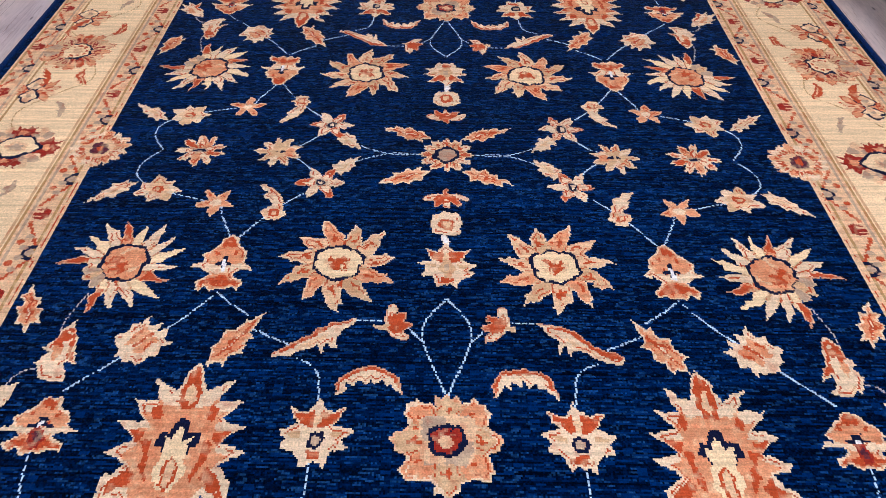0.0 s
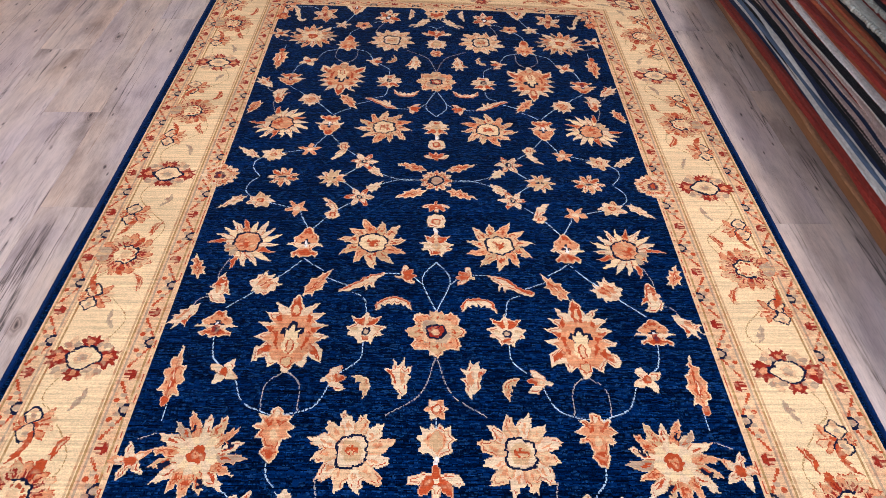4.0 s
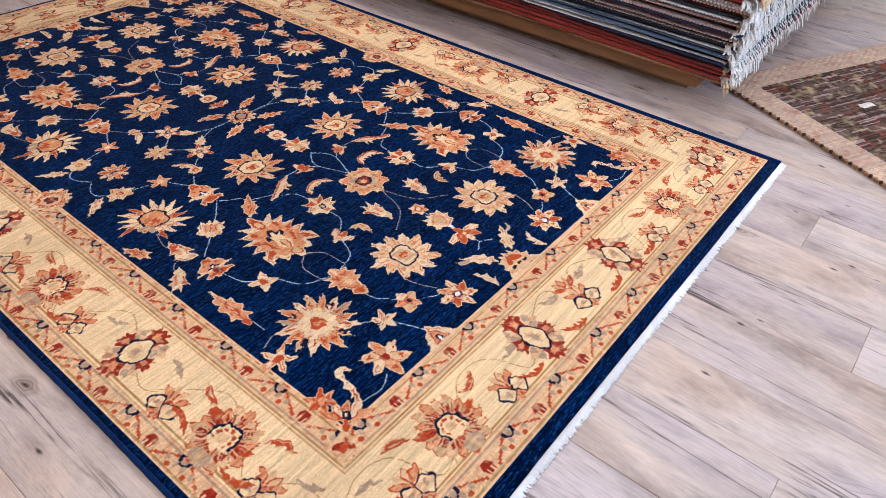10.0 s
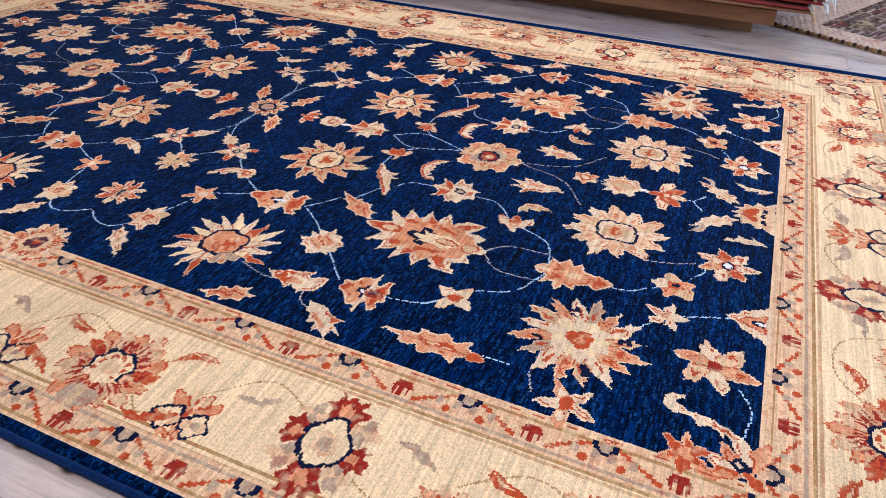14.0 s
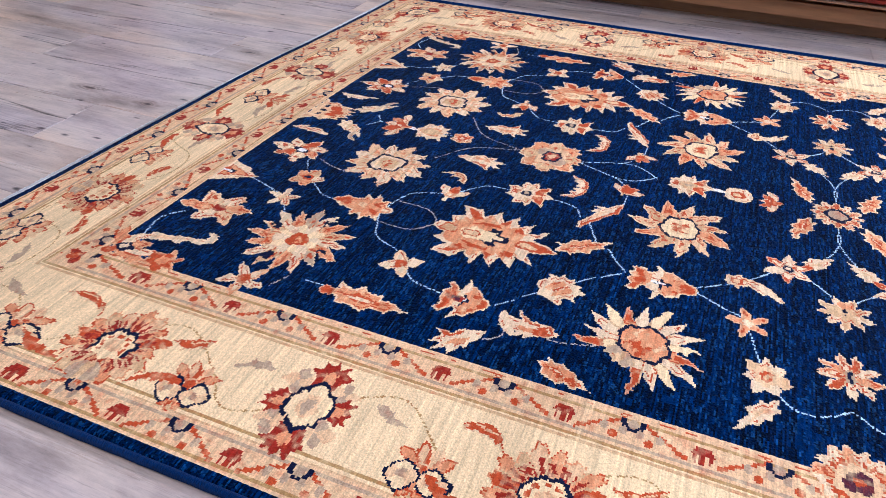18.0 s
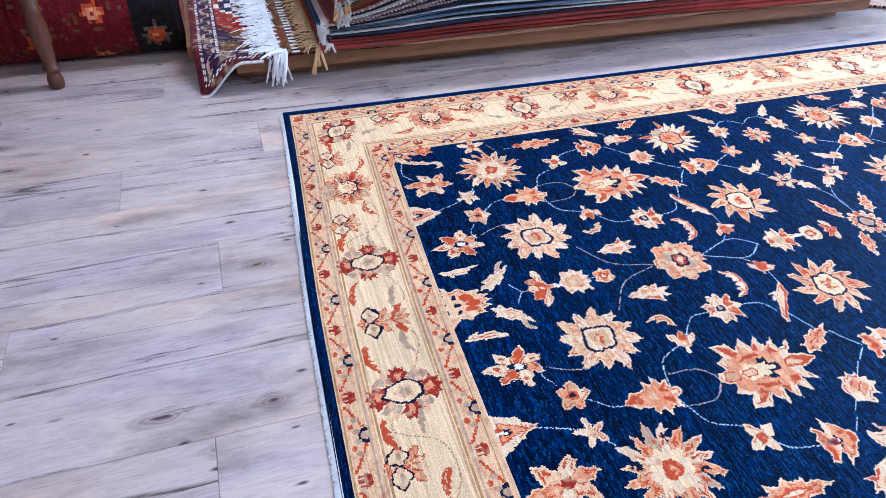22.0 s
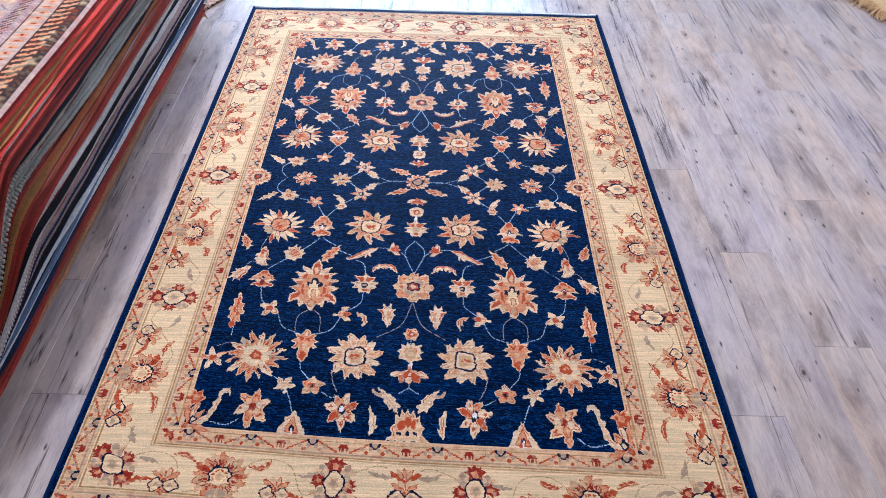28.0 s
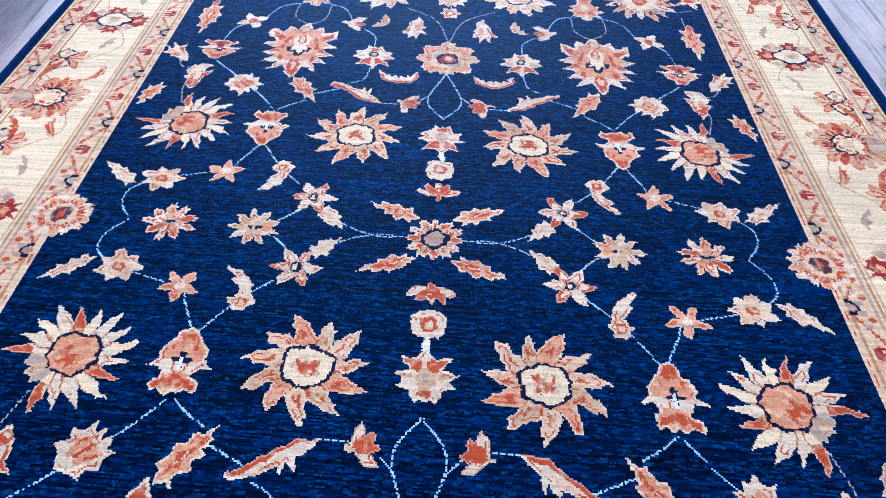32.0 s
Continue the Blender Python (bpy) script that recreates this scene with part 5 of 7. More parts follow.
# black also serves as the shade of one deep gap in the pile
EDGE_YARNS = {
    "r": ("dark_red_wool", (156, 58, 46)), "R": ("bright_red_wool", (206, 70, 54)), "m": ("maroon_wool", (136, 54, 44)), "n": ("midnight_wool", (38, 46, 74)),
    "b": ("steel_blue_wool", (104, 120, 146)), "w": ("cream_wool", (232, 224, 216)), "k": ("black_wool_and_gap_shade", (32, 28, 32)), "g": ("grey_green_wool", (176, 172, 160)),
    "o": ("rust_wool", (180, 92, 58)), "y": ("gold_wool", (186, 128, 70)), "p": ("pink_beige_wool", (202, 174, 164)), "t": ("tan_wool", (170, 122, 84)), "O": ("orange_red_wool", (206, 88, 54)),
}
EDGE = {k: yarn_material(n, c, 0.16, (40, 14, 60), 5.0, 0.1) for k, (n, c) in EDGE_YARNS.items()}
WORDS = {"r": "dark red", "R": "bright red", "m": "maroon", "n": "midnight blue", "b": "steel blue", "w": "cream", "k": "black", "g": "grey-green", "o": "rust brown", "y": "gold", "p": "pink-beige", "t": "tan", "O": "orange-red"}


def front_x(z):
    """The nearly upright west face of the pile."""
    return 1.170 - 0.105 * max(z - 0.12, 0) + 0.22 * max(z - 0.60, 0)


def layer_z(z, y):
    """The upper rugs of the pile bend down over its north end, the lower ones hardly."""
    t = np.clip((y - 0.68) / 0.56, 0, 1)
    s = t * t * (3 - 2 * t)
    base = PLINTH_TOP + 0.012
    low = np.minimum(z - base, 0.11)
    high = np.maximum(z - base - 0.11, 0)
    return base + low * (1 - 0.25 * s) + high * (1 - 0.74 * s) + 0.003 * np.sin(y * 2.6 + z * 9)


def stacked_rug(z, th, code, y0, y1, x_in, seed, fringe, label_extra="", top_mesh=None):
    rnd = random.Random(seed)
    x_out = 3.08 + rnd.uniform(-0.05, 0.05)
    xf = front_x(z) + x_in
    rug = thing("stacked_rug", f"{WORDS[code]} hand-woven wool rug lying in the pile{label_extra}", "rug", group="rugs in the pile")
    bm = bmesh.new()
    prev = None
    n = 60
    ph, wav = rnd.uniform(0, 6), rnd.uniform(0.002, 0.008)
    swell, ph2 = rnd.uniform(0.0, 0.24), rnd.uniform(0, 6)
    prof = ((x_out, 0.0), (x_out, 1.0), (0.03, 1.0), (0.008, 0.93), (0.0, 0.5), (0.008, 0.07), (0.03, 0.0))
    for k in range(n + 1):
        y = y0 + (y1 - y0) * k / n
        zz = layer_z(z, y)
        squeeze = (layer_z(z + th, y) - zz)
        w = wav * (math.sin(y * 3 + ph) + 0.5 * math.sin(y * 8 + ph * 2) + 0.2 * math.sin(y * 23 + ph * 3))
        skew = 0.01 * smooth_step(0.9, 1.3, y) - 0.6 * max(front_x(z) - front_x(0.25), 0) * smooth_step(0.8, 1.22, y)
        ring = []
        for px, pz in prof:
            x = px if px > 1 else xf + w + skew + px
            ring.append(bm.verts.new((x, y, zz + squeeze * (0.10 + (0.74 + swell * math.sin(y * 3.1 + ph2) + 0.12 * math.sin(y * 9 + ph2)) * pz))))
        if prev:
            for q in range(len(prof)):
                bm.faces.new((prev[q], prev[(q + 1) % len(prof)], ring[(q + 1) % len(prof)], ring[q]))
        else:
            bm.faces.new(ring[::-1])
        prev = ring
    bm.faces.new(prev)
    bm.normal_update()
    part("woven_body", bm, EDGE[code], rug)
    if code in "gp" or (code == "w" and seed % 2):
        bm = bmesh.new()
        n = 190
        for k in range(n):
            y = y0 + (y1 - y0) * (k + 0.5) / n
            w = wav * (math.sin(y * 3 + ph) + 0.5 * math.sin(y * 8 + ph * 2) + 0.2 * math.sin(y * 23 + ph * 3))
            skew = 0.01 * smooth_step(0.9, 1.3, y) - 0.6 * max(front_x(z) - front_x(0.25), 0) * smooth_step(0.8, 1.22, y)
            zz = float(layer_z(z, y) + layer_z(z + th, y)) / 2
            r = 0.5 * th * rnd.uniform(0.7, 1.05)
            bmesh.ops.create_icosphere(bm, subdivisions=1, radius=1.0, matrix=pose(xf + w + skew - 0.001, y, zz, rnd.uniform(-25, 25)) @ Matrix.Diagonal((r * 0.9, 0.0058, r, 1)))
        tagged(part("looped_edge", bm, EDGE[code], rug, "", True), "looped wool edge", kind="stuff")
    for end, s in ((y0, -1), (y1, 1)):
        bm = bmesh.new()
        ln = fringe * rnd.uniform(0.45, 0.95) * (1.0 if s < 0 else 0.6)
        count = 60 if s < 0 else 6
        places = []
        for k in range(count):
            t = (k + rnd.random()) / count
            x = xf + 0.01 + (t * t * 1.2 if s < 0 else skew + 0.035 * t)
            places.append(((x, end - s * 0.004, layer_z(z + th * 0.5, end)), (rnd.uniform(-0.2, 0.12), s, rnd.uniform(-0.3, 0.1))))
        strands(bm, places, ln if s < 0 else 0.6 * ln, 0.0075, 0.9, 0.3, seed + 11, 4)
        if seed % 3 == 0:
            tuft = [((xf + skew * (s > 0) + 0.012 * rnd.random(), end - s * 0.01 * rnd.random(), float(layer_z(z + th * 0.5, end))), (rnd.uniform(-1, 0.1), s * rnd.uniform(0.2, 1), 0.1)) for _ in range(9)]
            strands(bm, tuft, 0.026, 0.010, 0.9, 0.5, seed + 3, 4)
        tagged(part("fringe", bm, EDGE["w"] if code not in "tyom" else FRINGE_CREAM, rug), "loose cotton fringe", kind="stuff")
    return rug


def rug_pile():
    # each rug from the plinth up: yarn and thickness in millimetres
    # k15 after g24 is no rug: black put in for the shaded gap there
    layers = ("t12 r20 r18 m14 r8 n9 w6 k8 w7 b10 k4 b10 w6 n8 k9 p6 k10 p7 m14 n10 p8 k7 m12 p5 n9 w6 k7 m10 p14 w8 p12 o5 "
              "r14 m10 r12 o10 p4 r12 y5 o12 r10 k5 w7 k5 m10 g20 m5 g24 k15 m14 r14 k5 r10 w8 R13 y6 R11 y5 R16")
    rnd = random.Random(21)
    z = PLINTH_TOP + 0.012
    rugs = [(w[0], float(w[1:])) for w in layers.split()]
    fit = 0.590 / sum(h for _, h in rugs)
    for i, (code, h) in enumerate(rugs):
        th = h * fit * rnd.uniform(0.95, 1.05)
        end = 1.255 + rnd.uniform(-0.03, 0.02) if z < 0.30 else 1.19 + rnd.uniform(-0.03, 0.02)
        stacked_rug(z, th, code, -1.255 - 0.05 * (z - 0.12) + rnd.uniform(-0.02, 0.03), end, rnd.uniform(-0.010, 0.014), 100 + i, 0.050 if i % 5 else 0.064)
        z += th
    return z


PILE_TOP = rug_pile()


# the topmost rug, whose face shows
def top_rug():
    W, L = 0.95, 1.19
    c = Canvas(W, L, 0.006, "peach")
    ax, ay = np.abs(c.X), np.abs(c.Y)
    d = np.minimum(W - ax, L - ay)
    t = np.where(W - ax < L - ay, c.Y, c.X)
    rng = np.random.default_rng(8)

    def band(a, b, yarn):
        c.rows((d >= a) & (d < b), yarn)

    band(0, 0.012, "rose")
    band(0.012, 0.034, "bark")
    c.rows((d >= 0.016) & (d < 0.030) & (((t + d * 0.4) % 0.022) < 0.010), "umber")
    band(0.034, 0.100, "bark")
    hook = ((t - d * 0.5) % 0.034) / 0.034
    c.rows((d >= 0.040) & (d < 0.094) & (hook < 0.56 - np.abs(d - 0.067) * 5), "salmon")
    c.rows((d >= 0.060) & (d < 0.074) & (hook < 0.20), "umber")
    band(0.100, 0.110, "rose")
    band(0.110, 0.165, "dust")
    c.rows((d >= 0.114) & (d < 0.160) & (np.abs(((t / 0.040) % 1.0) - 0.5) * 0.080 + np.abs(d - 0.137) < 0.024), "salmon")
    c.rows((d >= 0.114) & (d < 0.160) & (np.abs(((t / 0.040) % 1.0) - 0.5) * 0.080 + np.abs(d - 0.137) < 0.010), "crimson")
    band(0.165, 0.172, "brown")
    band(0.172, 0.25, "mauve")
    c.rows((d >= 0.176) & (d < 0.196) & (((t + d) % 0.016) < 0.007), "rose")
    c.rows((d >= 0.204) & (d < 0.242) & (((t - d) % 0.022) < 0.010), "brown")
    c.rows((d >= 0.204) & (d < 0.222) & (((t - d) % 0.022) >= 0.010), "rose")
    band(0.25, 0.262, "rose")
    band(0.262, 0.335, "dust")
    q = (t % 0.17) / 0.17
    dia = np.abs(q - 0.5) * 0.17 + np.abs(d - 0.298)
    c.rows((d >= 0.264) & (d < 0.333) & (dia < 0.034) & (dia > 0.022), "slate")
    c.rows((d >= 0.264) & (d < 0.333) & (dia < 0.014), "blue")
    dib = np.abs(((q + 0.5) % 1.0) - 0.5) * 0.17 + np.abs(d - 0.298)
    c.rows((d >= 0.264) & (d < 0.333) & (dib < 0.036) & (((dib * 90).astype(int)) % 2 == 0), "tan")
    band(0.335, 0.36, "mauve")
    c.rows((d >= 0.34) & (d < 0.355) & (((t + d) % 0.02) < 0.009), "crimson")
    q = (t % 0.15) / 0.15
    k = (np.floor(t / 0.15) % 4).astype(int)
    inb = (d >= 0.36) & (d < 0.48)
    c.rows(inb, "rose")
    sq = inb & (q > 0.07) & (q < 0.93) & (d > 0.372) & (d < 0.468)
    for kk, yarn in enumerate(("slate", "cream", "slate", "salmon")):
        c.rows(sq & (k == kk), yarn)
    u, v = np.abs(q - 0.5) * 0.15, np.abs(d - 0.42)
    key = sq & (((np.maximum(u, v) / 0.011).astype(int) % 2) == 1) & ~((u < 0.008) & (v > 0.02))
    for kk, yarn in enumerate(("mauve", "slate", "ink", "slate")):
        c.rows(key & (k == kk), yarn)
    c.rows(sq & (np.maximum(u, v) < 0.012) & (k == 2), "salmon")
    band(0.48, 0.505, "mauve")
    c.rows((d >= 0.484) & (d < 0.50) & (((t + d) % 0.02) < 0.009), "crimson")
    inner = d >= 0.505
    c.rows(inner, "dust")
    arm = np.abs(((c.Y / 0.095) % 1.0) - 0.5) * 0.095
    c.rows(inner & (arm < 0.006) & (ax < W - 0.505 - 0.03) & (ax > W - 0.505 - 0.13), "brown")
    c.rows(inner & (np.abs(np.hypot(arm * 1.2, ax - (W - 0.505 - 0.15)) - 0.022) < 0.006), "brown")
    lat = ax / 0.30 + ay / 0.62
    c.rows(inner & (lat < 1.0) & ((((c.X + c.Y) / 0.02).astype(int) + ((c.X - c.Y) / 0.02).astype(int)) % 2 == 0), "brown")
    c.rows(inner & (np.abs(lat - 0.72) < 0.05), "cream")
    c.rows(inner & (lat < 0.67), "slate")
    c.rows(inner & (lat < 0.4), "rose")
    zt = PILE_TOP
    x_mid = front_x(zt) + 0.01 + W
    y_mid = -0.10

    def height(x, y):
        zz = layer_z(zt, y + y_mid) + 0.027
        return zz + 0.002 * np.sin(x * 9) * np.sin(y * 7) - 0.012 * np.clip(1 - (W - np.abs(x)) / 0.03, 0, 1) ** 2

    rug = thing("top_rug", "faded pink-beige tribal rug with blue squares on the pile", "rug", pose(x_mid, y_mid, 0))
    part("woven_face", c.mesh("woven_face", np.ones(c.a.shape, bool), height, PILE, 11), None, rug)


top_rug()


# ---------------------------------------------------------------- kilim and loose ends under the north end of the pile
def draped_rug(name, label, canvas, x0, y0, zf, group="", fr=None):
    """A thin rug whose knots follow the height zf(x, y) in the world."""
    hx, hy = canvas.hx, canvas.hy
    rug = thing(name, label, "rug", pose(x0 + hx, y0 + hy, 0), group)
    f = np.vectorize(zf)
    me = canvas.mesh("woven_face", np.ones(canvas.a.shape, bool), lambda x, y: f(x + x0 + hx, y + y0 + hy), PILE, 12)
    part("woven_face", me, None, rug)
    return rug


def kilim():
    c = Canvas(0.75, 0.35, 0.005, "murk", fold=False)
    d = np.minimum.reduce([c.X + 0.75, 0.35 - c.Y + 0 * c.X])
    t = np.where(c.X + 0.75 < 0.35 - c.Y, c.Y, c.X)
    c.rows(d < 0.02, "plum")
    c.rows((d > 0.004) & (d < 0.012), "wine")
    for lo in (0.020, 0.074):
        c.rows((d > lo) & (d < lo + 0.012), "wine")
        c.rows((d > lo + 0.002) & (d < lo + 0.010) & (((t + d) % 0.016) < 0.008), "white")
    wave = 0.053 + 0.013 * np.clip(np.sin(t * 75) * 1.6, -1, 1)
    c.rows((d > 0.032) & (d < 0.074) & (np.abs(d - wave) < 0.004), "rose")
    c.rows((d > 0.032) & (d < 0.074) & (np.hypot((t % 0.084) - 0.042, (d - 0.053)) < 0.008), "wine")
    west = c.X + 0.75
    band = (west > 0.088) & (west < 0.165) & (0.35 - c.Y > 0.088)
    c.rows(band, "umber")
    c.rows(band & (np.abs(((c.Y / 0.11) % 1.0) - 0.5) * 0.11 + np.abs(west - 0.127) < 0.03), "brown")
    c.rows((west > 0.163) & (west < 0.172) & (0.35 - c.Y > 0.088) & ((c.Y % 0.016) < 0.008), "rose")
    inner = (west > 0.172) & (0.35 - c.Y > 0.088)
    zx = np.abs(c.X + 0.75 - 0.52)
    zy = np.abs(c.Y - 0.13)
    zig = np.maximum(np.floor(zx / 0.022) * 0.022 * 0.62 + np.floor(zy / 0.022) * 0.022, 0)
    c.rows(inner & (zig < 0.25), "crimson")
    c.rows(inner & (zig < 0.25) & (zig > 0.225), "wine")
    c.rows(inner & (zig < 0.118), "white")
    c.rows(inner & (zig < 0.105), "murk")
    c.rows(inner & (np.abs(zig - 0.06) < 0.012), "white")
    c.rows(inner & (zig < 0.042), "plum")
    c.rows(inner & (np.hypot(c.X + 0.75 - 0.23, c.Y - 0.20) < 0.03), "umber")
    # the corner droops past the plinth to the floor
    def zf(x, y):
        over = 0.145 - (max(x - 1.185, 0) + max(1.68 - y, 0))
        z = PLINTH_TOP + 0.0095 - 0.003 * smooth_step(0.09, 0, x - 1.185)
        return max(z - 0.112 * smooth_step(-0.01, 0.14, over), 0.006) + 0.0015 * math.sin(x * 21 + y * 17)

    k = draped_rug("kilim", "dusky blue and red kilim, its corner drooping to the floor", c, 1.185, 0.98, zf)
    off = Vector((1.185 + 0.75, 0.98 + 0.35, 0))
    bm = bmesh.new()
    prev = None
    for i in range(41):
        y = 1.46 + 0.22 * i / 40
        p = Vector((1.176, y, zf(1.185, y) - 0.004)) - off
        ring = [bm.verts.new(p + Vector(((0.0055 + 0.001 * math.sin(i * 2.1)) * math.cos(a), 0, 0.005 * math.sin(a)))) for a in (TAU * q / 6 for q in range(6))]
        if prev:
            for q in range(6):
                bm.faces.new((prev[q], prev[(q + 1) % 6], ring[(q + 1) % 6], ring[q]))
        prev = ring
    part("edge_cord", bm, EDGE["w"], k, "thick white cotton edge cord", True)
    bm = bmesh.new()
    rnd = random.Random(4)
    pl = []
    for i in range(420):
        x = 1.195 + 1.1 * (i + rnd.random()) / 420
        pl.append(((x - off.x, 1.385 + 0.06 * rnd.random() - off.y, PLINTH_TOP + 0.020), (rnd.uniform(-0.7, 0.7), 1, 0.15)))
    strands(bm, pl, 0.085, 0.0065, 0.1, 0.9, 5, 4, PLINTH_TOP + 0.013)
    for i in range(26):
        pl = [((1.20 - off.x + 0.03 * rnd.random(), 1.40 + rnd.uniform(-0.03, 0.03) - off.y, PLINTH_TOP + 0.016), (-1, rnd.uniform(0.0, 0.9), 0.1))]
        strands(bm, pl, 0.085, 0.008, 1.1, 0.4, 50 + i, 5)
    tagged(part("fringe", bm, FRINGE, k), "long tangled white fringe", kind="stuff")


kilim()


def under_rug(y0, y1, yarn, label, fr, z, seed, cream):
    """The end of a rug that sticks out beyond the pile, with its fringe."""
    c = Canvas(0.7, (y1 - y0) / 2, 0.005, yarn, fold=False)
    t = (c.X % 0.028) / 0.028
    c.rows((np.abs(c.Y - c.hy * 0.55) < 0.012) & (t < 0.5), "white")
    c.rows((np.abs(c.Y - c.hy * 0.55) < 0.012) & (t >= 0.5), "black")
    c.rows((np.abs(c.Y + c.hy * 0.1) < 0.02) & (((c.X + c.Y) % 0.06) < 0.03), "brown" if yarn == "umber" else "tan")
    r = draped_rug("rug_end", label, c, 1.195, y0, lambda x, y: z + 0.002 * math.sin(x * 15 + y * 9), "rug ends under the pile")
    bm = bmesh.new()
    rnd = random.Random(seed)
    pl = [((-0.7 + 1.4 * (i + rnd.random()) / 330, c.hy - 0.004, z + 0.004), (rnd.uniform(-0.6, 0.4), 1, 0.2)) for i in range(330)]
    strands(bm, pl, fr, 0.0055, 0.35, 0.6, seed, 4, z - 0.006)
    for i in range(9):
        strands(bm, [((-0.695, c.hy - 0.03 * rnd.random(), z), (-1, rnd.uniform(-0.1, 0.8), 0))], 0.07, 0.013, 1.0, 0.3, seed + 20 + i, 5)
    tagged(part("fringe", bm, FRINGE_CREAM if cream else FRINGE, r), "loose fringe along its end", kind="stuff")


under_rug(1.15, 1.405, "umber", "brown flat-woven rug end sticking out below the pile", 0.05, PLINTH_TOP + 0.0165, 31, False)
under_rug(1.15, 1.275, "gold", "golden brown rug end with cream fringe below the pile", 0.075, PLINTH_TOP + 0.025, 32, True)


def hanging_corner(z_top, y_tip, yarns, label, seed, tag=False):
    """A rug higher in the pile whose north end hangs down in front of the lower ones."""
    hy = 0.36
    c = Canvas(0.72, hy, 0.005, yarns[0], fold=False)
    e = np.minimum(c.X + 0.72, hy - c.Y)
    t = np.where(c.X + 0.72 < hy - c.Y, c.Y, c.X)
    c.rows(e < 0.035, yarns[1])
    c.rows((e > 0.035) & (e < 0.045), "bark")
    c.rows((e > 0.055) & (e < 0.065), yarns[2])
    panel = (e > 0.075) & (e < 0.15) & ((t % 0.11) < 0.095)
    c.rows(panel, yarns[3])
    c.rows(panel & (np.abs((t % 0.11) - 0.047) + np.abs(e - 0.112) < 0.03), yarns[2])
    c.rows(panel & (np.abs((t % 0.11) - 0.047) + np.abs(e - 0.112) < 0.012), "rose")
    c.rows((e > 0.16) & (e < 0.175), yarns[2])
    c.rows((e > 0.2) & (np.abs((t % 0.16) - 0.08) + np.abs((e % 0.16) - 0.08) < 0.05), yarns[3])
    y0 = y_tip - 2 * hy
    x0 = 1.245

    def zf(x, y):
        z = float(layer_z(PILE_TOP, y)) + z_top
        return z + 0.004 * math.sin(x * 11) - 0.02 * smooth_step(0.04, 0, y_tip - y)

    r = draped_rug("hanging_rug", label, c, x0, y0, zf, "rugs hanging over the pile's end")
    bm = bmesh.new()
    rnd = random.Random(seed)
    pl = [((-0.72 + 1.4 * (i + rnd.random()) / 330, hy - 0.004, zf(x0 + 1.4 * (i + 0.5) / 330, y_tip)), (rnd.uniform(-0.4, 0.4), 1, -0.4)) for i in range(330)]
    strands(bm, pl, 0.045, 0.0055, 0.7, 0.6, seed, 4)
    tagged(part("fringe", bm, EDGE["w"], r), "greyish cotton fringe", kind="stuff")
    if tag:
        y = y_tip - 0.125
        a = math.atan2(zf(1.6, y + 0.02) - zf(1.6, y - 0.02), 0.04)
        lab = box(-0.022, 0.022, -0.032, 0.032, 0, 0.0015)
        ob = part("price_tag", lab, WHITE, r, "small white paper price tag", m=pose(1.58 - x0 - 0.72, y - y0 - hy, zf(1.58, y) + 0.004, math.degrees(a), 0, 12))
        bm = bmesh.new()
        for k in range(3):
            add_box(bm, -0.015, 0.012 - 0.004 * k, 0.012 - k * 0.011, 0.016 - k * 0.011, 0.0015, 0.0019)
        part("print", bm, BLACK, ob)


hanging_corner(0.010, 1.235, ("oxblood", "tan", "bark", "rose"), "dark red patterned rug corner bending over the end of the pile", 41)
hanging_corner(0.019, 1.205, ("salmon", "tan", "oxblood", "rose"), "salmon tribal rug corner with price tag bending over the pile", 42, True)


# ---------------------------------------------------------------- brown rug on the floor by the pile
def brown_rug():
    W, L = 0.70, 1.0
    c = Canvas(W, L, 0.006, "dust")
    d = np.minimum(W - np.abs(c.X), L - np.abs(c.Y))
    inner = d > 0.115
    rng = np.random.default_rng(2)
    streak = np.repeat(rng.random((c.ny, c.nx // 14 + 1)), 14, axis=1)[:, : c.nx]
    c.rows(inner, "taupe")
    c.rows(inner & (streak > 0.60), "bark")
    c.rows(inner & (streak < 0.10), "mauve")
    for x, y in ((0.25, 0.55), (0.05, 0.2), (-0.3, 0.62), (0.35, -0.2)):
        c.rows((np.abs(c.X - x) < 0.035) & (np.abs(c.Y - y) < 0.016), "white")
    corner = Vector((1.435, -1.16, 0))
    rot = pose(0, 0, 0, 0, 0, -26.5)
    mid = corner + rot.to_3x3() @ Vector((W, -L, 0))
    rug = thing("brown_rug", "streaky brown rug with cream border lying on the floor", "rug", Matrix.Translation(mid) @ rot)
    h = lambda x, y: 0.012 + 0.001 * np.sin(x * 900 + y * 1300)
    part("woven_face", c.mesh("woven_face", np.ones(c.a.shape, bool), h, PILE, 15), None, rug)
    part("backing", box(-W + 0.002, W - 0.002, -L + 0.002, L - 0.002, 0.0005, 0.009), FRINGE_CREAM, rug)
    bm = bmesh.new()
    for k in range(100):
        y = -L + 2 * L * (k + 0.5) / 100
        r = bmesh.ops.create_icosphere(bm, subdivisions=1, radius=0.009, matrix=pose(-W - 0.004, y, 0.010, 0, 0, 20) @ Matrix.Diagonal((1.1, 0.72, 0.8, 1)))
        for f in {f for v in r["verts"] for f in v.link_faces}:
            f.material_index = k % 2
    part("braided_edge", bm, [EDGE["t"], yarn_material("umber_wool", (74, 50, 38), 0.2)], rug, "whip-stitched dark brown and tan edge", True)


brown_rug()


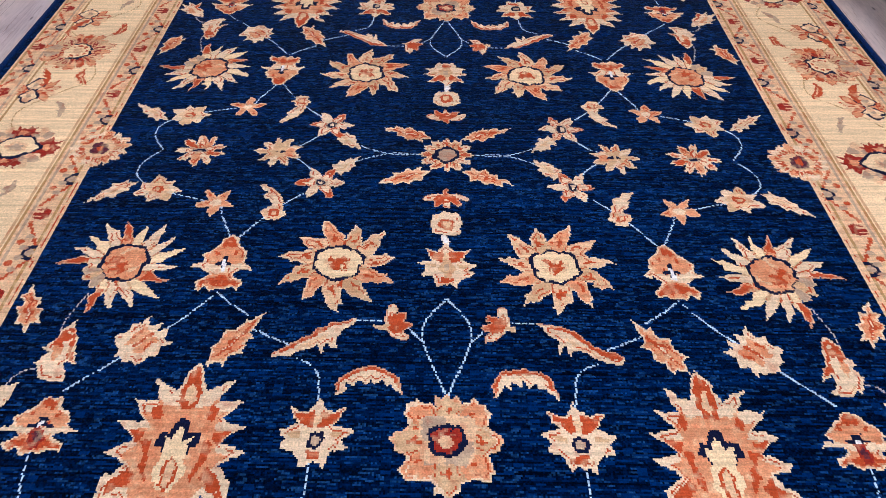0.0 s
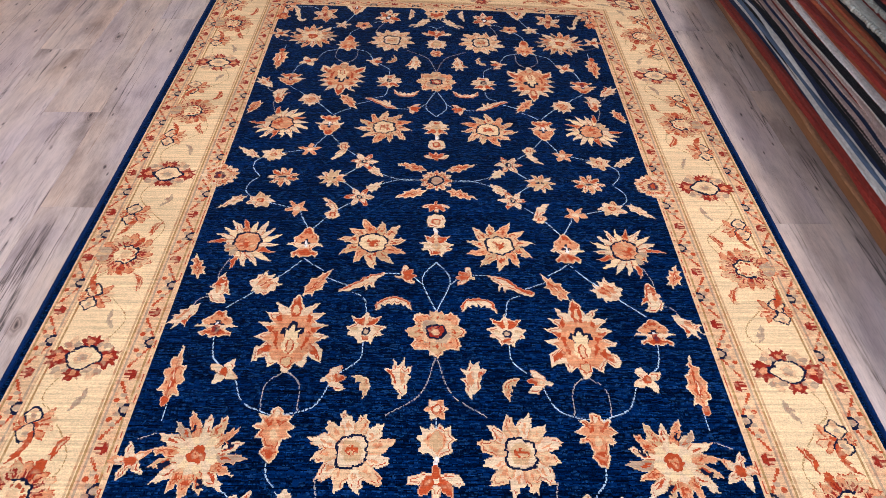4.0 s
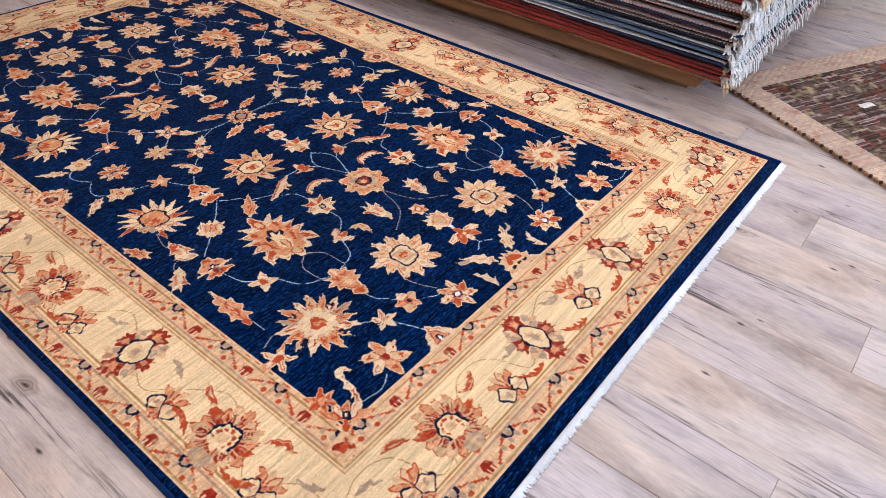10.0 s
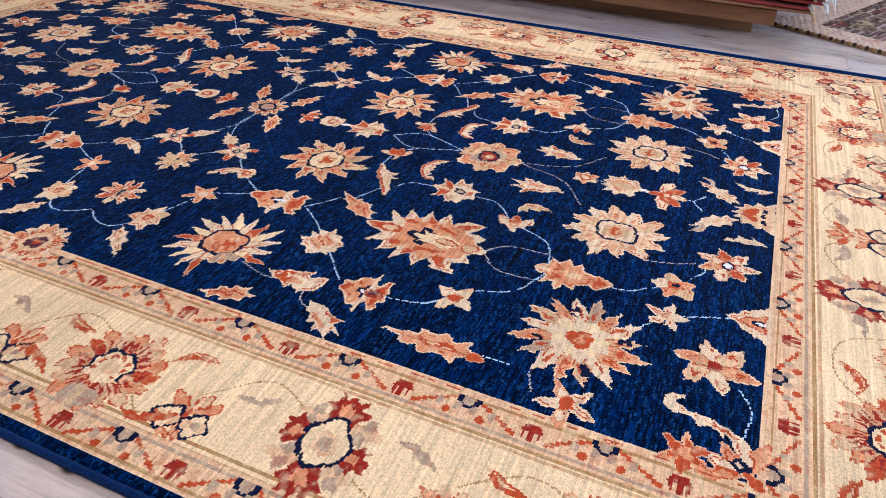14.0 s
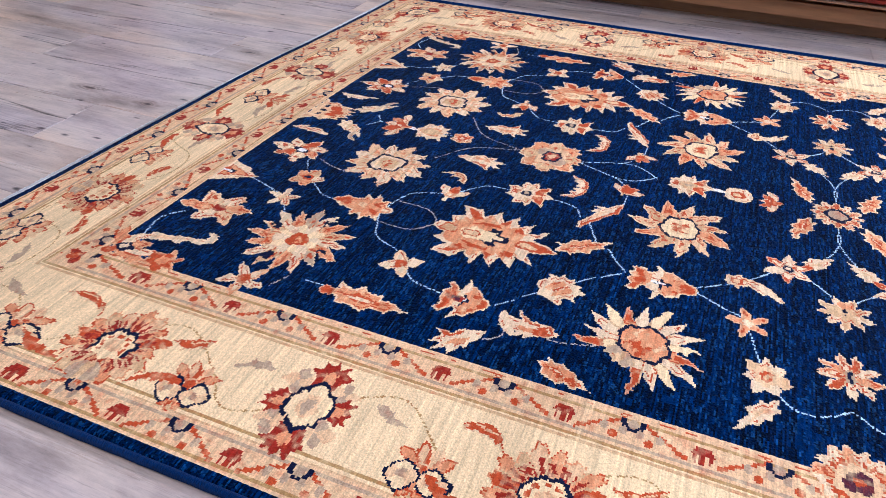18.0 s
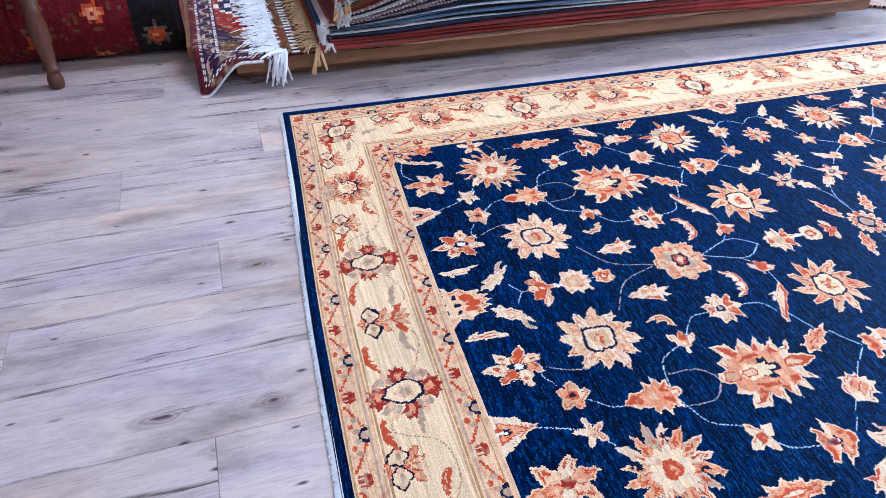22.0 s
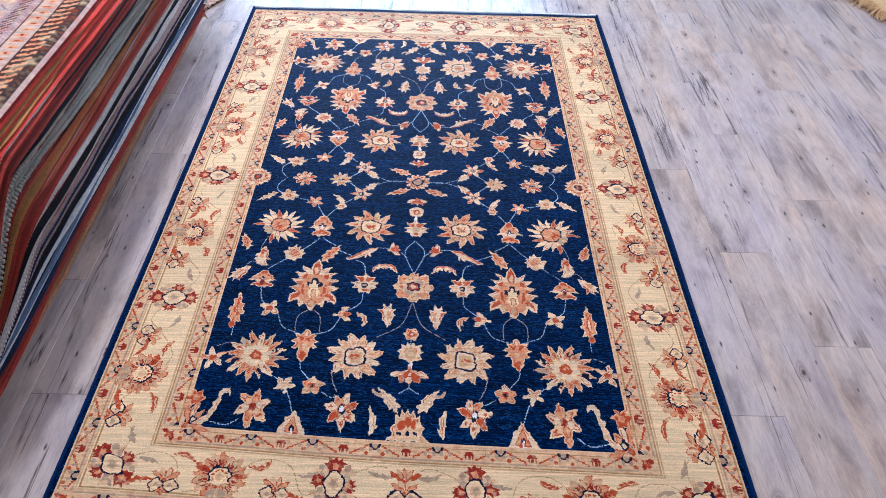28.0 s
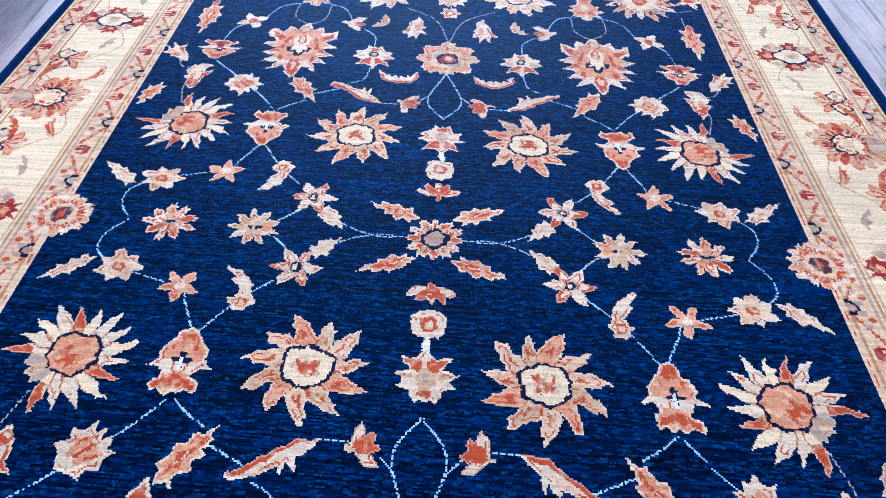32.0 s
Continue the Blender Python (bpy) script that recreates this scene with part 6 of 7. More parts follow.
# ---------------------------------------------------------------- step, rolled rugs, lamp and furniture to the north
def podium():
    ang = math.degrees(math.atan2(2.57 - 1.62, 0.03 + 1.66))
    p = thing("podium_step", "low grey wood step with a rounded pale nosing", "step", pose(-1.66, 1.62, 0, 0, 0, ang))
    ln = 1.915
    part("riser", box(0.0, ln, 0.0, 0.02, 0.0, 0.165), STEP_WOOD, p)
    part("side_board", box(-0.002, 0.018, 0.02, 0.95, 0.0, 0.165), STEP_WOOD, p)
    part("side_board", box(ln - 0.018, ln + 0.002, 0.02, 0.5, 0.0, 0.165), STEP_WOOD, p)
    for k in range(4):
        part("tread_board", box(0.0, ln, 0.055 + 0.12 * k, 0.172 + 0.12 * k, 0.165, 0.185, 0.002), STEP_WOOD, p)
    bm = bmesh.new()
    prev = None
    prof = [(0.052, 0.150), (-0.016, 0.150), (-0.016, 0.168)]
    prof += [(0.010 - 0.026 * math.cos(a), 0.168 + 0.026 * math.sin(a)) for a in (math.pi / 2 * q / 6 for q in range(1, 7))] + [(0.040, 0.194), (0.049, 0.191), (0.052, 0.186)]
    for x in (-0.012, -0.004, ln + 0.004, ln + 0.012):
        k = 0.9 if x in (-0.012, ln + 0.012) else 1.0
        ring = [bm.verts.new((x, 0.02 + (yy - 0.02) * k, 0.17 + (zz - 0.17) * k)) for yy, zz in prof]
        if prev:
            for q in range(len(prof)):
                bm.faces.new((prev[q], prev[(q + 1) % len(prof)], ring[(q + 1) % len(prof)], ring[q]))
        else:
            bm.faces.new(ring[::-1])
        prev = ring
    bm.faces.new(prev)
    bm.normal_update()
    part("nosing", bm, NOSING, p, "rounded pale grey nosing", True)


podium()


def wooden_box():
    ang = math.degrees(math.atan2(2.57 - 1.62, 0.03 + 1.66))
    b = thing("wooden_box", "reddish brown wooden box standing on the step", "box", pose(-1.66, 1.62, 0.185, 0, 0, ang) @ pose(0.10, 0.27, 0))
    part("body", box(-0.08, 0.08, -0.08, 0.08, 0.0, 0.30, 0.006), LEG_WOOD, b)
    part("lid", box(-0.086, 0.086, -0.086, 0.086, 0.30, 0.325, 0.006), LEG_WOOD, b)
    part("plinth_board", box(-0.086, 0.086, -0.086, 0.086, 0.0, 0.03, 0.005), LEG_WOOD, b)


wooden_box()


def strew(c, rng, z0, z1, n, yarns):
    """Small flowers, leaves and marks strewn over a stretch of a roll."""
    for k in range(n):
        x, y = rng.uniform(-c.hx, c.hx), rng.uniform(z0, z1) - c.hy
        r, an = rng.uniform(0.014, 0.030), rng.uniform(0, 360)
        y1, y2, y3 = (yarns[int(q)] for q in rng.integers(0, len(yarns), 3))
        kind = k % 5
        if kind == 0:
            c.bloom(x, y, r, an, [(1.0, 8, 0, 0.35, (y1,), None, None, 0), (0.55, 8, 0.5, 0.2, (y2,), None, None, 0), (0.25, 4, 0, 0, (y3,), None, None, 0)])
        elif kind == 1:
            c.leaf(x - r, y, x + r, y + r * 0.8, r * 0.4, 0.3, y1, y2, 3)
        elif kind == 2:
            c.star(x, y, r * 0.8, 4, an, y1, y2, y3, 0.5)
        elif kind == 3:
            c.fan(x, y, r * 0.8, an, 5, 2.6, (y1, y2, y3), y2, y3)
        else:
            c.dab(x, y, r * 0.5, r * 1.3, rng.choice((0, 90)), y1, 0.35)


def rolled_rug(x, y, r, h, bands, lean_x, lean_y, label, turn=0):
    """A rug rolled up and stood on end; bands are (up to height, ground yarn, motif yarns, motif)."""
    c = Canvas(math.pi * r, h / 2, 0.0042, "ink", fold=False)
    nth, nz = c.nx, c.ny
    rng = np.random.default_rng(int(abs(x * 1000)) + 5)
    Z, T = c.Y + h / 2, c.X
    low = 0.0
    for top, ground, yarns, kind in bands:
        m = (Z >= low) & (Z < top)
        c.rows(m, ground)
        q = (Z - low) / (top - low)
        w = top - low
        if kind == "vine":
            wave = 0.5 + 0.28 * np.sin(T / w * 2.6)
            c.rows(m & (np.abs(q - wave) < 0.10), yarns[0])
            c.rows(m & (np.hypot(((T / w * 2.6 + math.pi / 2) % math.pi - math.pi / 2) / 2.6, q - 0.5) < 0.17), yarns[-1])
        elif kind == "lattice":
            u = np.abs(((T / w) % 1.0) - 0.5) + np.abs(q - 0.5)
            c.rows(m & (np.abs(u - 0.46) < 0.05), yarns[0])
            c.rows(m & (u < 0.26), yarns[1 % len(yarns)])
            c.rows(m & (u < 0.11), yarns[-1])
        elif kind == "tile":
            u, v = np.abs(((T / w / 1.2) % 1.0) - 0.5), np.abs(q - 0.5)
            c.rows(m & (np.abs(np.maximum(u, v) - 0.42) < 0.04), yarns[0])
            c.rows(m & (np.hypot(u, v) < 0.30) & (np.cos(np.arctan2(u, v) * 8) > -0.4), yarns[1 % len(yarns)])
            c.rows(m & (np.hypot(u, v) < 0.1), yarns[-1])
        elif kind == "dash":
            c.rows(m & (((T + Z) % 0.022) < 0.011), yarns[0])
        elif kind == "strewn":
            strew(c, rng, low + 0.01, min(top, 0.75) - 0.01, int((min(top, 0.75) - low) * 2 * math.pi * r / 0.0019), yarns)
        elif kind == "abrash":
            streak = np.repeat(rng.standard_normal((c.ny // 14 + 1, c.nx)), 14, axis=0)[: c.ny]
            edge = np.sin(T / r + 2.2) + c.waver(rng, 0.10, 9) + 0.13 * streak + 0.10 * c.waver(rng, 1.0, 2)
            c.rows(m & (streak * 0.5 + c.waver(rng, 1.0, 4) > 1.3), "dusk")
            c.rows(m & (edge > 0.62), yarns[0])
            c.rows(m & (edge > 0.80), yarns[1])
            for s in range(26):
                c.dab(rng.uniform(-c.hx, c.hx), rng.uniform(low, min(top, 0.8)) - c.hy, 0.008, rng.uniform(0.015, 0.04), 0, yarns[2 + s % (len(yarns) - 2)], 0.45)
        c.rows((Z > low) & (Z < low + 0.005) & (low > 0) & (kind not in ("abrash",)), "bark")
        low = top
    # full detail on the lower part, longer knots above
    cuts = [j for j in range(nz) if j * h / nz < 0.62 or j % 6 == 0] + [nz]
    a = c.a[cuts[:-1]]
    nz = len(cuts) - 1
    heights = np.array(cuts) / c.ny * h
    verts = np.zeros((nz + 1, nth, 3))
    for j in range(nz + 1):
        t = np.arange(nth) / nth * TAU
        rr = r * (1 + 0.02 * np.sin(2 * t + heights[j] * 2)) * (1 + 0.03 * math.sin(heights[j] * 6))
        verts[j, :, 0], verts[j, :, 1], verts[j, :, 2] = rr * np.cos(t), rr * np.sin(t), heights[j]
    roll = thing("rolled_rug", label, "rolled rug", pose(x, y, 0, 0, 0, turn), "rugs rolled and stood on end")
    me = bpy.data.meshes.new("roll")
    jj, ii = np.divmod(np.arange(nz * nth), nth)
    quad = np.stack([jj * nth + ii, jj * nth + (ii + 1) % nth, (jj + 1) * nth + (ii + 1) % nth, (jj + 1) * nth + ii], 1)
    verts[:, :, 0] += (heights * lean_x)[:, None]
    verts[:, :, 1] += (heights * lean_y)[:, None]
    me.from_pydata(verts.reshape(-1, 3).tolist(), [], quad.tolist())
    me.materials.append(PILE)
    rng = np.random.default_rng(int(abs(x * 100)))
    rgb = np.clip(YRGB[a.ravel()] * (1 + 0.14 * rng.standard_normal((a.size, 1))), 0, 1)
    at = me.attributes.new("yarn", "FLOAT_COLOR", "FACE")
    at.data.foreach_set("color", np.hstack([rgb, np.ones((a.size, 1))]).ravel())
    me.polygons.foreach_set("use_smooth", [True] * len(me.polygons))
    part("roll", me, None, roll)
    # the spiral end, top and bottom
    for zc in (0.004, h - 0.002):
        bm = bmesh.new()
        prev = None
        for k in range(150):
            t = k / 149
            rr = r * (0.98 - 0.82 * t)
            aa = TAU * 5 * t
            ring = [bm.verts.new(((rr - w) * math.cos(aa) + zc * lean_x, (rr - w) * math.sin(aa) + zc * lean_y, zc + dz)) for w, dz in ((0, 0), (0.006, 0.003), (0.013, 0))]
            if prev:
                for q in range(2):
                    bm.faces.new((prev[q], prev[q + 1], ring[q + 1], ring[q]))
            prev = ring
        part("end_spiral", bm, EDGE["p"], roll, "wound pale edge of the roll")


def rolls():
    # by the north wall
    rolled_rug(0.137, 2.767, 0.105, 1.35, ((1.35, "navy", ("blue", "pale", "salmon", "pale", "rust", "white", "dusk"), "abrash"),), -0.05, 0.14, "navy rolled rug with a washed pale blue edge standing on end", 150)
    rolled_rug(0.339, 2.787, 0.095, 1.3, ((0.11, "cream", ("gold", "bark", "rust", "umber"), "strewn"), (0.24, "cream", ("umber", "gold", "bark"), "lattice"), (0.26, "cream", ("rust",), "dash"), (0.42, "ash", ("teal", "rust", "gold", "slate"), "strewn"), (1.3, "cream", ("gold", "rust", "bark", "salmon"), "strewn")), -0.03, 0.13, "cream and orange floral rolled rug standing on end")
    rolled_rug(0.540, 2.735, 0.100, 1.4, ((0.015, "ink", ("ink",), ""), (0.062, "ash", ("ink", "brown", "bark"), "strewn"), (0.07, "ink", ("ink",), ""), (0.135, "ash", ("bark", "slate", "plum", "tan"), "tile"), (0.143, "ink", ("ink",), ""), (0.195, "ash", ("bark", "salmon", "ink"), "vine"), (0.203, "ink", ("ink",), ""), (1.4, "ash", ("bark", "gold", "slate", "plum", "teal"), "strewn")), -0.03, 0.13, "grey rolled rug with dark line bands standing on end")
    rolled_rug(0.790, 2.818, 0.095, 1.3, ((0.035, "oxblood", ("red",), ""), (0.05, "cream", ("white",), ""), (0.062, "oxblood", ("bark",), "dash"), (0.16, "slate", ("crimson", "crimson", "pale"), "lattice"), (0.18, "bark", ("crimson",), "dash"), (0.3, "cream", ("plum", "crimson", "ink"), "tile"), (1.3, "crimson", ("ivory", "ink", "slate"), "strewn")), -0.02, 0.13, "red, cream and slate patterned rolled rug standing on end")
    rolled_rug(1.14, 2.88, 0.13, 1.3, ((0.035, "plum", ("brown",), ""), (0.085, "black", ("tan", "umber"), "vine"), (0.105, "plum", ("rust",), "dash"), (1.3, "oxblood", ("black", "umber", "tan", "crimson"), "strewn")), -0.02, 0.12, "dark red rolled rug with a black border band standing on end")
    # west of the step
    rolled_rug(-1.90, 1.80, 0.105, 1.4, ((0.02, "plum", ("plum",), ""), (0.075, "ink", ("ivory", "brown"), "vine"), (0.095, "plum", ("plum",), ""), (1.4, "ink", ("crimson", "mauve", "salmon", "slate", "plum"), "strewn")), 0.0, 0.10, "black and plum floral rolled rug standing on end")
    rolled_rug(-2.10, 1.95, 0.10, 1.3, ((0.02, "ivory", ("tan",), ""), (1.3, "ivory", ("grey", "umber", "tan", "dust"), "strewn")), 0.0, 0.08, "cream rolled rug with small grey flowers standing on end")
    rolled_rug(-2.24, 1.80, 0.11, 1.35, ((0.016, "slate", ("pale",), ""), (0.065, "dust", ("grey", "slate"), "vine"), (0.2, "cream", ("plum", "tan", "olive", "rose"), "strewn"), (0.225, "salmon", ("rust",), "dash"), (0.29, "rose", ("crimson", "tan"), "vine"), (1.35, "cream", ("slate", "tan", "rust"), "strewn")), -0.01, 0.09, "beige and peach rolled rug standing on end")
    rolled_rug(-2.43, 1.66, 0.11, 1.35, ((0.03, "oxblood", ("white",), "dash"), (0.12, "rose", ("bark", "crimson", "ivory"), "tile"), (0.15, "cream", ("black",), "vine"), (1.35, "dust", ("rust", "brown", "cream", "slate"), "strewn")), -0.01, 0.09, "cream rolled rug with a dusty red band standing on end")
    rolled_rug(-2.62, 1.74, 0.10, 1.3, ((0.2, "ash", ("ink", "slate", "umber"), "strewn"), (1.3, "ash", ("ivory", "brown"), "strewn")), -0.02, 0.08, "grey rolled rug standing behind the lamp")
    rolled_rug(-2.80, 1.62, 0.11, 1.4, ((0.16, "umber", ("gold", "rust", "bark"), "tile"), (0.19, "cream", ("rust",), "vine"), (1.4, "rust", ("gold", "oxblood", "ink", "salmon"), "strewn")), -0.03, 0.08, "rust red rolled rug with gold medallions standing on end")
    rolled_rug(-3.02, 1.50, 0.11, 1.4, ((0.3, "salmon", ("white", "crimson", "ink"), "strewn"), (1.4, "red", ("ivory", "ink", "gold"), "strewn")), -0.03, 0.08, "salmon and white rolled rug standing on end")


rolls()

BRASS, _n, _l, _b = material("aged_brass", 0.32, 1.0)
_a = noise_node(_n, _l, coords(_n, _l), 14, 4)
_l.new(ramp(_n, _l, _a.outputs["Fac"], [(0.3, lin((66, 50, 34))), (0.7, lin((140, 112, 78)))]), _b.inputs["Base Color"])
MOSAIC, _n, _l, _b = material("mosaic_glass", 0.2, 0.0)
_v = _n.new("ShaderNodeTexVoronoi")
_v.feature = "DISTANCE_TO_EDGE"
_v.inputs["Scale"].default_value = 34
_l.new(coords(_n, _l), _v.inputs["Vector"])
_l.new(ramp(_n, _l, _v.outputs["Distance"], [(0.05, lin((92, 40, 44))), (0.1, lin((240, 226, 224)))]), _b.inputs["Base Color"])
_l.new(ramp(_n, _l, _v.outputs["Distance"], [(0.05, (0.05, 0.01, 0.01)), (0.1, (1.0, 0.85, 0.8))]), _b.inputs["Emission Color"])
_b.inputs["Emission Strength"].default_value = 0.5


def lamp():
    x, y = -2.47, 1.26
    lp = thing("mosaic_floor_lamp", "aged brass floor lamp with small white mosaic glass globes", "floor lamp", pose(x, y, 0))
    # flat foot with raised rings, then a ribbed dome
    prof = [(0.03, 0.002), (0.186, 0.002), (0.190, 0.006)]
    for k in range(7):
        r, z = 0.188 - 0.0135 * k, 0.010 + 0.0062 * k
        prof += [(r, z), (r - 0.002, z + 0.0055), (r - 0.007, z + 0.0065), (r - 0.0105, z + 0.003)]
    prof += [(0.092, 0.052), (0.086, 0.060), (0.078, 0.066), (0.072, 0.082), (0.060, 0.098), (0.044, 0.110), (0.034, 0.116), (0.030, 0.124), (0.022, 0.128), (0.024, 0.138), (0.016, 0.144), (0.010, 0.15)]
    part("base", lathe(prof, 48), BRASS, lp, "round ringed brass base", True)
    bm = bmesh.new()
    for k in range(40):
        a = TAU * k / 40
        r = bmesh.ops.create_icosphere(bm, subdivisions=1, radius=0.006, matrix=pose(0.07 * math.cos(a), 0.07 * math.sin(a), 0.074, 0, 0, math.degrees(a)) @ Matrix.Diagonal((2.6, 0.6, 1.2, 1)))
    part("fluted_collar", bm, BRASS, lp, "", True)
    part("pole", lathe([(0.009, 0.14), (0.009, 1.5)], 16), BRASS, lp, "", True)
    for k, (a, z) in enumerate(((20, 0.31), (150, 0.62), (265, 0.95))):
        dx, dy = 0.13 * math.cos(radians(a)), 0.13 * math.sin(radians(a))
        prof = [(0.02 + 0.068 * math.sin(math.pi * q / 16) ** 0.8, 0.05 * -math.cos(math.pi * q / 16)) for q in range(1, 16)]
        g = part("globe", lathe(prof, 32), MOSAIC, lp, "white mosaic glass globe", True, pose(dx, dy, z))
        part("cap", lathe([(0.03, 0.045), (0.034, 0.052), (0.028, 0.066), (0.012, 0.075), (0.008, 0.09)], 20), BRASS, g, "", True)
        part("cup", lathe([(0.006, -0.11), (0.02, -0.10), (0.036, -0.085), (0.04, -0.06), (0.032, -0.047)], 20), BRASS, g, "", True)
        bm = bmesh.new()
        prev = None
        for q in range(13):
            t = q / 12
            p = Vector((-dx * (1 - t), -dy * (1 - t), -0.11 - 0.03 * math.sin(math.pi * t)))
            ring = [bm.verts.new(p + Vector((0.004 * math.cos(b), 0.004 * math.sin(b) * 0.7, 0.004 * math.sin(b)))) for b in (TAU * s / 6 for s in range(6))]
            if prev:
                for s in range(6):
                    bm.faces.new((prev[s], prev[(s + 1) % 6], ring[(s + 1) % 6], ring[s]))
            prev = ring
        part("arm", bm, BRASS, g, "", True)


lamp()


def side_bench():
    b = thing("wooden_bench", "dark walnut bench on turned legs before a red rolled rug", "bench")
    prof = [(0.020, 0.0), (0.024, 0.006), (0.026, 0.03), (0.021, 0.05), (0.017, 0.058), (0.027, 0.066), (0.028, 0.075), (0.02, 0.083), (0.023, 0.12), (0.03, 0.17), (0.031, 0.21), (0.024, 0.25), (0.033, 0.262), (0.024, 0.275), (0.026, 0.34), (0.03, 0.4)]
    for x, y in ((1.385, 2.62), (1.375, 2.135), (1.74, 2.62), (1.74, 2.135)):
        part("leg", lathe(prof, 20), LEG_WOOD, b, "turned leg", True, pose(x, y, 0))
    part("seat", box(1.32, 1.80, 2.06, 2.70, 0.4, 0.435, 0.006), LEG_WOOD, b)
    part("apron", box(1.362, 1.384, 2.165, 2.59, 0.345, 0.4), LEG_WOOD, b)


side_bench()


def lying_roll(x, y0, y1, r, label):
    nth, nl = 72, 130
    th, t = np.meshgrid((np.arange(nth) + 0.5) / nth, (np.arange(nl) + 0.5) / nl)
    L = y1 - y0
    a = np.full(th.shape, YI["oxblood"])
    a[:] = YI["wine"]
    q = (t * L / 0.19) % 1.0
    k = np.floor(t * L / 0.19)
    f = (th * 5 + 0.5 * (k % 2)) % 1.0
    rr = np.hypot((f - 0.5) * 0.99, q - 0.5)
    an = np.arctan2(f - 0.5, q - 0.5)
    a[np.abs(f - 0.5 - 0.32 * np.sin(TAU * q)) < 0.03] = YI["umber"]
    a[rr < 0.36] = YI["wine"]
    a[(np.abs(rr - 0.30) < 0.05) & (np.cos(an * 4 + k) > 0.55)] = YI["umber"]
    a[rr < 0.17 + 0.045 * np.cos(an * 6 + k)] = YI["rust"]
    a[(rr < 0.13) & (k % 3 == 1)] = YI["salmon"]
    a[rr < 0.055] = YI["oxblood"]
    border = t * L < 0.17
    a[border] = YI["black"]
    a[border & (rr < 0.24 + 0.05 * np.cos(an * 8))] = YI["taupe"]
    a[border & (rr < 0.15)] = YI["rust"]
    a[border & (rr < 0.06)] = YI["gold"]
    tt = np.arange(nth) / nth * TAU
    verts = np.zeros((nl + 1, nth, 3))
    for j in range(nl + 1):
        verts[j, :, 0], verts[j, :, 1], verts[j, :, 2] = r * np.sin(tt), j / nl * L, r + 0.001 + r * np.cos(tt) * (1 - 0.0)
    me = bpy.data.meshes.new("roll")
    jj, ii = np.divmod(np.arange(nl * nth), nth)
    quad = np.stack([jj * nth + ii, jj * nth + (ii + 1) % nth, (jj + 1) * nth + (ii + 1) % nth, (jj + 1) * nth + ii], 1)
    me.from_pydata(verts.reshape(-1, 3).tolist(), [], quad.tolist())
    me.materials.append(PILE)
    at = me.attributes.new("yarn", "FLOAT_COLOR", "FACE")
    rgb = np.clip(YRGB[a.ravel()] * (1 + 0.14 * np.random.default_rng(4).standard_normal((a.size, 1))), 0, 1)
    at.data.foreach_set("color", np.hstack([rgb, np.ones((a.size, 1))]).ravel())
    me.polygons.foreach_set("use_smooth", [True] * len(me.polygons))
    o = thing("lying_rug_roll", label, "rolled rug", pose(x, y0, 0))
    part("roll", me, None, o)
    bm = lathe([(0.001, 0.0), (r * 0.3, 0.006), (r * 0.5, 0.0), (r * 0.7, 0.006), (r * 0.97, 0.0)], 32, False)
    part("end_spiral", bm, EDGE["m"], o, "", True, pose(0, 0.003, r, 90, 0, 0))


lying_roll(1.635, 1.70, 3.15, 0.15, "thick dark red rolled rug with orange blossoms lying on the floor")


# ---------------------------------------------------------------- south side: mat with a stand's foot, shaggy rug end
def south_mat():
    m = thing("ribbed_mat", "grey ribbed floor mat", "mat", pose(-1.1, -2.62, 0))
    bm = bmesh.new()
    add_box(bm, -0.8, 0.8, -0.46, 0.46, 0.0005, 0.006)
    part("base", bm, EDGE["g"], m)
    bm = bmesh.new()
    for k in range(44):
        y = -0.45 + 0.9 * k / 43
        add_box(bm, -0.79, 0.79, y - 0.007, y + 0.005, 0.006, 0.010)
    part("ribs", bm, yarn_material("grey_mat_rib", (128, 132, 134), 0.2), m)
    s = thing("sign_stand", "black metal stand on the ribbed mat", "stand", pose(-0.74, -2.3, 0.010))
    bm = bmesh.new()
    prev = None
    for k in range(9):
        t = k / 8
        p = Vector((0.0, 0.10 * (1 - t) ** 2, 0.015 + 0.5 * t * t))
        ring = [bm.verts.new(p + Vector((0.014 * math.cos(b), 0.014 * math.sin(b), 0.010 * math.sin(b)))) for b in (TAU * q / 8 for q in range(8))]
        if prev:
            for q in range(8):
                bm.faces.new((prev[q], prev[(q + 1) % 8], ring[(q + 1) % 8], ring[q]))
        prev = ring
    part("foot", bm, BLACK, s, "", True)
    part("pole", lathe([(0.014, 0.0), (0.014, 0.5), (0.012, 1.1)], 12), BLACK, s, "", True, pose(0, -0.02, 0))


south_mat()


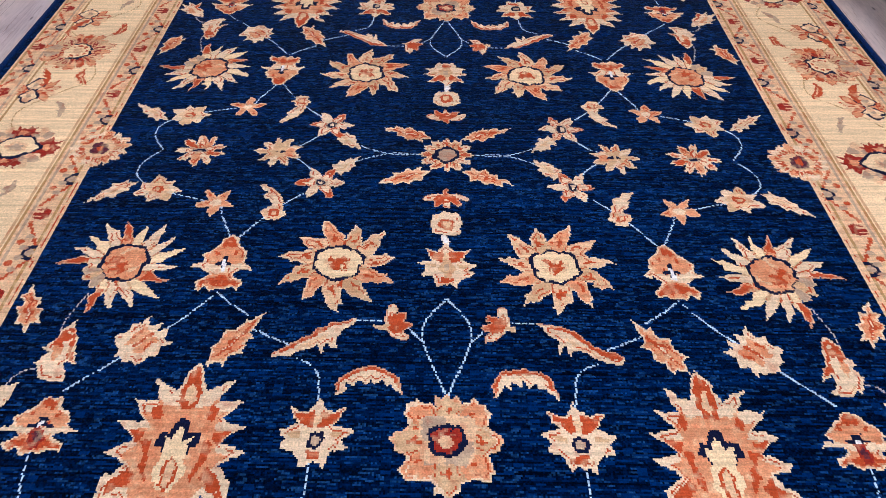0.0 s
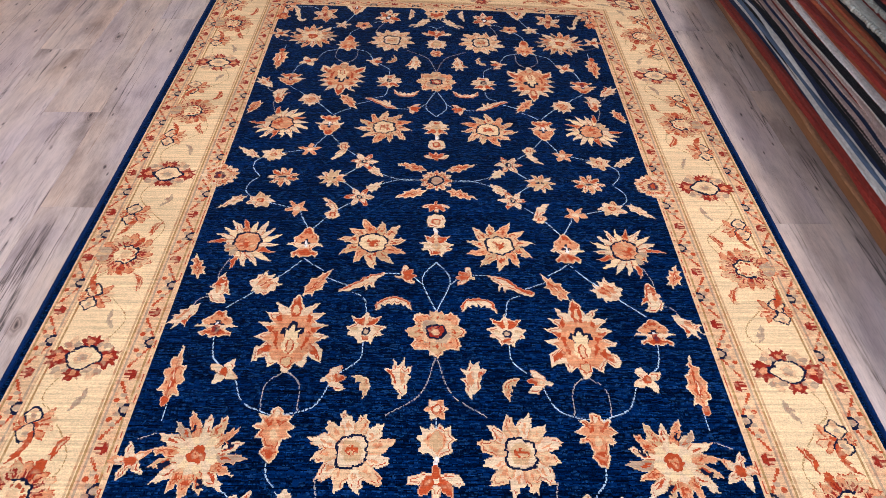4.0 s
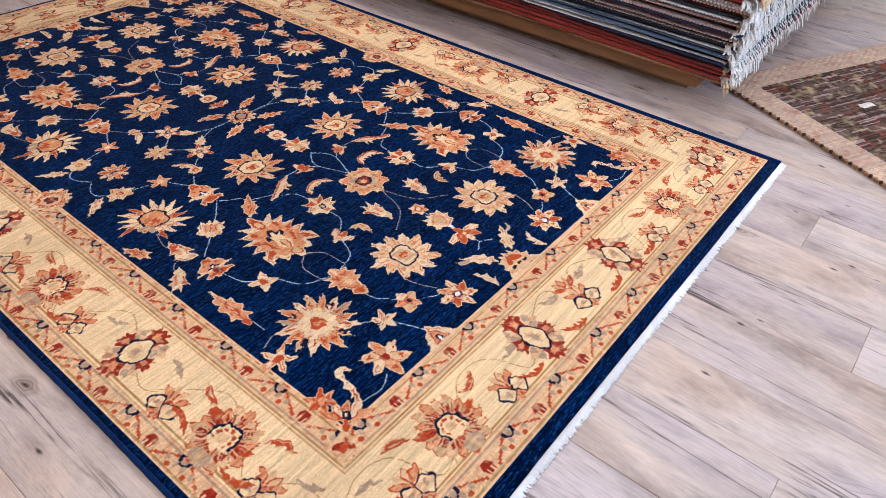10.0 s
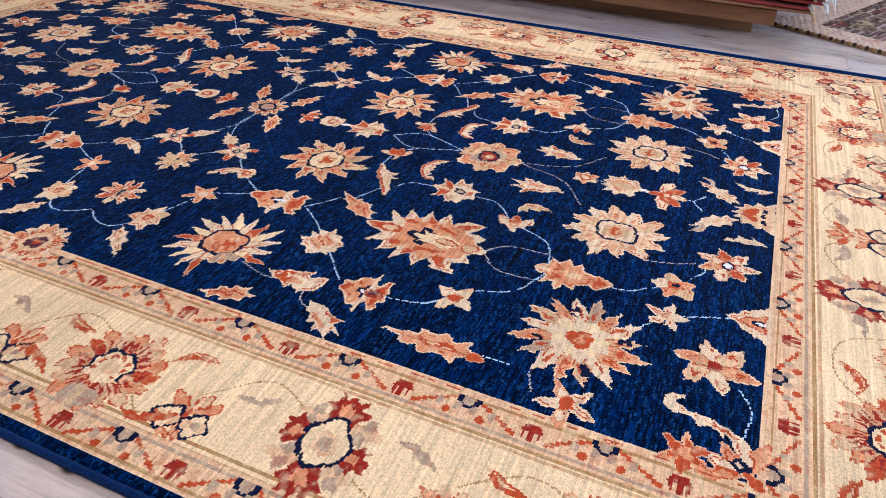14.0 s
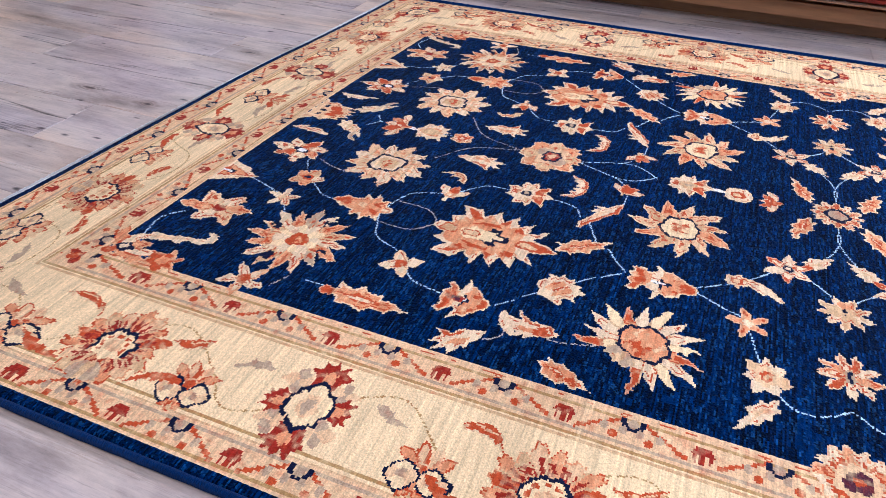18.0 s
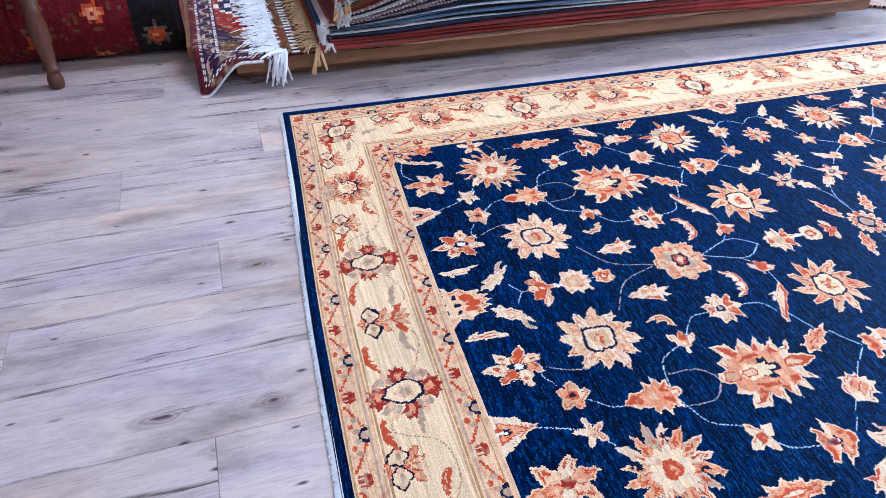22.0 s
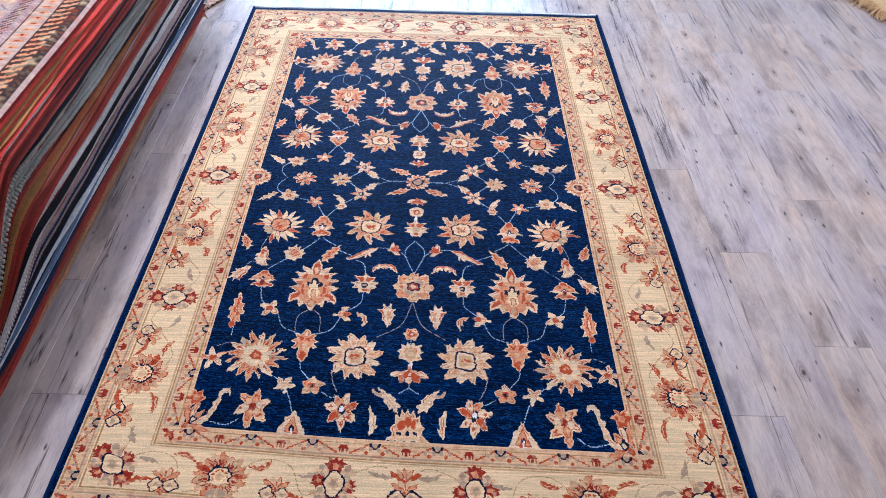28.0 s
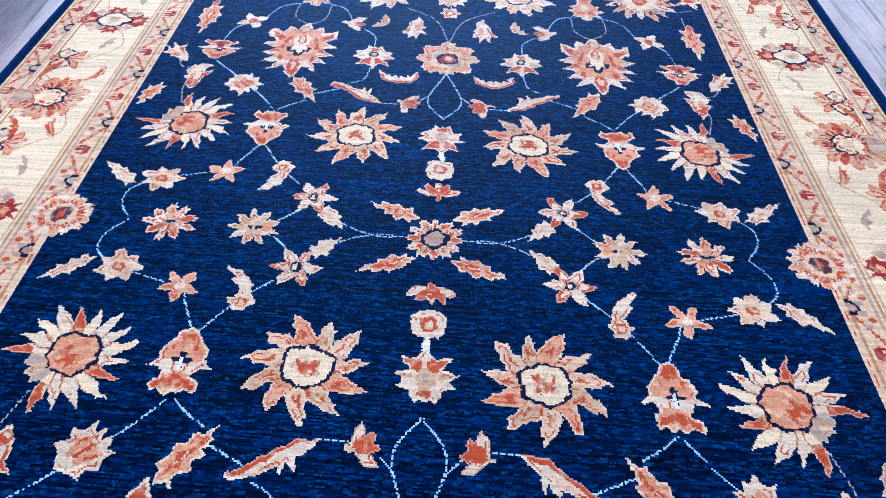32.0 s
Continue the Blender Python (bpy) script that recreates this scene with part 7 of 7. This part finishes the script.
def shaggy_end():
    x, y = -2.78, -1.56
    o = thing("shaggy_rug", "beige shaggy wool rug folded on the floor", "rug", pose(x, y, 0, 0, 0, 20))
    part("fold", box(-0.45, 0.05, -0.7, 0.05, 0.0, 0.07, 0.03), FRINGE_CREAM, o, "", True)
    bm = bmesh.new()
    rnd = random.Random(7)
    pl = [((0.04, -0.7 + 0.75 * (k + rnd.random()) / 90, rnd.uniform(0.01, 0.06)), (1, rnd.uniform(-0.4, 0.4), 0.2)) for k in range(90)]
    pl += [((-0.45 + 0.5 * (k + rnd.random()) / 60, 0.04, rnd.uniform(0.01, 0.06)), (rnd.uniform(-0.4, 0.4), 1, 0.2)) for k in range(60)]
    strands(bm, pl, 0.06, 0.012, 0.5, 0.5, 8, 4, 0.001)
    part("fringe", bm, FRINGE_CREAM, o)


shaggy_end()


# ---------------------------------------------------------------- floor planks, last
def planks():
    w, gap = 0.196, 0.0006
    rnd = random.Random(12)
    meshes = {}
    x = ROOM_W
    first = -0.203 - w * math.ceil((-0.203 - ROOM_W) / w)
    k = 0
    while first + k * w < ROOM_E:
        x0 = first + k * w
        y = ROOM_S - 1.22 * ((k * 0.37 + 0.1 * rnd.random()) % 1.0)
        while y < ROOM_N:
            ln = 1.22
            key = 0
            if key not in meshes:
                bm = bmesh.new()
                hw, hl, e = w / 2 - gap / 2, ln / 2 - gap / 2, 0.0010
                top = [bm.verts.new((sx * (hw - e), sy * (hl - e), 0.0)) for sx, sy in ((-1, -1), (1, -1), (1, 1), (-1, 1))]
                mid = [bm.verts.new((sx * hw, sy * hl, -0.0009)) for sx, sy in ((-1, -1), (1, -1), (1, 1), (-1, 1))]
                low = [bm.verts.new((sx * hw, sy * hl, -0.0039)) for sx, sy in ((-1, -1), (1, -1), (1, 1), (-1, 1))]
                bm.faces.new(top)
                for a, b in ((mid, top), (low, mid)):
                    for q in range(4):
                        bm.faces.new((a[q], a[(q + 1) % 4], b[(q + 1) % 4], b[q]))
                meshes[key] = mesh_of("plank", bm, PLANK)
            ob = new("plank", meshes[key])
            ob.parent = floor
            ob.location = (x0 + w / 2, y + ln / 2, 0)
            if rnd.random() < 0.5:
                ob.rotation_euler = (0, 0, math.pi)
            y += ln
        k += 1


planks()
